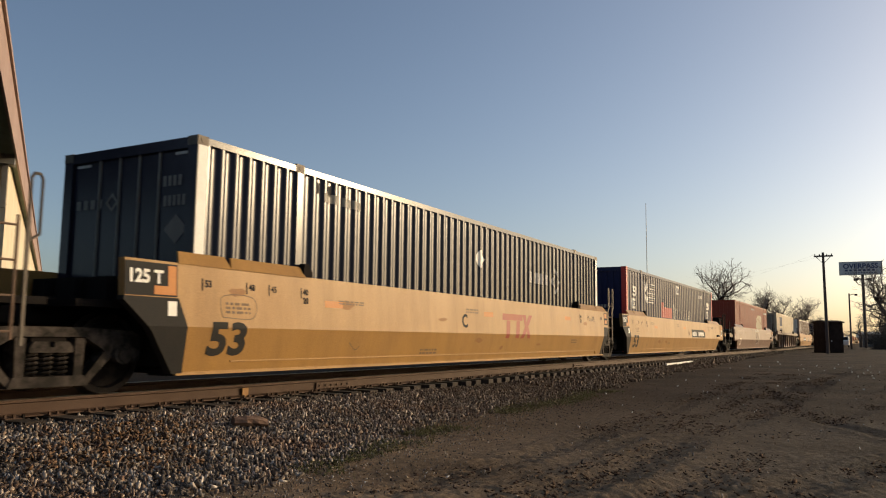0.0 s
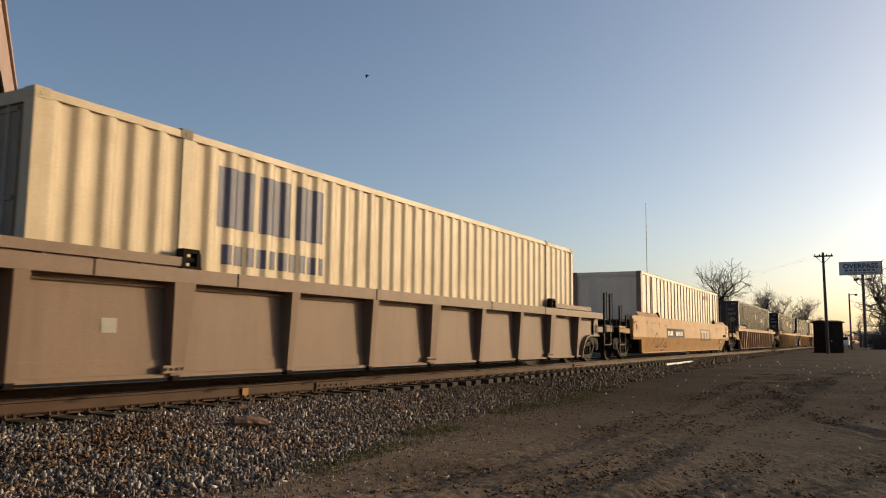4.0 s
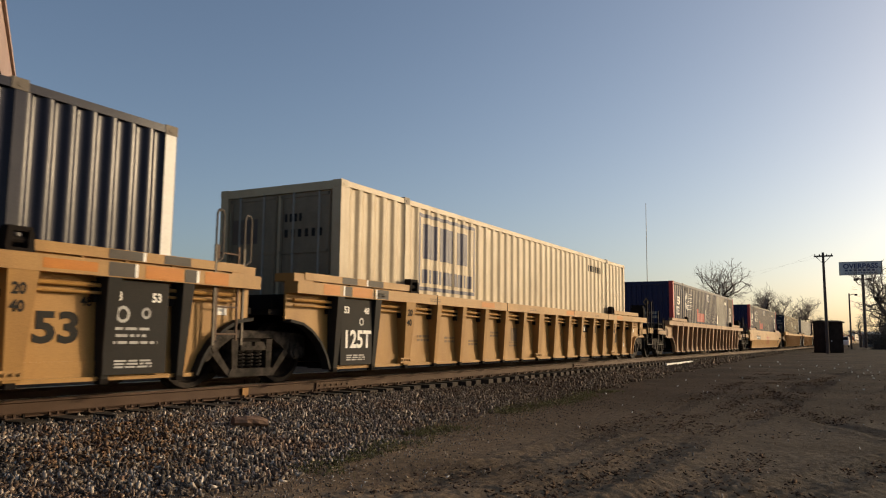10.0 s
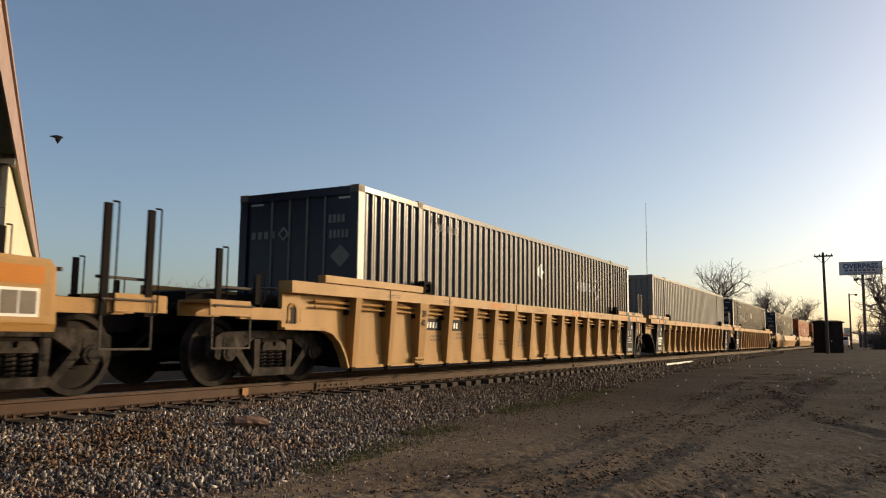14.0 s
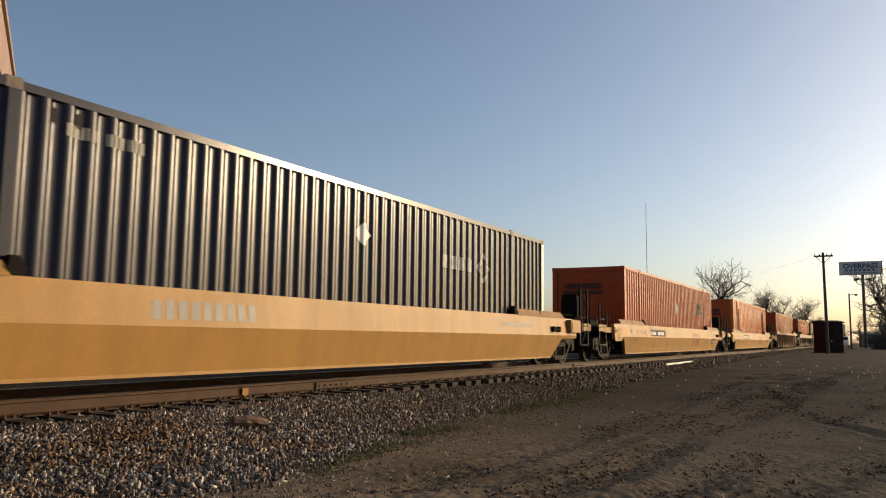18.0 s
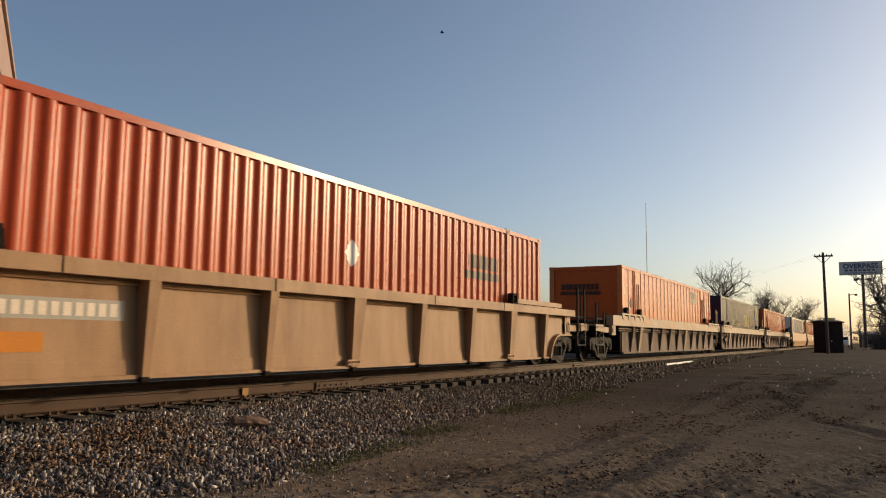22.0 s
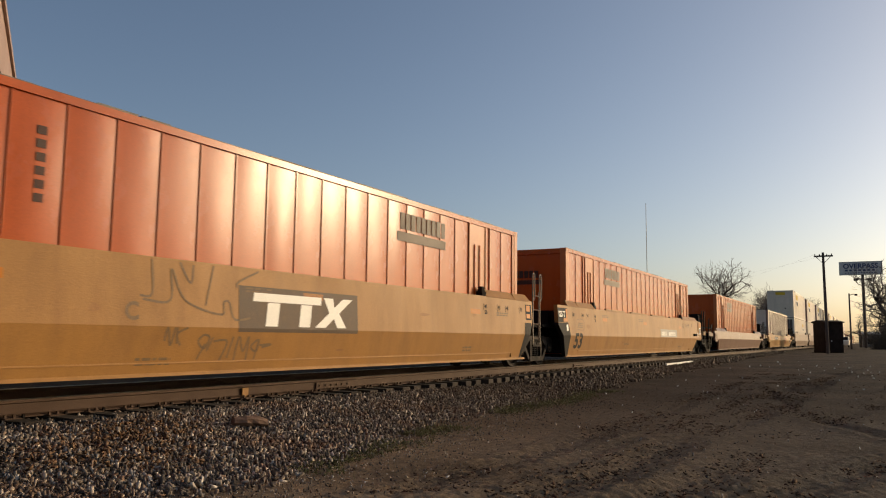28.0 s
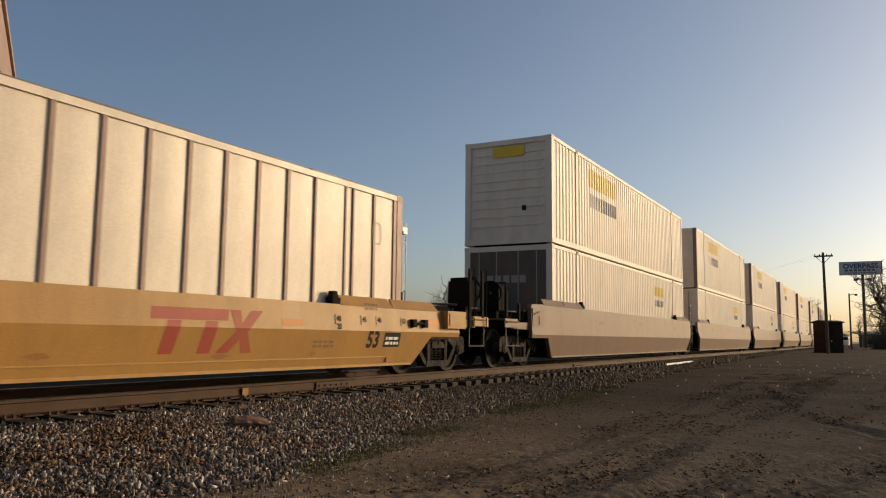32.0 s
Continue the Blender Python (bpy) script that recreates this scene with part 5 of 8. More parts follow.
def panels(c, skin):
    """Flat, slightly buckled sheets between thin posts; a plain double-barred panel at each lifting post."""
    L, W2, H = BOX_L, BOX_W / 2, BOX_H
    plain = skin is ORANGE_SHEET
    trim = ORANGE_TRIM if plain else POST_STEEL
    cells = [(a, b) for a, b in zip(PANEL_LINES, PANEL_LINES[1:])]
    for k, (a, b) in enumerate(cells):
        lifting = b - a > 0.7
        if lifting:
            side = 1 if a < L / 2 else -1
            narrow = (1.48, 1.69) if side > 0 else (L - 1.69, L - 1.48)
            a, b = (1.69, 2.47) if side > 0 else (L - 2.47, L - 1.69)
            shared("narrow_sheet", lambda bm: slab(bm, [(0, 0.12), (0.21, 0.12), (0.21, H - 0.08), (0, H - 0.08)], -0.004, 0.02), skin, "side_panel", c, at=(narrow[0], -W2 + 0.035, 0))
            shared("lift_sheet", lambda bm: slab(bm, [(0, 0.12), (0.78, 0.12), (0.78, H - 0.08), (0, H - 0.08)], -0.012, 0.02), trim if plain else skin, "lifting_panel", c, bevel=0.004, at=(a, -W2 + 0.035, 0))
            for x in (a + 0.25, a + 0.48) if plain else ():
                shared("lift_bar", lambda bm: slab(bm, [(-0.022, 0.14), (0.022, 0.14), (0.022, 2.38), (-0.022, 2.38)], -0.028, 0.0), skin, "lifting_bar", c, bevel=0.005, at=(x, -W2 + 0.025, 0))
            for x in (narrow[0] if side > 0 else narrow[1],):
                shared(("edge_post", plain), lambda bm: slab(bm, [(-0.02, 0.12), (0.02, 0.12), (0.02, H - 0.085), (-0.02, H - 0.085)], -0.03, 0.0), trim, "panel_post", c, bevel=0.006, at=(x, -W2 + 0.032, 0))
            for x in (a, b):
                shared(("edge_post", plain), lambda bm: 0, trim, "panel_post", c, at=(x, -W2 + 0.032, 0))
            continue
        step = b - a
        def sheet_k(bm):
            g = 8
            rr = random.Random(k * 7 % 11)
            ax, az, ph, tw = rr.uniform(0.4, 1.2), rr.uniform(0.4, 1.3), rr.uniform(-1, 1), rr.uniform(-0.5, 0.5)
            vs = [[bm.verts.new((step * i / g, -0.014 * math.sin(math.pi * i / g) * (0.35 + 0.65 * math.sin(math.pi * j / g * az + ph + tw * i / g) ** 2) * ax, 0.12 + (H - 0.2) * j / g)) for j in range(g + 1)] for i in range(g + 1)]
            for i in range(g):
                for j in range(g):
                    bm.faces.new((vs[i][j], vs[i + 1][j], vs[i + 1][j + 1], vs[i][j + 1]))
        shared(("sheet", k * 7 % 11, round(step, 2)), sheet_k, skin, "side_panel", c, smooth=True, at=(a, -W2 + 0.035, 0))
        if k and a not in (2.47, 14.67):
            w = 0.011 if plain else 0.030
            def post(bm):
                slab(bm, [(-w, 0.12), (w, 0.12), (w, H - 0.085), (-w, H - 0.085)], -0.012 if plain else -0.026, 0.0)
            shared(("hat", plain), post, skin if plain else POST_STEEL, "panel_post", c, bevel=0.006, at=(a, -W2 + 0.030, 0))
    for x in (0.16, L - 0.26):
        shared("corner_flange", lambda bm: slab(bm, [(0, 0.12), (0.10, 0.12), (0.10, H - 0.085), (0, H - 0.085)], -0.02, 0.02), trim, "corner_flange", c, bevel=0.005, at=(x, -W2 + 0.030, 0))
    def cap(bm):
        r = random.Random(5)
        x = 0.1
        while x < L - 0.3:
            d = r.uniform(0.3, 1.1)
            box(bm, x, min(L - 0.1, x + d), -W2 + 0.004, -W2 + 0.10, H - 0.002, H + r.uniform(0.008, 0.026))
            x += d + (0.0 if r.random() < 0.7 else 0.05)
    shared("roof_cap", cap, WORN_STEEL, "roof_edge", c, "dark dented roof edge")


def placard(c, x, z):
    """A weathered diamond placard of four small diamonds."""
    on_panel("warning_diamond", diamond(0.22, 0.22), OLD_PLACARD, c, x, z, "weathered four-part diamond placard")
    for dx, dz in ((0, 0.10), (0, -0.10), (0.10, 0), (-0.10, 0)):
        mark("placard_cell", diamond(0.085, 0.085, 0.72), FADED_DARK, c, x + dx, z + dz, lambda z: SIDE + 0.018, lift=0.009)


# ---- paint marks on the wagons and containers ----
def logo_bar(w, h):
    """A wagon owner's mark as plain shapes: a long bar over two leaning strokes, and two crossed strokes."""
    t = h * 0.26
    k = 0.18
    q = lambda x0, x1, z0, z1: [(x0 + k * z0, z0), (x1 + k * z0, z0), (x1 + k * z1, z1), (x0 + k * z1, z1)]
    return shapes([q(0, w * 0.64, h - t, h), q(w * 0.13, w * 0.24, 0, h - t - 0.01), q(w * 0.44, w * 0.55, 0, h - t - 0.01),
                   [(w * 0.60, 0), (w * 0.71, 0), (w * 1.02, h), (w * 0.91, h)], [(w * 0.70, h), (w * 0.80, h), (w * 0.815, h * 0.62), (w * 0.76, h * 0.45)], [(w * 0.80, h * 0.36), (w * 0.86, h * 0.54), (w * 0.94, 0), (w * 0.84, 0)]])


def rect(w, h):
    return shapes([[(0, 0), (w, 0), (w, h), (0, h)]])


def diamond(w, h, inner=0.0):
    o = [(0, -h), (w, 0), (0, h), (-w, 0)]
    if not inner:
        return shapes([o])
    i = [(a * inner, b * inner) for a, b in o]
    return shapes([[o[k], o[(k + 1) % 4], i[(k + 1) % 4], i[k]] for k in range(4)])


def squiggle(pts, w):
    """A hand-painted stroke through some turning points."""
    out = []
    fine = []
    for k in range(len(pts) - 1):
        p0, p1, p2, p3 = pts[max(0, k - 1)], pts[k], pts[k + 1], pts[min(len(pts) - 1, k + 2)]
        for i in range(6):
            t = i / 6
            fine.append(tuple(0.5 * (2 * p1[j] + (p2[j] - p0[j]) * t + (2 * p0[j] - 5 * p1[j] + 4 * p2[j] - p3[j]) * t * t + (3 * p1[j] - p0[j] - 3 * p2[j] + p3[j]) * t ** 3) for j in (0, 1)))
    fine.append(pts[-1])
    for (x0, z0), (x1, z1) in zip(fine, fine[1:]):
        d = math.hypot(x1 - x0, z1 - z0) or 1
        nx, nz = -(z1 - z0) / d * w / 2, (x1 - x0) / d * w / 2
        out.append([(x0 - nx, z0 - nz), (x1 - nx, z1 - nz), (x1 + nx, z1 + nz), (x0 + nx, z0 + nz)])
    return shapes(out)


def number_plate(car, x, z, w, h, yf, back=BLACK_PAINT, fore=WHITE_PAINT):
    mark("number_board", rect(w, h), back, car, x, z, yf, "black painted number board")
    mark("characters", bars(4, w * 0.30, h * 0.5, 0.45, lean=0.12), fore, car, x + w * 0.05, z + h * 0.2, yf, lift=0.007)
    mark("characters", bars(6, w * 0.42, h * 0.5, 0.45, lean=0.12), fore, car, x + w * 0.48, z + h * 0.2, yf, lift=0.007)


def length_marks(car, top, yf, m=BLACK_PAINT, flip=False):
    for text, x, z in (("53", 0.05, top - 0.26), ("48", 0.82, top - 0.26), ("45", 1.25, top - 0.26), ("40", 1.93, top - 0.26), ("20", 1.93, top - 0.38)):
        xx = BOX_L - x - 0.2 if flip else x
        mark("length_mark", letters(text, 0.085), m, car, xx, z, yf)
        if text != "20":
            mark("tick", rect(0.02, 0.15), m, car, xx - 0.05, z - 0.05, yf)


def small_print(car, yf, top, m, seed):
    r = random.Random(seed)
    for k in range(5):
        x = (2.6, 5.2, 7.0, 13.3, 14.6)[k] + r.uniform(-0.2, 0.2)
        mark("small_print", text_blocks(5, r.uniform(0.35, 0.7), r.uniform(0.07, 0.14), 2, seed + k), FADED_PRINT, car, x, r.uniform(0.30, 0.58) if k % 2 else r.uniform(1.16, top - 0.22), yf)
    for k in range(3):
        mark("reflector", rect(0.45, 0.10), AMBER if m is BLACK_PAINT else FADED_PRINT, car, 2.9 + 5.0 * k + r.uniform(-0.5, 0.5), r.uniform(top - 0.42, top - 0.34), yf, "worn reflective strip")


def end_sign(car, top, yf):
    """Black painted corner of an articulated end with its plate."""
    bm = bmesh.new()
    plate(bm, [(-0.315, 0.225), (-0.16, 0.225), (-0.22, 0.78), (-0.36, 1.11), (-1.13, 1.11), (-1.13, 1.065), (-0.735, 0.725)], lambda z: yf(z) - 0.006, 0.112, (0.78,))
    part("end_patch", bm, BLACK_PAINT, car, "black painted corner")
    mark("end_sign", rect(0.74, 0.38), BLACK_PAINT, car, -1.12, 1.12, yf, "black capacity plate")
    mark("capacity_text", letters("125 T", 0.15, 0.01), WHITE_PAINT, car, -1.09, 1.27, yf, "white capacity lettering", lift=0.008)
    mark("orange_patch", shapes([[(0.40, 0.0), (0.72, 0.0), (0.72, 0.34), (0.60, 0.34), (0.60, 0.10), (0.40, 0.10)]]), AMBER, car, -1.12, 1.14, yf, "orange block", lift=0.008)
    mark("placard", rect(0.13, 0.17), WHITE_PAINT, car, -0.52, 0.90, yf, lift=0.008)


def end_patch_rear(car, yf, top):
    """Black painted corner at the trailing articulated end."""
    L = BOX_L
    mark("end_patch", shapes([[(L - 0.02, 0.25), (L + 0.18, 0.56), (L + 0.40, 0.96), (L + 0.40, 1.05), (L + 0.02, 1.05), (L - 0.12, 0.25)]]), BLACK_PAINT, car, 0, 0, yf, "black painted corner")
    mark("end_sign", rect(0.36, 0.36), BLACK_PAINT, car, L + 0.08, 1.12, yf, "black plate")
    mark("orange_patch", rect(0.22, 0.14), AMBER, car, L + 0.12, 1.32, yf, "orange block", lift=0.008)
    mark("orange_patch", rect(0.22, 0.10), AMBER, car, L + 0.12, 1.16, yf, "orange block", lift=0.008)


def dark_panel(car, x, big=True):
    """A raised black plate between two ribs, with the wagon's capacity."""
    yf = lambda z: -1.472
    shared("capacity_panel", lambda bm: box(bm, 0.0, 0.84, -1.47, -1.335, 0.25, 1.27), BLACK_PAINT, "capacity_panel", car, "black painted capacity panel", bevel=0.01, at=(x + 0.02, 0, 0))
    if big:
        mark("capacity_text", letters("125T", 0.27, 0.012), WHITE_PAINT, car, x + 0.07, 0.52, yf, wide=0.95)
    mark("length_mark", letters("53" if big else "48", 0.10), WHITE_PAINT, car, x + 0.08, 1.05, yf)
    mark("length_mark", letters("48" if big else "53", 0.10), WHITE_PAINT, car, x + 0.62, 1.05, yf)
    ring_pts = [(0.05 * math.cos(a), 0.05 * math.sin(a)) for a in (2 * math.pi * i / 14 for i in range(15))]
    mark("badge", squiggle(ring_pts, 0.03), LOGO_WHITE, car, x + 0.55, 0.92, yf)
    mark("small_print", text_blocks(4, 0.5, 0.10, 3, 5), LOGO_WHITE, car, x + 0.16, 0.32, yf)
    if not big:
        mark("badge", squiggle([(1.5 * a, 1.5 * b) for a, b in ring_pts], 0.035), LOGO_WHITE, car, x + 0.24, 0.90, yf)
        for j, w in enumerate((0.62, 0.40, 0.50)):
            mark("small_print", text_blocks(4, w, 0.05, 1, 21 + j), LOGO_WHITE, car, x + 0.10 + 0.06 * (j == 1), 0.58 + 0.075 * j, yf)


def box_y(z):
    return SIDE + 0.006


def on_box(name, bm, m, c, k, x, z, label="", lift=0.004):
    """Paint on a corrugated container side."""
    cr = next((q for q in k if q.x0 - 0.13 <= x <= q.x1 + 0.13), None)
    return mark(name, bm, m, c, x, z, box_y, label, corr=cr, lift=lift)


def on_panel(name, bm, m, c, x, z, label="", wide=1.0):
    return mark(name, bm, m, c, x, z, lambda z: SIDE + 0.018, label, wide=wide)


def black_marks(c, k, flip=False, sign=True):
    Z = BOX_Z
    on_box("warning_diamond", diamond(0.23, 0.21), WHITE_PAINT, c, k, 8.1, 2.38 - Z, "white diamond placard")
    x = 3.12 if flip else 10.80
    on_box("logo", bars(4, 1.45, 0.27, 0.36), LOGO_WHITE, c, k, x, 2.06 - Z, "white owner's mark")
    on_box("logo", diamond(0.32, 0.34, 0.7), LOGO_WHITE, c, k, x + 1.86, 2.19 - Z, "white diamond mark")
    on_box("characters", bars(4, 0.40, 0.14), GREY_PAINT, c, k, 2.6, 2.75 - Z)
    on_box("characters", bars(6, 0.55, 0.14), GREY_PAINT, c, k, 3.1, 2.75 - Z)
    for x in (0.45, 0.75) if flip else (2.42, 2.72):
        on_box("slot_mark", rect(0.09, 0.16), BLACK_PAINT, c, k, x, 2.86 - Z)
    mark_end("logo", bars(4, 0.58, 0.13, 0.34), GREY_BOX, c, 1.04, 2.10, 0.044, "faded owner's mark")
    mark_end("logo", diamond(0.13, 0.13, 0.6), GREY_BOX, c, 0.31, 2.17, 0.044)
    mark_end("characters", bars(4, 0.36, 0.14, 0.3), GREY_BOX, c, -0.66, 2.30, 0.044)
    mark_end("characters", bars(6, 0.50, 0.14, 0.3), GREY_BOX, c, -0.68, 2.04, 0.044)
    mark_end("warning_diamond", diamond(0.21, 0.19), GREY_BOX, c, -0.92, 1.74, 0.044, "faded diamond placard")


def blue_marks(c, k, number=True):
    Z = BOX_Z
    on_box("logo", diamond(0.28, 0.42, 0.45), WHITE_PAINT, c, k, 2.80, 2.42 - Z, "pale diamond mark")
    for i in range(9):
        on_box("logo", rect(0.95 - 0.03 * abs(i - 4), 0.032), GREY_PAINT if i % 2 else WHITE_PAINT, c, k, 3.02 + 0.02 * i, 2.08 - Z + 0.085 * i)
    on_box("owner_name", bars(5, 1.85, 0.42, 0.48, 0, 0.60), RED_PAINT, c, k, 5.2, 1.58 - Z, "red owner's lettering")
    on_box("owner_name", bars(10, 3.55, 0.44, 0.50, 0, 0.62), WHITE_PAINT, c, k, 7.28, 1.58 - Z, "white owner's lettering")
    on_box("height_plate", rect(0.44, 0.38), WHITE_PAINT, c, k, 7.82, 2.63 - Z, "white height plate")
    on_box("height_text", letters("110", 0.2, 0.01), BLUE_PAINT, c, k, 7.85, 2.72 - Z, lift=0.009)
    for x in (0.83, 14.82):
        on_box("size_text", letters("53", 0.34, 0.02), WHITE_PAINT, c, k, x, 2.24 - Z, "white size number")
        on_box("height_plate", rect(0.42, 0.36), WHITE_PAINT, c, k, x - 0.04, 1.78 - Z, "white height plate")
        on_box("height_text", letters("110", 0.2, 0.01), BLUE_PAINT, c, k, x - 0.02, 1.86 - Z, lift=0.009)
    on_box("characters", bars(7, 0.80, 0.15, 0.35), WHITE_PAINT, c, k, 12.88, 2.70 - Z)
    for x in (2.38, 2.72, 13.2, 13.5):
        on_box("slot_mark", rect(0.07, 0.16), BLACK_PAINT, c, k, x, 2.88 - Z)
    mark_end("logo", diamond(0.15, 0.19, 0.6), FADED_PRINT, c, -0.15, 2.02, 0.02)
    mark_end("characters", bars(6, 0.6, 0.11), GREY_PAINT, c, -0.1, 1.5, 0.02)
    mark_end("characters", bars(3, 0.28, 0.11), GREY_PAINT, c, -0.4, 1.33, 0.02)


def orange_name(c, x, z, w, paint_on):
    paint_on("owner_name", bars(9, w, 0.30, 0.22), GREEN_PAINT, c, x, z, "dark owner's lettering")
    paint_on("owner_name", rect(w * 1.05, 0.17), GREEN_PAINT, c, x - 0.1, z - 0.22)


def wordmark_end(c, m, z=1.9):
    mark_end("owner_name", bars(9, 1.35, 0.2, 0.2), m, c, 0.85, z, 0.022)
    mark_end("owner_name", rect(1.45, 0.12), m, c, 0.9, z - 0.18, 0.022)


# ---- the train, from its head to its tail ----
MOVERS, CAR_AT, SMOOTH_PAINT = [], {}, {}


def place(off, kind, color, left, right, top, label, brake=0):
    car = well_car(kind, color, left, right, top, label, brake)
    MOVERS.append((car, off, 0.0))
    CAR_AT[car] = off
    SMOOTH_PAINT[car] = color
    return car, (smooth_y(top) if kind == "smooth" else (lambda z: -1.333))


def load(off, made, z=BOX_Z):
    MOVERS.append((made[0], off, z))
    return made


def black_box():
    return container("black corrugated steel container with pale corner posts", BLACK_BOX, BLACK_BOX, period=0.275, front="seams", casting_m=WORN_STEEL, post_face=WHITE_PAINT)


def blue_box(patches=()):
    return container("blue corrugated steel container with red corner posts", BLUE_BOX, RED_PAINT, period=0.36, depth=0.04, patches=patches, rail=BLUE_BOX)


def cream_box():
    return container("cream corrugated steel container with locked doors", CREAM_BOX, CREAM_BOX, period=0.36, depth=0.04, front="doors")


def orange_ribbed():
    return container("orange corrugated steel container with a dark name", ORANGE_BOX, ORANGE_BOX, period=0.29, front="bands")


def orange_panel():
    return container("orange container of buckled sheet panels and posts", ORANGE_SHEET, ORANGE_TRIM, wall="panel", mid_posts=False, front="plain")


def white_panel():
    return container("white container of sheet panels between steel posts", WHITE_BOX, POST_STEEL, wall="panel", front="plain", rail=WHITE_BOX, mid_posts=False)


SMOOTH_LABEL = {"yellow": "yellow smooth-sided steel well wagon", "brown": "dusty brown smooth-sided steel well wagon", "orange": "dirty orange-tan smooth-sided steel well wagon", "pale": "dusty grey-brown smooth-sided steel well wagon"}
RIB_LABEL = {"yellow": "yellow well wagon with upright steel ribs", "tan": "dusty tan well wagon with upright steel ribs", "pale": "dusty brown well wagon with wide-spaced steel ribs"}


def dress_smooth(car, yf, top, seed, m=BLACK_PAINT, big=True, left_art=False, rear_art=False):
    length_marks(car, top, yf, m)
    length_marks(car, top, yf, m, True)
    small_print(car, yf, top, m, seed)
    if big:
        mark("size_text", letters("53", 0.40, 0.02), m, car, 0.14, 0.45, yf, "large stencilled number", wide=1.25)
    else:
        mark("size_text", letters("53", 0.26, 0.01), m, car, 14.86, 0.52, yf, "stencilled number")
        mark("end_plate", rect(0.5, 0.24), BLACK_PAINT, car, 15.36, 0.52, yf)
        mark("small_print", text_blocks(4, 0.4, 0.16, 2, seed), WHITE_PAINT, car, 15.41, 0.56, yf, lift=0.008)
    r = random.Random(seed + 70)
    tone = CAR_SCUFF if m is BLACK_PAINT else FADED_SILVER
    for k in range(7):
        x, z = 0.8 + 2.1 * k + r.uniform(-0.5, 0.9), r.choice((r.uniform(0.34, 0.6), r.uniform(0.9, top - 0.35)))
        w, h = r.uniform(0.15, 0.5), r.uniform(0.05, 0.16)
        pts = [(w * (0.5 + 0.5 * math.cos(a) * r.uniform(0.6, 1.1)), h * (0.5 + 0.5 * math.sin(a) * r.uniform(0.6, 1.1))) for a in (2 * math.pi * i / 11 for i in range(11))]
        mark("scuff", shapes([pts]), tone, car, x, z, yf, "scuffed paint", lift=0.003)
    mark("notice_frame", squiggle([(0, 0), (0.55, 0), (0.55, 0.26), (0, 0.26), (0, 0)], 0.012), FADED_PRINT, car, 0.35, top - 0.62, yf)
    mark("small_print", text_blocks(3, 0.45, 0.16, 3, seed + 5), FADED_PRINT, car, 0.40, top - 0.57, yf)
    mark("hand_line", squiggle([(0, 0.12), (0.10, 0.05), (0.22, 0.0), (0.30, 0.06)], 0.014), FADED_PRINT, car, 1.55 + r.uniform(0, 2), 0.48, yf)
    shared(("bead", top), lambda bm: [box(bm, 0.6, BOX_L - 0.6, -0.012, 0.02, -0.008, 0.008), box(bm, BOX_L - 0.62, BOX_L - 0.6, -0.012, 0.02, -0.09, 0.0)], SMOOTH_PAINT[car], "weld_bead", car, at=(0, yf(0.36), 0.36))
    if left_art:
        end_sign(car, top, yf)
    if rear_art:
        end_patch_rear(car, yf, top)


def dress_ribbed(car, seed, m=BLACK_PAINT):
    yf = lambda z: -1.333
    r = random.Random(seed)
    rib_y = lambda z: -1.445 - 0.088 * (z - 0.21)
    for text, x, z in (("45", 0.95, 1.0), ("45", 13.88, 0.98), ("48", 14.94, 0.98), ("53", 15.52, 0.98)):
        mark("length_mark", letters(text, 0.10, 0.006), m, car, x, z, yf)
    mark("size_text", letters("53", 0.31, 0.01), m, car, 14.42, 0.60, yf, "large stencilled number", wide=1.25)
    for text, z in (("20", 1.06), ("40", 0.89)):
        for x in (1.71, 14.06):
            mark("length_mark", letters(text, 0.11), m, car, x, z, rib_y)
    for k in range(5):
        mark("small_print", text_blocks(4, 0.5, 0.14, 2, seed + k), FADED_PRINT, car, 2.35 + 1.03 * k, r.uniform(0.5, 0.75), yf)
    mark("notice", rect(0.42, 0.3), FADED_PRINT, car, 6.55, 0.62, yf)
    frame_pts = lambda w, h: [(0, 0), (w, 0), (w, h), (0, h), (0, 0)]
    mark("notice_frame", squiggle(frame_pts(0.30, 0.30), 0.016), FADED_PRINT, car, 13.32, 0.72, yf)
    mark("small_print", text_blocks(3, 0.18, 0.10, 2, seed + 9), FADED_PRINT, car, 13.38, 0.82, yf)
    mark("notice_board", rect(0.40, 0.30), WHITE_PAINT, car, 15.44, 0.46, yf, "white framed notice board")
    mark("notice", rect(0.36, 0.18), WORN_STEEL, car, 15.46, 0.56, yf, lift=0.008)
    mark("notice", rect(0.22, 0.06), WORN_STEEL, car, 15.46, 0.48, yf, lift=0.008)
    mark("placard", rect(0.20, 0.12), WHITE_PAINT, car, 16.86, 0.94, yf)
    for x in (4.6, 9.7, 14.35):
        mark("reflector", rect(0.62, 0.10), AMBER, car, x, 1.325, lambda z: -1.545, "orange reflective strip")
    for x in (0.55, 2.45, 7.2, 12.1):
        mark("small_print", text_blocks(3, 0.4, 0.07, 2, seed + 3), FADED_PRINT, car, x, 1.34, lambda z: -1.545)


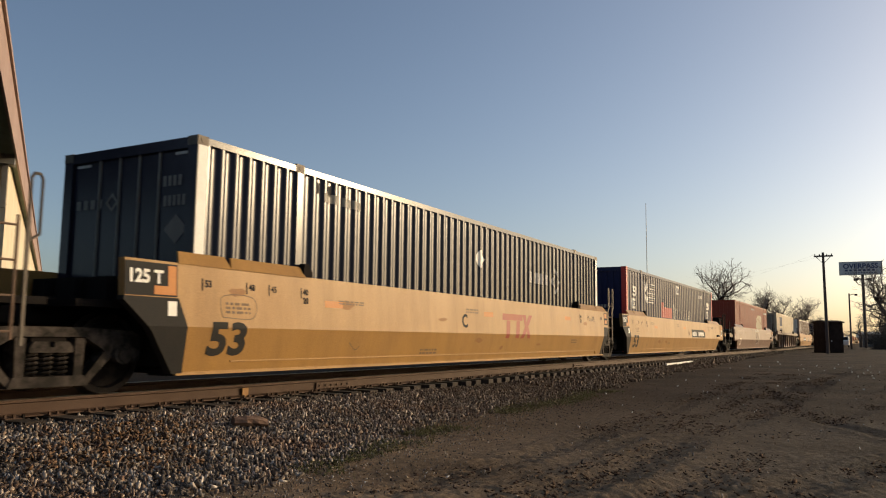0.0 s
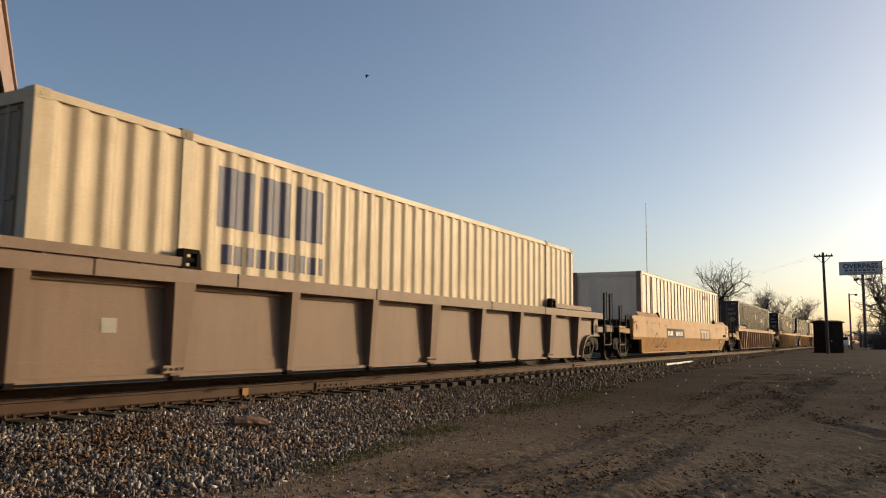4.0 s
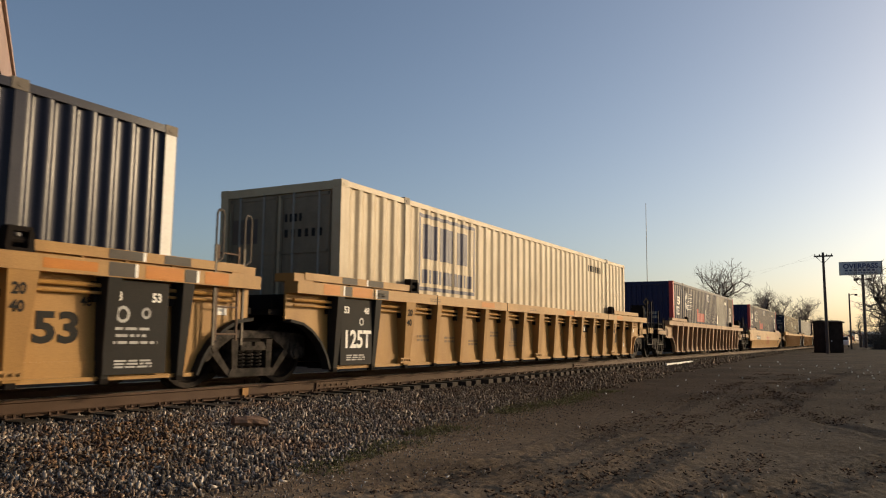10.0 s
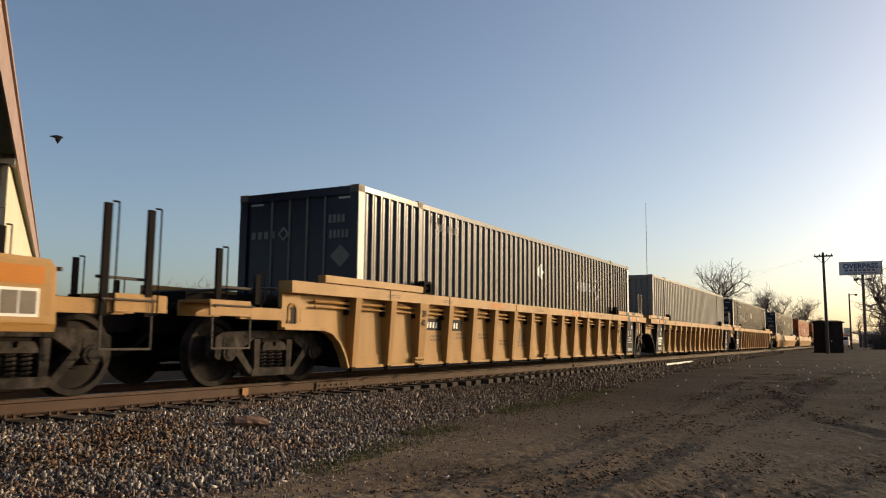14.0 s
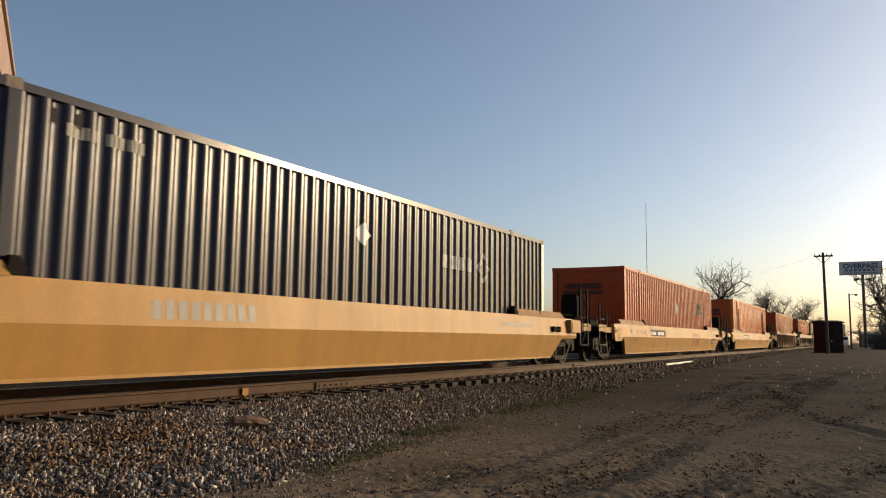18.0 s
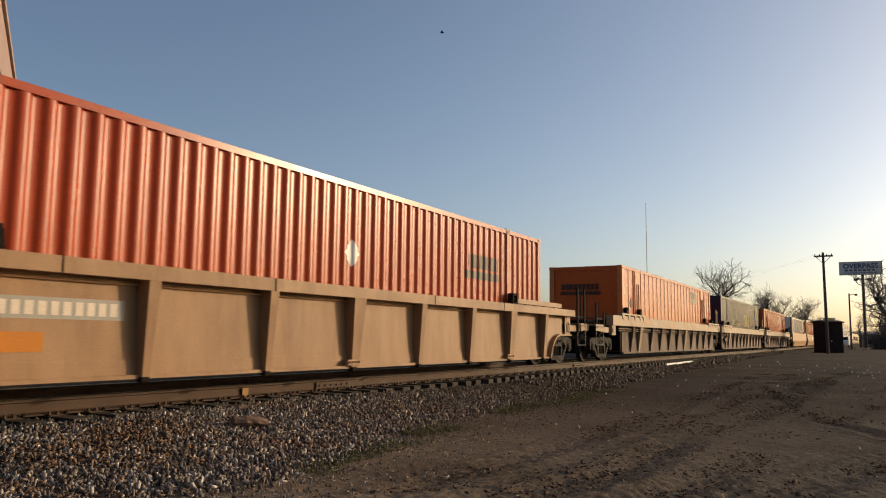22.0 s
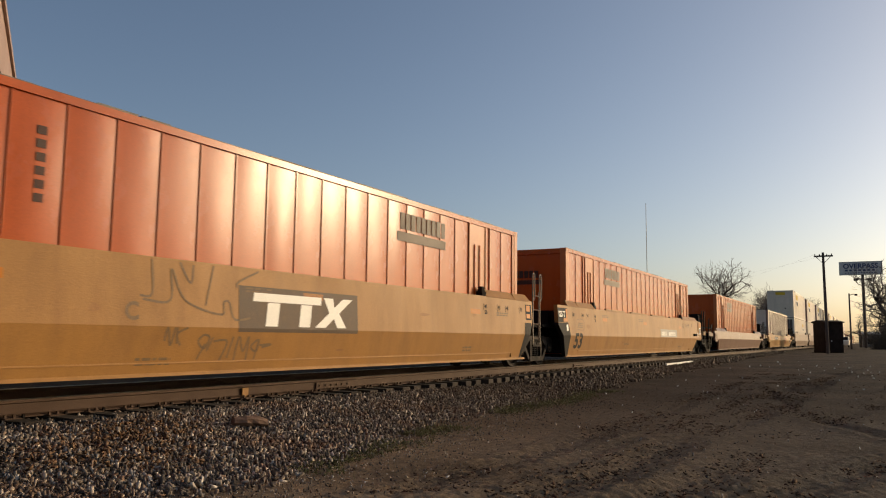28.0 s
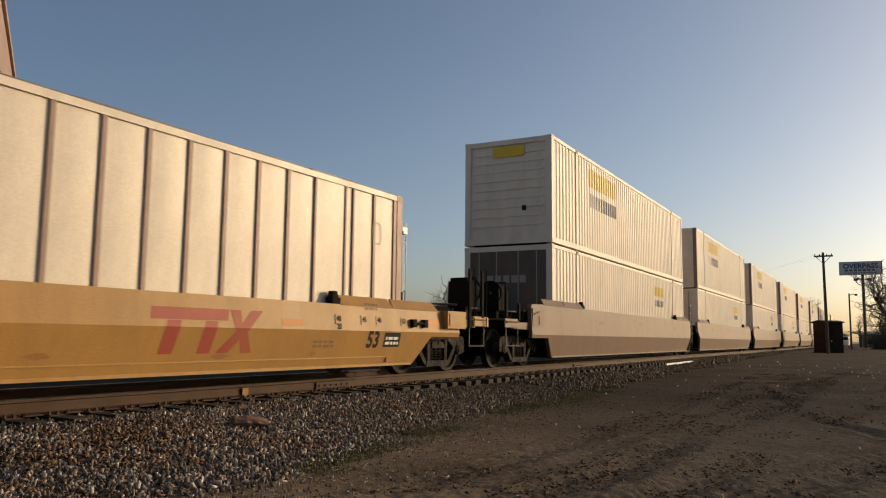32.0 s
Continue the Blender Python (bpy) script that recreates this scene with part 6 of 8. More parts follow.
def end_bands(car, lead):
    """Grey, white and orange bands painted round the top chord at an articulated end."""
    yc = lambda z: -1.545
    for x, w, m in ((15.10, 0.34, BAND_GREY), (15.44, 0.04, WHITE_PAINT), (15.58, 0.55, AMBER), (16.15, 0.18, BAND_GREY), (16.33, 0.04, WHITE_PAINT), (16.46, 0.40, AMBER)):
        mark("chord_band", rect(w, 0.15), m, car, BOX_L - x - w if lead else x, 1.30, yc, "painted band")
    for x, w, m in ((15.15, 0.45, BAND_GREY), (15.60, 0.04, WHITE_PAINT), (15.9, 0.4, BAND_GREY)):
        mark("guide_band", rect(w, 0.10), m, car, BOX_L - x - w if lead else x, 1.495, lambda z: -1.47, "painted band")


def build_train():
    Y, T, O, B, G, P = CAR_YELLOW, CAR_TAN, CAR_ORANGE, CAR_BROWN, CAR_GREY, CAR_PALE
    # three-unit yellow wagon
    car, yf = place(-290.90, "smooth", Y, "end", "art", 1.53, SMOOTH_LABEL["yellow"], 1)
    dress_smooth(car, yf, 1.53, 1, rear_art=True)
    c, k = load(-290.90, black_box())
    black_marks(c, k)
    car, yf = place(-271.42, "smooth", Y, "art", "art", 1.53, SMOOTH_LABEL["yellow"])
    dress_smooth(car, yf, 1.53, 2, left_art=True, rear_art=True)
    mark("unit_letter", letters("C", 0.26, 0.01), BLACK_PAINT, car, 6.85, 0.90, yf)
    mark("owner_mark", logo_bar(1.75, 0.54), BROWNRED_PAINT, car, 8.72, 0.69, yf, "worn red owner's mark")
    c, k = load(-271.42, black_box())
    black_marks(c, k)
    car, yf = place(-252.04, "smooth", Y, "art", "end", 1.53, SMOOTH_LABEL["yellow"], 2)
    dress_smooth(car, yf, 1.53, 3, left_art=True)
    mark("unit_letter", letters("B", 0.22, 0.01), BLACK_PAINT, car, 9.15, 0.91, yf)
    number_plate(car, 9.84, 0.82, 3.17, 0.35, yf)
    c, k = load(-252.04, blue_box())
    blue_marks(c, k)
    # brown wagon with painted scrawls
    car, yf = place(-228.01, "smooth", B, "end", "end", 1.53, SMOOTH_LABEL["brown"])
    dress_smooth(car, yf, 1.53, 4, PALE_PAINT)
    outline = [(7.55, 1.38), (7.53, 1.25), (7.62, 1.18), (7.59, 0.9), (7.6, 0.71), (7.67, 0.58), (7.78, 0.51), (7.92, 0.48), (8.1, 0.52), (8.32, 0.56), (8.52, 0.52), (8.76, 0.58), (8.96, 0.67), (9.11, 0.82), (9.21, 0.67), (9.42, 0.51), (9.6, 0.64), (9.69, 0.8), (9.63, 0.99), (9.48, 1.05), (9.18, 1.12), (9.29, 1.22), (9.58, 1.12), (9.59, 1.28), (9.37, 1.37), (9.15, 1.33), (9.13, 1.44), (8.99, 1.42), (8.93, 1.46), (8.48, 1.47), (8.51, 1.31), (8.35, 1.37), (8.16, 1.34), (7.93, 1.41), (7.55, 1.38)]
    mark("graffiti_fill", shapes([outline[:-1]]), FADED_SILVER, car, 0, 0, yf, "faded silver sprayed letters")
    mark("graffiti", squiggle(outline, 0.035), LOGO_WHITE, car, 0, 0, yf, "pale sprayed outline", lift=0.012)
    for pts in ([(7.92, 1.37), (7.91, 0.99), (7.84, 0.61)], [(8.24, 1.26), (8.12, 1.11), (8.12, 0.72), (7.93, 0.56)], [(8.62, 1.23), (8.53, 0.72), (8.32, 0.61)], [(8.92, 1.43), (8.94, 1.06), (8.84, 0.67)], [(8.56, 1.11), (8.89, 1.14)], [(9.1, 1.04), (9.13, 0.88), (9.37, 0.61)], [(7.79, 0.93), (7.96, 0.94)], [(7.6, 1.16), (7.64, 0.71), (7.78, 0.55)], [(5.75, 1.44), (5.94, 1.47), (6.02, 1.4), (6.03, 1.26), (5.91, 1.22), (5.82, 1.22)], [(5.97, 1.17), (6.02, 1.01), (5.99, 0.81), (5.82, 0.54)]):
        mark("graffiti", squiggle(pts, 0.045), BLACK_PAINT, car, 0, 0, yf, "dark sprayed stroke", lift=0.010)
    for pts in ([(5.75, 1.51), (5.96, 1.53), (6.07, 1.43), (6.1, 1.27), (6.01, 1.19), (6.09, 1.01), (6.06, 0.74), (5.94, 0.56), (5.83, 0.43)], [(6.12, 1.32), (6.22, 1.28), (6.22, 1.17), (6.11, 1.14)], [(6.13, 1.01), (6.23, 0.82), (6.22, 1.07), (6.35, 0.81), (6.33, 1.16)], [(6.63, 0.94), (6.65, 1.01), (6.83, 1.04), (6.91, 0.75), (7.03, 0.68)], [(7.0, 0.71), (7.14, 0.45), (7.18, 0.71), (7.27, 0.48), (7.37, 0.53), (7.24, 0.71), (7.03, 0.72)], [(7.42, 0.5), (7.44, 0.63), (7.56, 0.74)], [(9.82, 0.61), (9.89, 0.75), (10.03, 0.57), (10.09, 0.74), (10.23, 0.74)], [(9.73, 1.34), (9.89, 1.28), (10.04, 1.37)], [(9.77, 1.23), (9.89, 1.27), (10.02, 1.23)], [(6.55, 1.48), (6.54, 1.21)], [(6.47, 1.24), (6.5, 1.35)], [(7.01, 1.49), (7.05, 1.34), (7.13, 1.48), (7.2, 1.33), (7.28, 1.51), (7.39, 1.4), (7.52, 1.45)], [(6.94, 1.18), (7.04, 1.06), (7.16, 1.09), (7.25, 0.89)], [(6.74, 0.54), (6.93, 0.53), (7.0, 0.48)]):
        mark("graffiti", squiggle(pts, 0.026), FADED_SILVER, car, 0, 0, yf, "pale sprayed scrawl", lift=0.008)
    c, k = load(-228.01, container("red-brown corrugated steel container with a yellow patch", RED_BOX, RED_BOX, period=0.36, depth=0.04))
    on_box("painted_patch", shapes([[(0, 0.1), (0.6, 0), (2.3, 0.02), (3.2, 0.0), (3.25, 0.9), (2.4, 1.0), (1.1, 0.98), (0.2, 0.72)]]), CREAM_BOX, c, k, 9.62, 1.23 + 0.05, "faded cream patch")
    on_box("scrawl", squiggle([(0, 0.2), (0.5, 0.5), (1.2, 0.45), (2.0, 0.3), (2.8, 0.1)], 0.05), RED_BOX, c, k, 9.9, 1.5, lift=0.009)
    on_box("warning_text", letters("WARNING HIGH CUBE", 0.11, 0.0), LOGO_WHITE, c, k, 7.38, 2.55)
    on_box("characters", bars(6, 0.80, 0.15, 0.35), WHITE_PAINT, c, k, 15.0, 2.42)
    on_box("characters", bars(4, 0.40, 0.15, 0.2), WHITE_PAINT, c, k, 14.42, 2.42)
    # pale ribbed wagon
    car, yf = place(-204.63, "wide", P, "end", "end", 1.46, RIB_LABEL["pale"])
    mark("notice", rect(0.2, 0.16), GREY_PAINT, car, 0.9, 0.7, yf)
    c, k = load(-204.63, cream_box())
    on_box("owner_name", bars(3, 2.35, 0.80, 0.18), BLUE_PAINT, c, k, 2.6, 1.80, "dark blue owner's lettering")
    on_box("owner_name", bars(10, 2.2, 0.26, 0.3), BLUE_PAINT, c, k, 2.7, 1.32)
    mark_end("owner_name", bars(3, 0.72, 0.24), BLUE_PAINT, c, 0.98, 1.95, 0.022)
    # orange-tan wagon
    car, yf = place(-181.14, "smooth", O, "end", "end", 1.53, SMOOTH_LABEL["orange"])
    dress_smooth(car, yf, 1.53, 6, big=False)
    number_plate(car, 3.09, 0.79, 3.24, 0.36, yf)
    mark("logo_board", rect(2.68, 0.54), BOARD_BROWN, car, 9.86, 0.68, yf, "faded brown owner's board")
    mark("owner_mark", logo_bar(2.2, 0.40), FADED_TAN, car, 10.0, 0.75, yf, lift=0.008)
    mark("graffiti", squiggle([(0, 0.5), (0.5, 0.95), (0.9, 0.6), (0.6, 0.4), (1.3, 0.5), (1.6, 0.8), (1.5, 0.3), (2.0, 0.35), (2.1, 0.6), (1.8, 0.45), (2.4, 0.42)], 0.035), BLACK_PAINT, car, 0.9, 0, yf, "dark sprayed scrawl")
    c, k = load(-181.14, white_panel())
    on_panel("characters", bars(4, 0.44, 0.20, 0.5), BLACK_PAINT, c, 11.92, 2.42)
    on_panel("characters", bars(3, 0.34, 0.2, 0.5), BLACK_PAINT, c, 12.52, 2.42)
    on_panel("characters", bars(3, 0.34, 0.2, 0.5), BLACK_PAINT, c, 12.95, 2.42)
    # tan ribbed wagon
    car, yf = place(-157.68, "ribbed", T, "end", "end", 1.46, RIB_LABEL["tan"])
    mark("notice", rect(0.2, 0.16), GREY_PAINT, car, 1.3, 0.62, yf)
    c, k = load(-157.68, black_box())
    black_marks(c, k)
    # three-unit yellow ribbed wagon
    for off, l, rr, br, n in ((-134.22, "end", "art", 0, 7), (-114.73, "art", "art", 0, 8), (-95.22, "art", "end", 2, 9)):
        car, yf = place(off, "piped", Y, l, rr, 1.46, RIB_LABEL["yellow"], br)
        dress_ribbed(car, n)
        number_plate(car, *((2.10, 0.86, 1.5, 0.22) if n == 7 else (11.32, 0.88, 1.5, 0.22)), yf)
        if l == "art":
            dark_panel(car, -0.17)
            end_bands(car, True)
        if rr == "art":
            dark_panel(car, 15.13, False)
            end_bands(car, False)
        c, k = load(off, cream_box() if n == 9 else black_box())
        if n < 9:
            black_marks(c, k, n == 8)
        else:
            on_box("logo", shapes([[(0, 0), (2.4, 0), (2.4, 0.07), (0, 0.07)], [(0, 1.38), (2.4, 1.38), (2.4, 1.45), (0, 1.45)], [(0, 0.08), (0.07, 0.08), (0.07, 1.37), (0, 1.37)], [(2.33, 0.08), (2.4, 0.08), (2.4, 1.37), (2.33, 1.37)]]), BLUE_PAINT, c, k, 2.45, 1.28, "dark blue frame")
            on_box("owner_name", bars(3, 2.0, 0.66, 0.25), BLUE_PAINT, c, k, 2.66, 1.88, "dark blue owner's lettering")
            on_box("owner_name", bars(10, 2.05, 0.26, 0.3), BLUE_PAINT, c, k, 2.64, 1.42)
            on_box("characters", bars(10, 1.38, 0.18, 0.35), BLACK_PAINT, c, k, 12.29, 2.42)
            mark_end("characters", bars(6, 0.85, 0.13, 0.5), BLACK_PAINT, c, -0.14, 2.02, 0.022)
            mark_end("characters", bars(4, 0.40, 0.13, 0.45), BLACK_PAINT, c, -0.14, 2.28, 0.022)
            mark_end("owner_name", rect(0.55, 0.42), RUST_BOX, c, 1.0, 1.95, 0.022, "dark worn owner's block")
    # tan ribbed wagon with the patched blue container
    car, yf = place(-71.72, "ribbed", T, "end", "end", 1.46, RIB_LABEL["tan"], 2)
    mark("notice", rect(0.2, 0.16), GREY_PAINT, car, 1.2, 0.62, yf)
    c, k = load(-71.72, blue_box(((10.43, 13.20, GREY_BOX), (14.275, 15.985, RUST_BOX))))
    blue_marks(c, k)
    car, yf = place(-48.22, "smooth", Y, "end", "end", 1.44, SMOOTH_LABEL["yellow"])
    dress_smooth(car, yf, 1.44, 11, big=False)
    number_plate(car, 1.53, 0.80, 2.06, 0.28, yf)
    mark("owner_mark", logo_bar(1.9, 0.55), BROWNRED_PAINT, car, 7.1, 0.48, yf, "worn red owner's mark")
    c, k = load(-48.22, blue_box())
    blue_marks(c, k)
    for off, l, rr, br, n in ((-24.77, "end", "art", 0, 12), (-5.25, "art", "art", 0, 13), (14.25, "art", "end", 2, 14)):
        car, yf = place(off, "piped", Y, l, rr, 1.46, RIB_LABEL["yellow"], br)
        dress_ribbed(car, n)
        if n == 14:
            mark("characters", bars(6, 0.62, 0.13, 0.3), FADED_PRINT, car, 9.35, 0.86, yf)
            mark("characters", bars(10, 1.3, 0.07, 0.35), FADED_PRINT, car, 9.0, 1.35, lambda z: -1.546)
        number_plate(car, *((2.13, 0.82, 1.5, 0.22) if n == 12 else (11.27, 0.85, 1.5, 0.22)), yf)
        if l == "art":
            dark_panel(car, -0.17)
            end_bands(car, True)
        if rr == "art":
            dark_panel(car, 15.13, False)
            end_bands(car, False)
        if n == 13:
            c, k = load(off, container("plain grey corrugated steel container", GREY_BOX, GREY_BOX, period=0.30))
        else:
            c, k = load(off, black_box())
            black_marks(c, k, n == 14)
    # single low-sided wagons
    car, yf = place(37.70, "smooth", Y, "end", "end", 1.23, SMOOTH_LABEL["yellow"], 2)
    mark("characters", bars(9, 1.75, 0.22, 0.35), GREY_PAINT, car, 3.66, 0.86, yf)
    mark("owner_mark", bars(16, 1.7, 0.10, 0.3), GREY_PAINT, car, 13.2, 0.95, yf)
    mark("owner_mark", squiggle([(0.15 * math.cos(a), 0.12 * math.sin(a)) for a in (2 * math.pi * i / 14 for i in range(15))], 0.03), GREY_PAINT, car, 12.95, 1.0, yf)
    c, k = load(37.70, black_box())
    black_marks(c, k)
    for off, n in ((61.27, 16), (84.79, 17)):
        car, yf = place(off, "smooth", Y, "end", "end", 1.20, SMOOTH_LABEL["yellow"], 2)
        dress_smooth(car, yf, 1.20, n, big=False)
        number_plate(car, 2.65, 0.82, 2.36, 0.24, yf)
        mark("owner_mark", logo_bar(1.9, 0.54), BROWNRED_PAINT, car, 10.1 if n == 16 else 9.95, 0.45, yf, "worn red owner's mark")
        mark("reflector", rect(0.55, 0.26), AMBER, car, -0.98, 0.78, yf, "orange painted square")
        if n == 16:
            c, k = load(off, orange_ribbed())
            on_box("warning_diamond", diamond(0.23, 0.22), WHITE_PAINT, c, k, 8.04, 2.0 - BOX_Z, "white diamond placard")
            orange_name(c, 12.2, 2.12 - BOX_Z, 1.6, lambda nm, bm, m, cc, x, z, lb="": on_box(nm, bm, m, cc, k, x, z, lb))
            wordmark_end(c, FADED_DARK, 2.15)
        else:
            c, k = load(off, orange_panel())
            orange_name(c, 11.5, 2.6 - BOX_Z, 1.7, on_panel)
            placard(c, 1.5, 2.13 - BOX_Z)
            wordmark_end(c, FADED_DARK, 2.15)
    car, yf = place(108.23, "wide", T, "end", "end", 1.46, "dusty tan well wagon with wide-spaced steel ribs")
    mark("number_board", rect(1.5, 0.22), GREY_PAINT, car, 2.15, 0.83, yf, "faded number board")
    mark("characters", bars(10, 1.4, 0.14, 0.35), PALE_PAINT, car, 2.2, 0.87, yf, lift=0.008)
    mark("reflector", rect(0.5, 0.2), AMBER, car, 2.2, 0.5, yf)
    c, k = load(108.23, orange_ribbed())
    on_box("warning_diamond", diamond(0.23, 0.22), WHITE_PAINT, c, k, 8.03, 2.03 - BOX_Z, "white diamond placard")
    orange_name(c, 12.15, 2.15 - BOX_Z, 1.6, lambda nm, bm, m, cc, x, z, lb="": on_box(nm, bm, m, cc, k, x, z, lb))
    wordmark_end(c, FADED_DARK, 2.15)
    # three-unit wagon with deep top beams
    for off, l, rr, n in ((131.75, "end", "art", 19), (151.20, "art", "art", 20), (170.68, "art", "end", 21)):
        car, yf = place(off, "beam", G, l, rr, 1.46, "grey-tan well wagon with a deep top beam")
        for x in (2.4, 6.2, 10.5, 14.6):
            mark("reflector", rect(0.42, 0.12), AMBER, car, x + 0.2 * (n - 20), 1.22, lambda z: -1.53, "orange reflective strip")
        for x in (3.3, 7.5, 15.4):
            mark("small_print", text_blocks(4, 0.6, 0.12, 2, n), GREY_PAINT, car, x, 1.24, lambda z: -1.53)
        if n == 20:
            c, k = load(off, container("dark blue corrugated steel container with yellow lettering", NAVY_BOX, NAVY_BOX, period=0.33, depth=0.04))
            on_box("slogan", letters("How tomorrow moves", 0.34, 0.0), FADED_YELLOW, c, k, 4.2, 1.38, "yellow slogan lettering")
            on_box("owner_name", bars(3, 2.1, 0.78, 0.22), FADED_YELLOW, c, k, 9.15, 1.32, "yellow owner's lettering")
            for x in (8.25, 11.6):
                on_box("logo", rect(0.14, 0.95), FADED_YELLOW, c, k, x, 1.25)
            on_box("characters", bars(6, 0.75, 0.16, 0.35), FADED_YELLOW, c, k, 12.92, 2.30)
            on_box("characters", bars(4, 0.40, 0.18, 0.2), WHITE_PAINT, c, k, 12.3, 2.32)
            mark_end("owner_name", bars(3, 0.95, 0.3, 0.2), FADED_YELLOW, c, 0.75, 1.95, 0.015)
        else:
            c, k = load(off, orange_panel())
            placard(c, 1.21, 1.94 - BOX_Z)
            orange_name(c, 11.1, 2.62 - BOX_Z, 1.6, on_panel)
            wordmark_end(c, FADED_DARK, 2.1)
    # three-unit orange-tan wagon
    for off, l, rr, br, n in ((194.24, "end", "art", 1, 22), (213.66, "art", "art", 0, 23), (233.17, "art", "end", 2, 24)):
        car, yf = place(off, "smooth", O, l, rr, 1.57, SMOOTH_LABEL["orange"], br)
        dress_smooth(car, yf, 1.57, n, left_art=l == "art", rear_art=rr == "art")
        if n == 23:
            mark("logo_board", rect(2.64, 0.60), BOARD_BROWN, car, 6.75, 0.73, yf, "faded brown owner's board")
            mark("owner_mark", logo_bar(2.25, 0.44), WHITE_PAINT, car, 6.95, 0.81, yf, lift=0.008)
            for pts in ([(5.36, 1.54), (5.37, 1.15), (5.2, 1.12)], [(5.24, 1.08), (5.63, 1.08), (5.65, 1.45), (5.86, 1.09), (6.44, 0.94), (6.48, 1.09), (6.58, 1.1), (6.67, 0.89), (6.96, 0.91)], [(5.77, 1.54), (5.94, 1.3), (5.98, 1.52)], [(6.31, 1.54), (6.18, 1.04)], [(7.12, 1.53), (6.75, 1.37), (6.72, 1.29)], [(5.59, 0.61), (5.61, 0.77), (5.69, 0.56), (5.72, 0.77)], [(5.75, 0.77), (5.78, 0.58)], [(5.91, 0.77), (5.76, 0.69), (5.84, 0.56)], [(6.18, 0.69), (6.11, 0.61), (6.23, 0.52), (6.28, 0.66), (6.18, 0.69)], [(6.23, 0.58), (6.14, 0.39)], [(6.34, 0.66), (6.27, 0.49)], [(6.36, 0.61), (6.59, 0.61), (6.52, 0.37)], [(6.69, 0.67), (6.64, 0.4)], [(6.77, 0.37), (6.79, 0.67), (6.91, 0.48), (6.97, 0.67), (6.99, 0.36)], [(7.15, 0.64), (7.04, 0.54), (7.16, 0.48), (7.17, 0.64), (7.14, 0.37)], [(7.2, 0.56), (7.43, 0.57), (7.25, 0.53)]):
                mark("graffiti", squiggle(pts, 0.028), FADED_PRINT, car, 0, 0, yf, "thin sprayed scrawl")
            mark("unit_letter", letters("C", 0.2), FADED_PRINT, car, 5.0, 0.85, yf)
        if n == 24:
            number_plate(car, 9.95, 0.80, 2.85, 0.30, yf, GREY_PAINT)
            for k2 in range(4):
                bm = bmesh.new()
                box(bm, 0, 2.1, -1.47, -1.40, 1.56, 1.61)
                part("edge_guard", bm, O, car, at=(3.1 + 2.85 * k2, 0, 0))
        c, k = load(off, white_panel() if n == 22 else orange_panel())
        if n == 23:
            orange_name(c, 10.95, 2.62 - BOX_Z, 1.7, on_panel)
            for j in range(6):
                on_panel("characters", rect(0.11, 0.09), FADED_DARK, c, 4.0, 1.72 + 0.14 * j)
            placard(c, 1.21, 2.0 - BOX_Z)
        elif n == 24:
            orange_name(c, 3.65, 2.62 - BOX_Z, 1.6, on_panel)
            placard(c, 14.85, 1.98 - BOX_Z)
        wordmark_end(c, FADED_RED if n == 22 else FADED_DARK, 2.1)
    car, yf = place(256.78, "smooth", B, "end", "end", 1.20, SMOOTH_LABEL["brown"], 2)
    length_marks(car, 1.20, yf, PALE_PAINT, True)
    small_print(car, yf, 1.20, PALE_PAINT, 25)
    mark("badge", squiggle([(0.17 * math.cos(a), 0.15 * math.sin(a)) for a in (2 * math.pi * i / 16 for i in range(17))], 0.02), PALE_PAINT, car, 6.55, 1.02, yf)
    c, k = load(256.78, orange_panel())
    orange_name(c, 3.6, 2.6 - BOX_Z, 1.6, on_panel)
    placard(c, 14.88, 1.98 - BOX_Z)
    wordmark_end(c, FADED_DARK, 1.6)
    car, yf = place(280.26, "smooth", Y, "end", "end", 1.18, SMOOTH_LABEL["yellow"], 2)
    dress_smooth(car, yf, 1.18, 26, big=False)
    number_plate(car, 2.60, 0.82, 2.38, 0.24, yf)
    mark("owner_mark", logo_bar(1.9, 0.55), BROWNRED_PAINT, car, 10.45, 0.46, yf, "worn red owner's mark")
    mark("reflector", rect(0.55, 0.26), AMBER, car, -0.98, 0.78, yf, "orange painted square")
    c, k = load(280.26, white_panel())
    on_panel("small_name", bars(3, 0.42, 0.16, 0.25), BLACK_PAINT, c, 1.32, 2.42)
    on_panel("small_print", text_blocks(4, 0.4, 0.14, 2, 8), BLACK_PAINT, c, 1.32, 2.22)
    for j in range(4):
        on_panel("characters", rect(0.10, 0.12), BLACK_PAINT, c, 2.98, 2.46 - 0.17 * j)
    for j in range(6):
        on_panel("characters", rect(0.10, 0.12), BLACK_PAINT, c, 3.32, 2.46 - 0.17 * j)
    on_panel("notice", rect(0.36, 0.2), GREY_PAINT, c, 7.55, 2.45)
    on_panel("notice_frame", squiggle([(0, 0), (0.22, 0), (0.22, 0.3), (0, 0.3), (0, 0)], 0.02), GREY_PAINT, c, 15.25, 2.0)
    mark_end("owner_name", rect(0.95, 0.14), FADED_RED, c, 0.55, 2.15, 0.04)
    mark_end("owner_name", rect(1.0, 0.12), FADED_RED, c, 0.58, 2.0, 0.04)
    mark_end("characters", bars(2, 0.6, 0.7, 0.75), BLACK_PAINT, c, -0.2, 0.9, 0.04)
    # stacked white containers
    off = 303.90
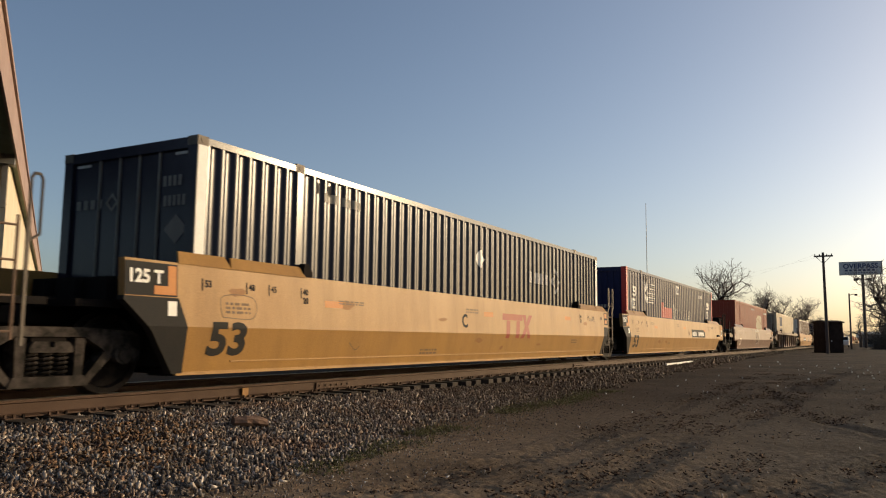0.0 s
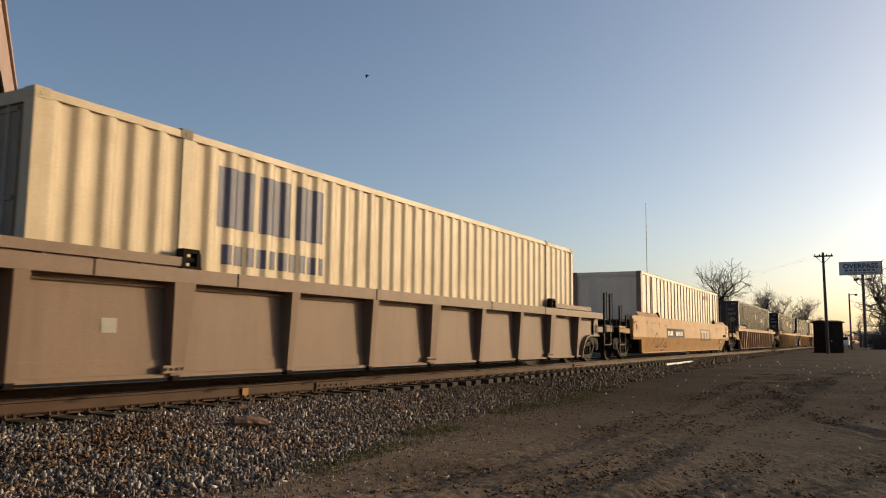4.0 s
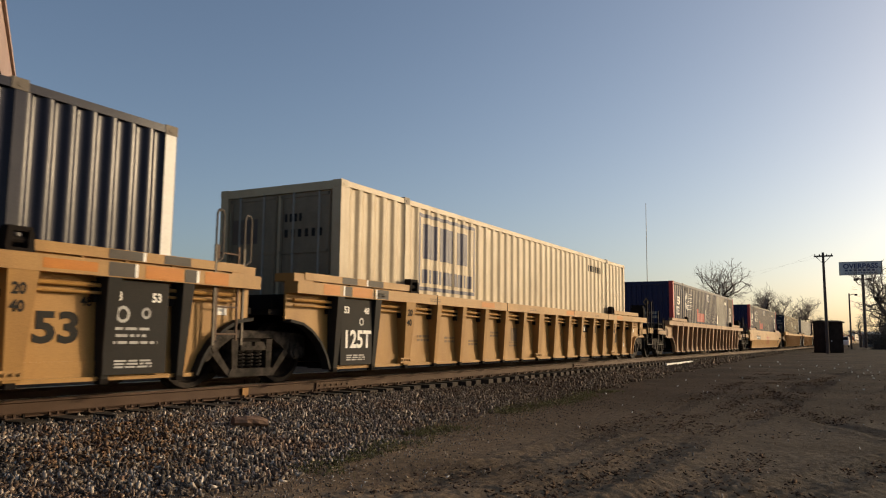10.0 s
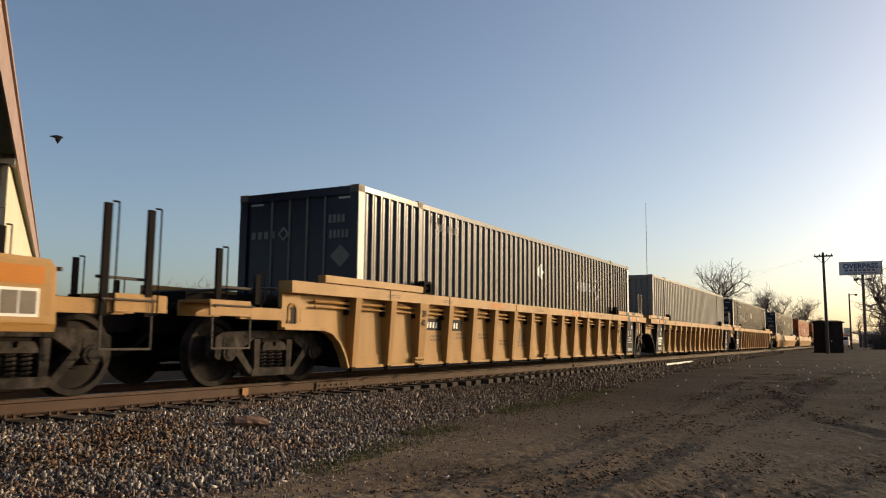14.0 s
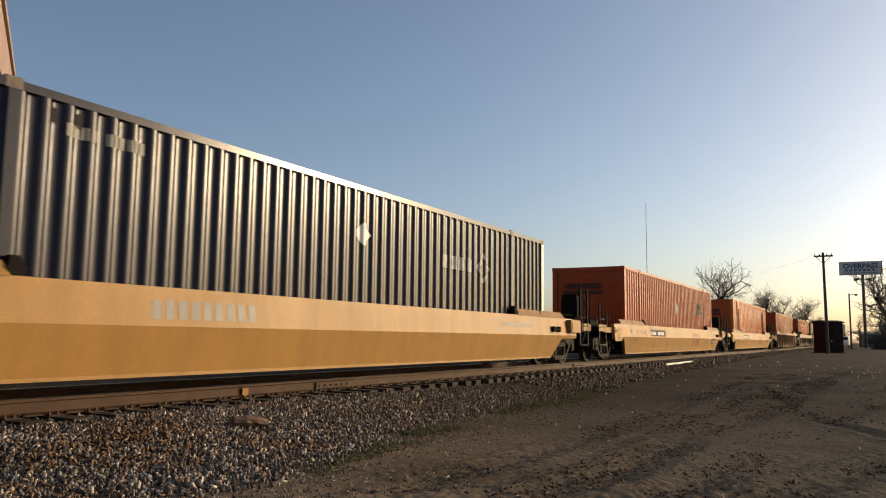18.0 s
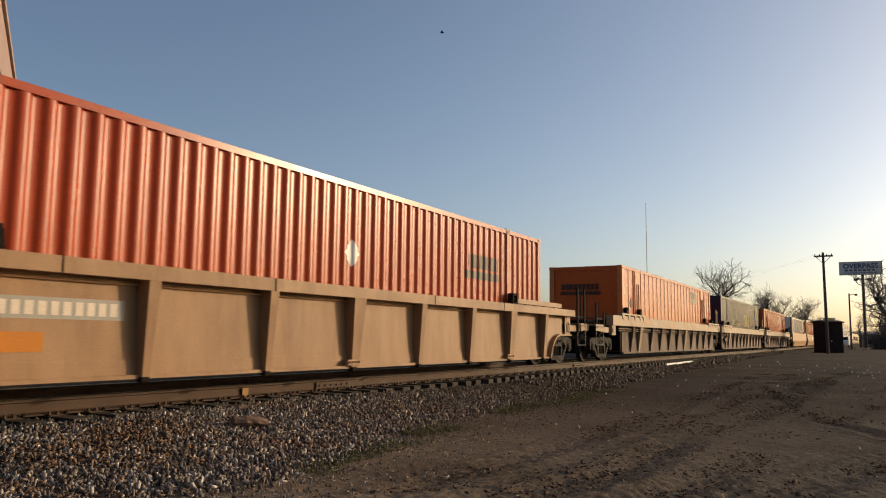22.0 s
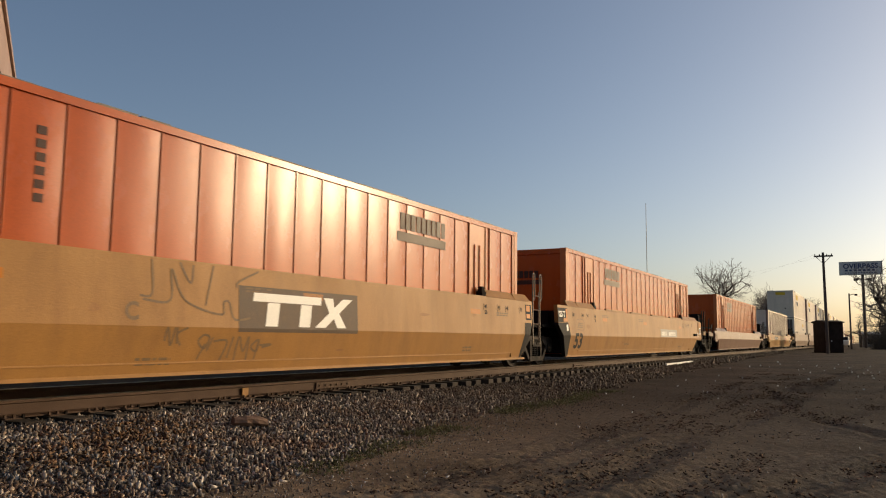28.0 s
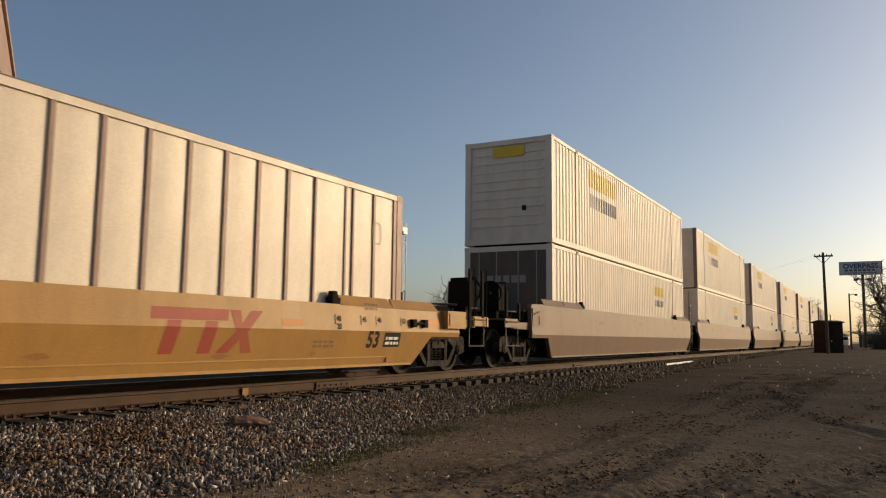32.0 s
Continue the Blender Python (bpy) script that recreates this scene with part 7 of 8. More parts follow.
    for i in range(9):
        l, rr = ("end" if i == 0 else "art"), ("art" if i < 8 else "end")
        car, yf = place(off, "smooth", P, l, rr, 1.53, SMOOTH_LABEL["pale"], 1 if i == 0 else 0)
        small_print(car, yf, 1.53, GREY_PAINT, 40 + i)
        c, k = load(off, container("white corrugated container on the lower tier", WHITE_BOX, WHITE_BOX, period=0.24, depth=0.03, front="doors"))
        on_box("owner_name", rect(1.5, 0.36), YELLOW_PAINT, c, k, 11.0, 2.1, "yellow owner's block")
        on_box("owner_name", bars(8, 1.4, 0.24, 0.25), BLUE_PAINT, c, k, 11.05, 1.7)
        if i == 0:
            # a dark brown sheet covers this first white box's leading end
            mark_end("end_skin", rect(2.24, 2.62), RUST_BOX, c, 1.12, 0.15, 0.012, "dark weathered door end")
        mark_end("owner_name", bars(5, 1.2, 0.2), GREY_PAINT, c, 0.6, 1.9, 0.006)
        c, k = load(off, container("white corrugated container stacked on another", WHITE_BOX, WHITE_BOX if i == 0 else POST_STEEL, period=0.24, depth=0.03, front="bands"), BOX_Z + 2.955)
        on_box("owner_name", rect(2.9, 0.55), YELLOW_PAINT, c, k, 3.2, 2.05, "yellow owner's block")
        on_box("owner_name", bars(11, 2.8, 0.42, 0.25), BLUE_PAINT, c, k, 3.25, 1.42)
        mark_end("owner_name", rect(0.95, 0.30), YELLOW_PAINT, c, 0.45, 2.42, 0.02, "yellow owner's block")
        mark_end("owner_name", bars(5, 0.8, 0.14, 0.2), BLACK_PAINT, c, 0.38, 2.5, 0.026)
        mark_end("placard", rect(0.13, 0.14), BLACK_PAINT, c, -0.42, 0.9, 0.026)
        off += 19.5
    off += 4
    for i in range(5):
        car, yf = place(off, "smooth", (Y, T)[i % 2], "end", "end", 1.45, SMOOTH_LABEL["yellow"] if i % 2 == 0 else "dusty tan smooth-sided steel well wagon")
        c, k = load(off, (orange_panel, black_box, white_panel, black_box, orange_ribbed)[i]())
        off += 23.5


build_train()


# ---- the surroundings ----
def tubes(name, segs, sides, material, parent=None):
    """Tapered tubes (p, q, r0, r1) in one mesh."""
    s = np.array([[*p, *q, a, b] for p, q, a, b in segs])
    P, Q = s[:, 0:3], s[:, 3:6]
    d = Q - P
    d /= np.linalg.norm(d, axis=1)[:, None] + 1e-9
    h = np.where(np.abs(d[:, 2:3]) < 0.9, [[0, 0, 1.0]], [[1.0, 0, 0]])
    u = np.cross(d, h)
    u /= np.linalg.norm(u, axis=1)[:, None]
    w = np.cross(d, u)
    a = 2 * np.pi * np.arange(sides) / sides
    circ = u[:, None] * np.cos(a)[None, :, None] + w[:, None] * np.sin(a)[None, :, None]
    co = np.concatenate([P[:, None] + circ * s[:, 6, None, None], Q[:, None] + circ * s[:, 7, None, None]], 1)
    n = len(s)
    i = np.arange(sides)
    quad = np.stack([i, (i + 1) % sides, (i + 1) % sides + sides, i + sides], -1)
    q = (quad[None] + (2 * sides * np.arange(n))[:, None, None]).reshape(-1, 4)
    me = bpy.data.meshes.new(name)
    me.vertices.add(n * 2 * sides)
    me.vertices.foreach_set("co", co.ravel())
    me.loops.add(q.size)
    me.loops.foreach_set("vertex_index", q.ravel())
    me.polygons.add(len(q))
    me.polygons.foreach_set("loop_start", np.arange(len(q)) * 4)
    me.polygons.foreach_set("use_smooth", np.ones(len(q), bool))
    me.update()
    me.materials.append(material)
    ob = new(name, me)
    ob.parent = parent
    return ob


BARK = paint("bark", (0.10, 0.078, 0.062), 0.9, dirty=0.4, dirt=(0.05, 0.04, 0.03), scale=8)
TWIG = paint("twig", (0.22, 0.175, 0.145), 0.9, dirty=0.3, dirt=(0.07, 0.05, 0.04))
POLE_WOOD = paint("pole_wood", (0.085, 0.065, 0.055), 0.9, dirty=0.4, dirt=(0.05, 0.04, 0.035), scale=6, streak=0.15)
SHED_PAINT = paint("shed_paint", (0.022, 0.015, 0.012), 0.9, spec=0.05, dirty=0.4, dirt=(0.07, 0.05, 0.04))
WALL_CREAM = paint("wall_cream", (0.70, 0.61, 0.45), 0.8, dirty=0.35, dirt=(0.36, 0.29, 0.19), scale=1.2)
FASCIA = paint("fascia_tan", (0.36, 0.255, 0.21), 0.6, dirty=0.3, dirt=(0.24, 0.16, 0.13), scale=0.8)
SOFFIT = paint("soffit_green", (0.19, 0.23, 0.165), 0.7, dirty=0.3)
SIGN_WHITE = paint("sign_white", (0.60, 0.58, 0.54), 0.5, dirty=0.2)
SIGN_BLUE = paint("sign_blue", (0.05, 0.06, 0.13), 0.5, dirty=0.2)
GALV = paint("galvanised", (0.40, 0.40, 0.40), 0.5, 0.5, dirty=0.3)
GRASS_DRY = paint("dry_shrub", (0.075, 0.06, 0.045), 0.9, dirty=0.4)


def bare_tree(seed, height, spread, droop=0.0):
    """Trunk and crown of a leafless tree, base at the origin."""
    r = random.Random(seed)
    trunk, crown = [], []

    mid, rad_h, rad_v = height * 0.66, height * 0.36 * spread, height * 0.36

    def inside(q):
        return (q.x * q.x + q.y * q.y) / rad_h ** 2 + ((q.z - mid) / rad_v) ** 2 < 1.0 or q.z < height * 0.4

    def grow(p, d, length, rad, level):
        steps = 5 if level < 3 else 4
        for k in range(steps):
            d2 = (d + Vector((r.gauss(0, 0.24), r.gauss(0, 0.24), r.gauss(0.05, 0.2) - droop * level * 0.02))).normalized()
            q = p + d2 * length / steps
            if not inside(q):
                return
            r1 = rad * (1 - 0.34 * (k + 1) / steps)
            (trunk if level < 3 else crown).append((tuple(p), tuple(q), rad * (1 - 0.34 * k / steps), r1))
            p, d = q, d2
            if 1 <= level < 5 and k < steps - 1 and r.random() < 0.62:
                side(p, d, length * r.uniform(0.45, 0.75), r1 * 0.52, level + 1)
        if level < 6:
            for _ in range(2 if level else 4):
                side(p, d, length * r.uniform(0.55, 0.85), rad * 0.60, level + 1)

    def side(p, d, length, rad, level):
        axis_v = d.orthogonal().normalized()
        axis_v.rotate(Matrix.Rotation(r.uniform(0, 6.28), 3, d))
        d2 = d.copy()
        d2.rotate(Matrix.Rotation(r.uniform(0.4, 0.95), 3, axis_v))
        if length > 0.12:
            grow(p, d2, length, max(rad, 0.010), level)

    grow(Vector((0, 0, -0.3)), Vector((0, 0, 1)), height * 0.34, height * 0.030, 0)
    t = new("bare_tree")
    tubes("trunk", trunk, 7, BARK, t)
    tubes("crown", crown, 3, TWIG, t)
    return tagged(t, "leafless tree with a dark trunk and fine twigs", "tree", "bare trees")


def ground_at(x, y):
    return float(ground_z(np.array([x]), np.array([y]))[0])


def plant_trees():
    kinds = [bare_tree(11, 11.5, 1.1), bare_tree(12, 10.0, 0.9, 0.2), bare_tree(13, 11.0, 0.78)]
    first = set()
    rr = random.Random(9)
    for x, y, k, s in ((109.0, 17.3, 0, 1.06), (110.8, 14.4, 2, 1.0), (150.0, 33.0, 1, 1.2), (199.0, 23.5, 0, 1.22), (203, 20.0, 0, 1.16), (207, 18.0, 1, 1.2), (212, 14.6, 0, 1.12), (217, 12.6, 2, 0.85), (209, 21.5, 2, 1.1), (222, 10.4, 1, 0.8), (206, 9.5, 2, 0.9), (150.0, -1.4, 0, 1.32), (153, -4.2, 1, 1.4), (147, -6.0, 2, 1.4), (158, -3.0, 1, 1.2), (190, 2.2, 2, 0.8),
                       (73.2, 52.3, 2, 1.14), (74.0, 59.5, 1, 0.82), (79.5, 44.5, 1, 0.92), (81.0, 41.2, 2, 0.86), (89.5, 42.5, 1, 0.9), (34.5, 36.2, 1, 0.52), (36.0, 34.7, 2, 0.48), (26.5, 30.0, 1, 0.42), (86, 36, 2, 0.7)):
        m = pose(x, y, ground_at(x, y), 0, 0, rr.uniform(0, 360)) @ Matrix.Diagonal((s, s, s, 1))
        if k not in first:
            first.add(k)
            kinds[k].matrix_basis = m
        else:
            t = copy_thing(kinds[k], m)
            t.scale = (s, s, s)


plant_trees()


def shrub():
    r = random.Random(4)
    s = tagged(new("shrub"), "dark leafless thicket beside the yard", "shrub")
    segs = []
    for k in range(420):
        a, d = r.uniform(0, 6.28), r.random() ** 0.5
        x, y = 4.5 * d * math.cos(a), 2.6 * d * math.sin(a)
        p = Vector((x, y, -0.1))
        v = Vector((r.gauss(0, 0.35), r.gauss(0, 0.35), 1)).normalized()
        for j in range(4):
            q = p + v * r.uniform(0.5, 1.1)
            segs.append((tuple(p), tuple(q), 0.03, 0.02))
            p, v = q, (v + Vector((r.gauss(0, 0.4), r.gauss(0, 0.4), r.gauss(0, 0.2)))).normalized()
    tubes("stems", segs, 3, GRASS_DRY, s)
    s.location = (138, -2.2, ground_at(138, -2.2))


shrub()


def building():
    """Cream depot with a wide flat roof that runs out over its dock."""
    a = radians(55.46)
    d, left = Vector((math.cos(a), math.sin(a), 0)), Vector((-math.sin(a), math.cos(a), 0))
    b = tagged(new("depot_building"), "cream depot building with a wide overhanging roof and tan fascia", "building")
    e0 = Vector((6.88, 11.76, 0))
    g = -0.5

    def prism(bm, s0, s1, o0, o1, z0, z1):
        v = []
        for s in (s0, s1):
            for o in (o0, o1):
                for z in (z0, z1):
                    v.append(bm.verts.new(e0 + d * s + left * o + Vector((0, 0, z))))
        for q in ((0, 1, 3, 2), (4, 6, 7, 5), (0, 4, 5, 1), (2, 3, 7, 6), (0, 2, 6, 4), (1, 5, 7, 3)):
            bm.faces.new([v[i] for i in q])
    S0, S1, Wd = -0.9, 62.0, 14.0
    bm = bmesh.new()
    prism(bm, S0, S1, 0.05, Wd, 5.05, 5.75)
    part("roof", bm, SOFFIT, b, "dark green boarded soffit")
    bm = bmesh.new()
    prism(bm, S0, S1, 0.0, 0.05, 4.98, 5.90)
    prism(bm, S0 - 0.05, S0, 0.0, Wd, 4.98, 5.90)
    part("fascia", bm, FASCIA, b, "tan metal fascia")
    bm = bmesh.new()
    prism(bm, S0, S1, -0.05, 0.0, 5.82, 5.93)
    part("roof_edge", bm, FASCIA, b)
    ws = 8.3
    bm = bmesh.new()
    prism(bm, ws, S1 - 1, 0.20, 0.40, g, 5.05)
    part("side_wall", bm, WALL_CREAM, b, "sunlit cream wall")
    bm = bmesh.new()
    prism(bm, ws, ws + 0.2, 0.40, Wd, g, 5.05)
    part("front_wall", bm, WALL_CREAM, b, "cream wall in shade")
    for k in range(14):
        bm = bmesh.new()
        prism(bm, ws - 0.02, ws + 0.45, 0.185, 0.20, g + 0.4 * k, g + 0.4 * k + 0.385)
        part("quoin", bm, WALL_CREAM, b)
    bm = bmesh.new()
    prism(bm, ws - 0.16, ws - 0.04, 0.20, 0.32, 3.75, 5.0)
    part("downspout", bm, GREY_PAINT, b, "grey downspout")
    bm = bmesh.new()
    prism(bm, ws - 0.35, ws + 0.1, 0.05, 0.45, 4.82, 5.06)
    part("gutter_box", bm, GREY_PAINT, b)


building()


def utility_pole():
    p = tagged(new("utility_pole"), "weathered wooden utility pole with a crossarm", "utility pole")
    bm = bmesh.new()
    rod(bm, (0, 0, -0.3), (0.0, 0.06, 8.75), 0.15, 12, 0.10)
    part("pole", bm, POLE_WOOD, p)
    bm = bmesh.new()
    box(bm, -0.12, 0.0, -0.72, 0.78, 8.35, 8.48)
    part("crossarm", bm, POLE_WOOD, p)
    bm = bmesh.new()
    path(bm, [(-0.1, -0.55, 8.38), (-0.09, 0.05, 7.75), (-0.1, 0.62, 8.38)], 0.025)
    part("brace", bm, DARK_STEEL, p)
    for y in (-0.62, -0.25, 0.32, 0.70):
        bm = bmesh.new()
        rod(bm, (-0.06, y, 8.48), (-0.06, y, 8.62), 0.04, 8, 0.03)
        part("insulator", bm, DARK_STEEL, p)
    p.location = (74.9, 3.45, ground_at(74.9, 3.45))
    for k, y in enumerate((-0.62, 0.70)):
        bm = bmesh.new()
        a, e = Vector((74.85, 3.45 + y, 8.25)), Vector((300.0, 62.0 + 2 * k, 25.0 - 5 * k))
        pts = [a.lerp(e, i / 24) - Vector((0, 0, 1.5 * 4 * (i / 24) * (1 - i / 24))) for i in range(25)]
        path(bm, pts, 0.0035, 4)
        tagged(new("power_line", finish(bm, "power_line", DARK_STEEL)), "thin dark overhead wire from the pole", "wire")


utility_pole()


def shed():
    s = tagged(new("signal_shed"), "dark windowless equipment shed beside the track", "shed")
    bm = bmesh.new()
    box(bm, -1.0, 1.0, -0.85, 0.85, 0.0, 2.75)
    part("wall", bm, SHED_PAINT, s, bevel=0.02)
    bm = bmesh.new()
    slab(bm, [(-1.12, 2.75), (1.12, 2.75), (1.12, 2.86), (0, 3.0), (-1.12, 2.86)], -0.97, 0.97)
    part("roof", bm, SHED_PAINT, s)
    bm = bmesh.new()
    box(bm, -1.04, -1.0, -0.4, 0.4, 0.1, 2.1)
    d = part("door", bm, SHED_PAINT, s)
    bm = bmesh.new()
    box(bm, -1.08, -1.04, 0.25, 0.32, 1.0, 1.15)
    part("handle", bm, GALV, d)
    bm = bmesh.new()
    box(bm, -1.15, 1.15, -1.0, 1.0, -0.3, 0.03)
    part("plinth", bm, SHED_PAINT, s)
    s.matrix_basis = pose(80.6, 3.65, ground_at(80.6, 3.65), 0, 0, 32)


shed()


def road_sign():
    s = tagged(new("roadside_sign"), "tall roadside business sign with blue letters on white", "sign")
    bm = bmesh.new()
    box(bm, -0.2, 0.2, -3.7, 3.7, 0, 2.6)
    part("cabinet", bm, GREY_PAINT, s, "grey sign cabinet")
    bm = bmesh.new()
    box(bm, -0.22, -0.2, -3.6, 3.6, 0.10, 2.50)
    part("face", bm, SIGN_WHITE, s, "white sign face")
    t = letters("OVERPASS", 0.95, 0.05)
    w = max(v.co.x for v in t.verts)
    for v in t.verts:
        v.co = (-0.226, 3.0 - v.co.x * 6.0 / w, 1.28 + v.co.z)
    part("lettering", t, SIGN_BLUE, s, "dark blue lettering")
    for z, h, n in ((0.72, 0.36, 7), (0.30, 0.18, 12)):
        t = bars(n, 5.4, h, 0.35)
        for v in t.verts:
            v.co = (-0.226, 2.7 - v.co.x, z + v.co.z)
        part("small_lettering", t, SIGN_BLUE, s)
    bm = bmesh.new()
    rod(bm, (0, -0.3, -14.3), (0, -0.3, 0.0), 0.28, 14, 0.26)
    part("post", bm, POLE_WOOD, s, "dark steel post")
    for y in (0.9, -1.5):
        bm = bmesh.new()
        rod(bm, (0, -0.3, -0.9), (-0.5, y, -0.9), 0.06, 6)
        box(bm, -0.8, -0.2, y - 0.35, y + 0.35, -1.15, -0.65)
        part("floodlight", bm, DARK_STEEL, s)
    s.location = (170, 1.55, 13.6)


road_sign()


def lamp_posts():
    p = tagged(new("street_lamp"), "dark street lamp with a curved arm", "street lamp")
    bm = bmesh.new()
    rod(bm, (0, 0, -9.0), (0, 0, 0), 0.13, 10, 0.09)
    part("post", bm, DARK_STEEL, p)
    bm = bmesh.new()
    path(bm, [(0, 0, -0.4), (0.12, -0.2, 0.0), (0.4, -0.65, 0.26), (0.8, -1.3, 0.34), (1.0, -1.6, 0.30)], 0.05, 8)
    part("arm", bm, DARK_STEEL, p)
    bm = bmesh.new()
    box(bm, 0.8, 1.35, -2.05, -1.45, 0.14, 0.34)
    part("lamp_head", bm, GALV, p, bevel=0.05)
    bm = bmesh.new()
    box(bm, -0.05, 0.05, -0.75, 0.75, -2.15, -2.03)
    part("crossarm", bm, POLE_WOOD, p)
    p.location = (49.8, 33.45, 8.5)
    q = tagged(new("light_pole"), "slim yard light pole with one lamp", "light pole")
    bm = bmesh.new()
    rod(bm, (0, 0, -8.4), (0, 0, 0), 0.14, 8, 0.10)
    part("post", bm, POLE_WOOD, q)
    bm = bmesh.new()
    path(bm, [(0, 0, -0.3), (-0.1, -0.5, -0.1), (-0.1, -0.8, -0.15)], 0.05)
    box(bm, -0.3, 0.1, -1.1, -0.7, -0.35, -0.1)
    part("lamp_head", bm, DARK_STEEL, q)
    q.location = (130, 2.85, 7.85)


lamp_posts()


def lattice_tower():
    t = tagged(new("lattice_tower"), "grey steel lattice tower beyond the trees", "tower")
    legs = [(-0.8, -0.8), (0.8, -0.8), (0.8, 0.8), (-0.8, 0.8)]
    for x, y in legs:
        bm = bmesh.new()
        rod(bm, (x, y, -0.5), (x * 0.85, y * 0.85, 23.2), 0.09, 6)
        part("leg", bm, GALV, t)
    for k in range(12):
        bm = bmesh.new()
        z0, z1 = 1.9 * k + 0.3, 1.9 * k + 2.2
        for i in range(4):
            (x0, y0), (x1, y1) = legs[i], legs[(i + 1) % 4]
            rod(bm, (x0, y0, z0), (x1, y1, z1), 0.05, 4)
            rod(bm, (x0, y0, z1), (x1, y1, z1), 0.05, 4)
        part("bracing", bm, GALV, t)
    bm = bmesh.new()
    box(bm, -0.9, 0.9, -0.9, 0.9, 21.0, 22.3)
    part("cabinet", bm, GALV, t, bevel=0.03)
    t.location = (127.2, 79.5, -0.4)
    m = tagged(new("radio_mast"), "thin tall radio mast on the skyline", "mast")
    bm = bmesh.new()
    rod(bm, (0, 0, -1), (0, 0, 52.5), 0.16, 6, 0.09)
    part("mast", bm, WORN_STEEL, m)
    bm = bmesh.new()
    for k in range(26):
        rod(bm, (-0.2, 0, 2 * k), (0.2, 0, 2 * k + 1), 0.03, 4)
    part("bracing", bm, WORN_STEEL, m)
    m.location = (291, 73.1, -0.5)


lattice_tower()


def far_end():
    h = tagged(new("low_warehouse"), "pale low warehouse at the far end of the yard", "building")
    bm = bmesh.new()
    box(bm, -6, 6, -3.2, 3.2, -0.5, 3.0)
    part("wall", bm, GREY_BOX, h)
    bm = bmesh.new()
    slab(bm, [(-6.3, 3.0), (6.3, 3.0), (0, 3.7)], -3.5, 3.5)
    part("roof", bm, GREY_PAINT, h)
    for y in (-1.8, 0.4):
        bm = bmesh.new()
        box(bm, -6.04, -6.0, y, y + 1.0, 0.8, 1.9)
        part("window", bm, BLACK_PAINT, h)
    h.location = (215, -0.2, ground_at(215, -0.2))
    v = tagged(new("parked_van"), "white parked van at the end of the yard", "van")
    bm = bmesh.new()
    slab(bm, [(-2.4, 0.4), (2.4, 0.4), (2.4, 1.9), (2.1, 2.1), (-1.2, 2.1), (-1.9, 1.35), (-2.4, 1.2)], -0.95, 0.95)
    part("body", bm, WHITE_PAINT, v, bevel=0.05)
    bm = bmesh.new()
    slab(bm, [(-1.86, 1.40), (-1.84, 1.36), (-1.30, 2.0), (-1.33, 2.02)], -0.8, 0.8)
    part("windscreen", bm, BLACK_PAINT, v)
    for x in (-1.5, 1.5):
        for y in (-0.85, 0.85):
            bm = bmesh.new()
            rod(bm, (x, y - 0.1, 0.34), (x, y + 0.1, 0.34), 0.34, 16)
            part("wheel", bm, BLACK_PAINT, v)
    v.location = (176, 5.2, ground_at(176, 5.2))


far_end()


TIMBER = paint("old_timber", (0.16, 0.095, 0.065), 0.9, dirty=0.4, scale=5)


def litter():
    bm = bmesh.new()
    box(bm, -3.3, 3.3, -0.04, 0.04, 0.0, 0.08)
    for v in bm.verts:
        v.co.x += 0.0 if v.co.x < 0 else -1.2
    tagged(new("white_plank", finish(bm, "white_plank", WHITE_PAINT, 0.008)), "white board lying along the ballast", "board").matrix_basis = pose(33.6, 7.02, float(ground_at(33.6, 7.0)) + 0.05, 0, 0, 1.2)
    bm = bmesh.new()
    rr = random.Random(77)
    rings = []
    for i in range(7):
        u = i / 6
        w = 0.085 * (0.55 + 0.45 * math.sin(math.pi * (0.12 + 0.76 * u)))
        rings.append([bm.verts.new((-0.2 + 0.4 * u, w * math.cos(a) * rr.uniform(0.85, 1.15), 0.05 + 0.75 * w * math.sin(a) * rr.uniform(0.8, 1.15) + 0.015 * math.sin(3 * u))) for a in (2 * math.pi * q / 9 for q in range(9))])
    for p, q in zip(rings, rings[1:]):
        for i in range(9):
            bm.faces.new((p[i], q[i], q[(i + 1) % 9], p[(i + 1) % 9]))
    bm.faces.new(rings[0])
    bm.faces.new(rings[-1][::-1])
    tagged(new("timber_chunk", finish(bm, "timber_chunk", TIMBER)), "broken brown timber chunk on the ballast", "timber").matrix_basis = pose(6.75, 6.18, ground_at(6.75, 6.18) + 0.02, 0, 6, -25)
    bm = bmesh.new()
    box(bm, -0.06, 0.06, -0.045, -0.03, -0.16, -0.05)
    box(bm, -0.06, 0.06, -0.085, -0.04, -0.175, -0.155)
    tagged(new("rail_clip", finish(bm, "rail_clip", CAR_ORANGE, 0.004)), "orange clip fastened to the rail's web", "rail clip").location = (8.42, TRACK_Y - 0.754, 0)


litter()


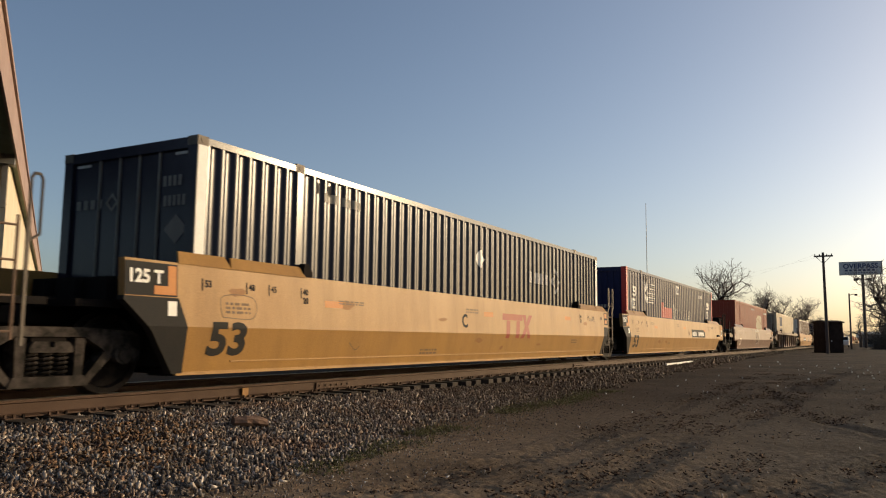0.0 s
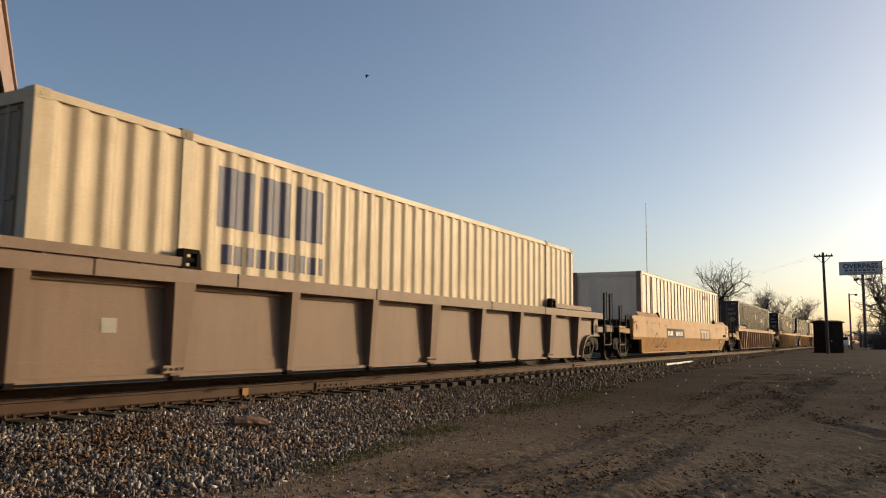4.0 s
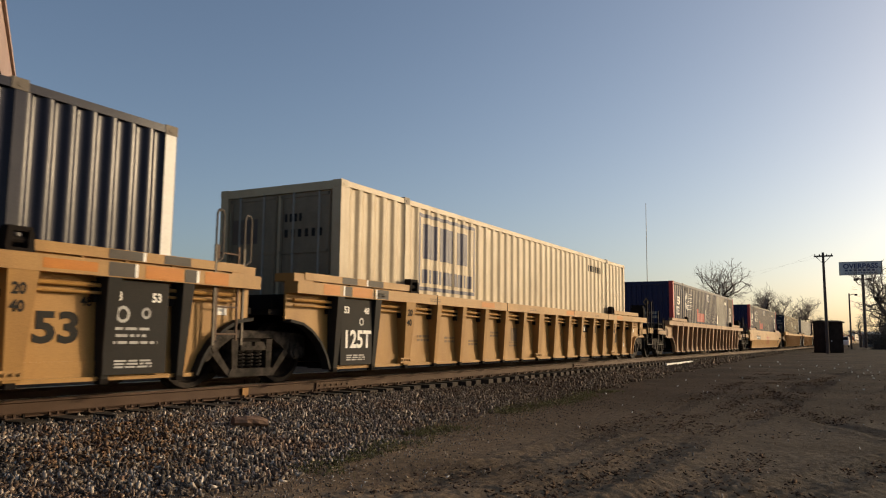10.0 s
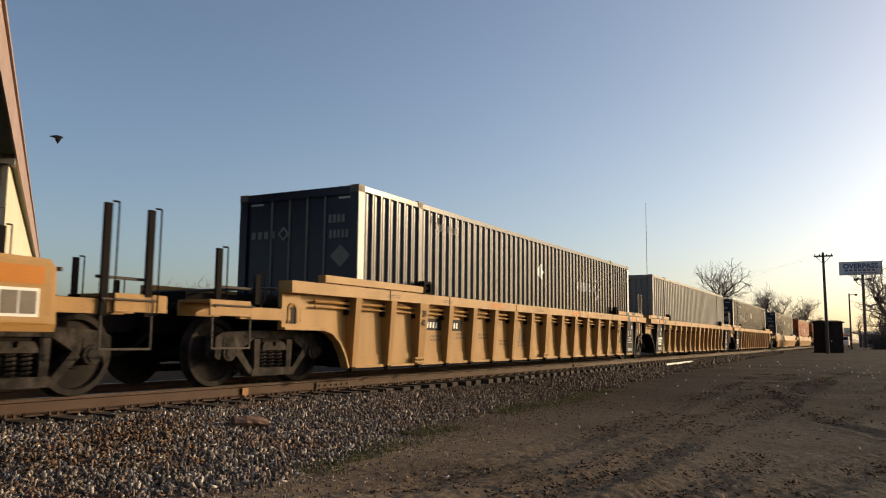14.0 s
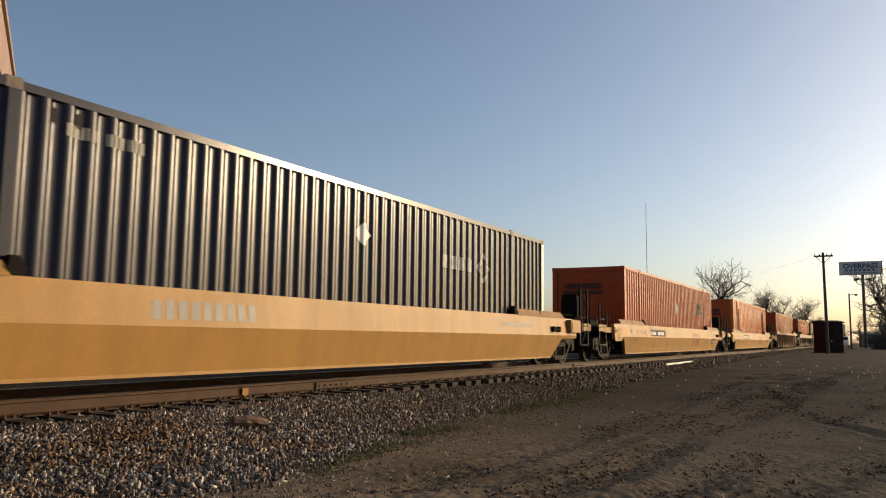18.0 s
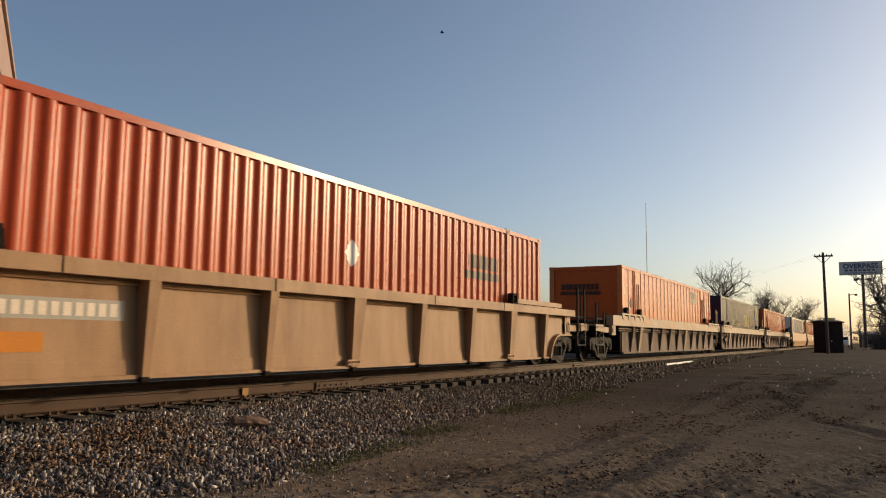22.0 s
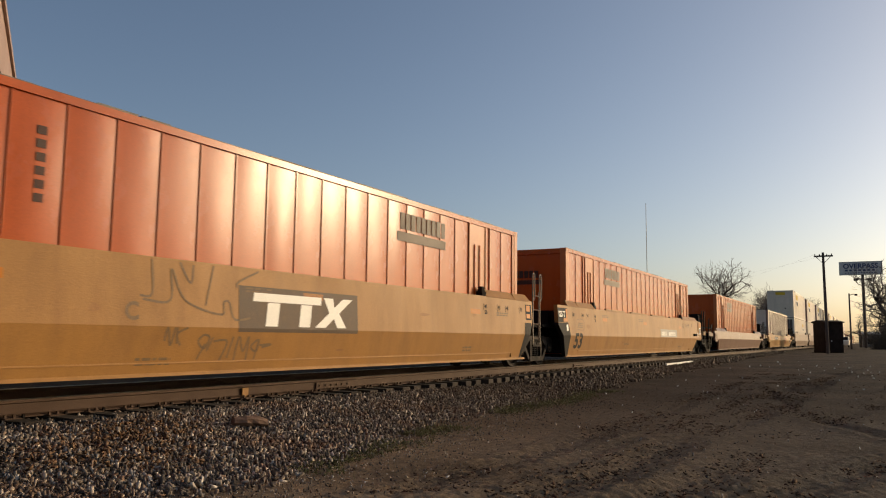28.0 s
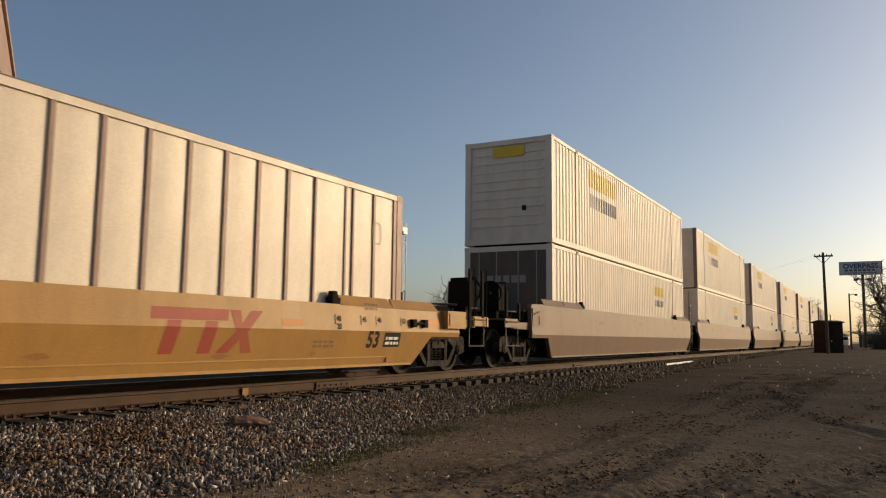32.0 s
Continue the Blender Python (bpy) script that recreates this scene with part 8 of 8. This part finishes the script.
def bird(name, label):
    b = tagged(new(name), label, "bird")
    bm = bmesh.new()
    lathe(bm, [(0.005, -0.16), (0.03, -0.13), (0.05, -0.05), (0.055, 0.03), (0.03, 0.12), (0.012, 0.2)], 10)
    part("body", bm, BLACK_PAINT, b)
    wings = []
    for s in (-1, 1):
        bm = bmesh.new()
        v = [bm.verts.new(c) for c in ((0, -0.09, 0), (s * 0.14, -0.10, 0.02), (s * 0.34, -0.02, 0.0), (s * 0.16, 0.06, 0.015), (0, 0.07, 0))]
        w = [bm.verts.new(q.co + Vector((0, 0, 0.012))) for q in v]
        bm.faces.new(v)
        bm.faces.new(w[::-1])
        for i in range(5):
            bm.faces.new((v[i], w[i], w[(i + 1) % 5], v[(i + 1) % 5]))
        wings.append(part("wing", bm, BLACK_PAINT, b))
    return b, wings


BIRDS = [bird("bird", "small dark bird flying high over the yard"), bird("bird", "small dark bird rising over the train")]


def train_x(t):
    """Distance the train has still to run at t seconds; it slows by a trace."""
    u = (t - 16.0) / 16.0
    return -281.484 * u - 3.2006 * u * u


def motions():
    for ob, off, z in MOVERS:
        walk(ob, [(t, pose(off + train_x(t), TRACK_Y, z)) for t in range(33)])
    # wheels turn while they roll past
    for w, car, x in WHEELSETS:
        off = CAR_AT[car] + x
        base = w.location.copy()
        near = [f for f in range(961) if -6 < off + train_x(f / 30.0) < 48]
        keys = [0] + [f for f in near if 0 < f < 960] + [960] if near else [0, 960]
        lo, hi = (near[0], near[-1]) if near else (0, 0)
        walk(w, [(f / 30.0, Matrix.Translation(base) @ Matrix.Rotation((off + train_x(min(max(f, lo), hi) / 30.0)) / WHEEL_R, 4, "Y")) for f in keys])
    one, two = BIRDS
    path_1 = ((0.0, 61.0, -13.0, 5.0), (1.0, 60.0, -1.1, 9.6), (1.5, 59.8, 4.5, 13.2), (2.0, 59.1, 10.2, 16.0), (2.5, 57.9, 15.7, 18.1), (3.0, 55.9, 21.9, 19.4), (3.5, 52.8, 28.4, 20.4), (5.5, 33.7, 49.6, 22.8), (7.0, 18.0, 62.0, 24.0), (17.0, 20.0, 60.0, 70.0), (19.0, 42.0, 41.0, 44.0), (20.0, 48.4, 35.5, 20.0), (21.5, 52.9, 28.3, 23.3), (22.0, 52.4, 29.2, 25.0), (22.5, 50.8, 31.9, 26.9), (24.0, 44.0, 40.0, 33.0), (32.0, -20.0, 90.0, 60.0))
    path_2 = ((0.0, 2.0, 30.0, 3.0), (12.0, 9.0, 24.0, 4.0), (13.5, 12.9, 21.5, 5.7), (13.9, 13.87, 20.8, 6.26), (14.0, 14.03, 20.69, 6.41), (14.5, 14.53, 20.35, 7.71), (15.5, 15.5, 19.5, 11.0), (20.0, 0.0, 5.0, 40.0), (32.0, -60.0, -30.0, 60.0))
    for (b, wings), rows in ((one, path_1), (two, path_2)):
        keyed = []
        for k, (t, x, y, z) in enumerate(rows):
            n = rows[min(k + 1, len(rows) - 1)]
            p = rows[max(k - 1, 0)]
            keyed.append((t, pose(x, y, z, 0, 0, math.degrees(math.atan2(n[2] - p[2], n[1] - p[1])) + 90)))
        fixed = [keyed[0]]
        for t, m in keyed[1:]:
            t0, m0 = fixed[-1]
            turn = m0.to_quaternion().rotation_difference(m.to_quaternion()).angle
            if turn > 1.5:
                for j in (1, 2):
                    fixed.append((t0 + (t - t0) * j / 3, Matrix.LocRotScale(m0.translation.lerp(m.translation, j / 3), m0.to_quaternion().slerp(m.to_quaternion(), j / 3), None)))
            fixed.append((t, m))
        walk(b, fixed)
        for s, w in zip((-1, 1), wings):
            walk(w, [(f / 30.0, pose(0, 0, 0.01, 0, s * 32 * math.sin(f * 0.9), 0)) for f in range(0, 961, 2)])


motions()
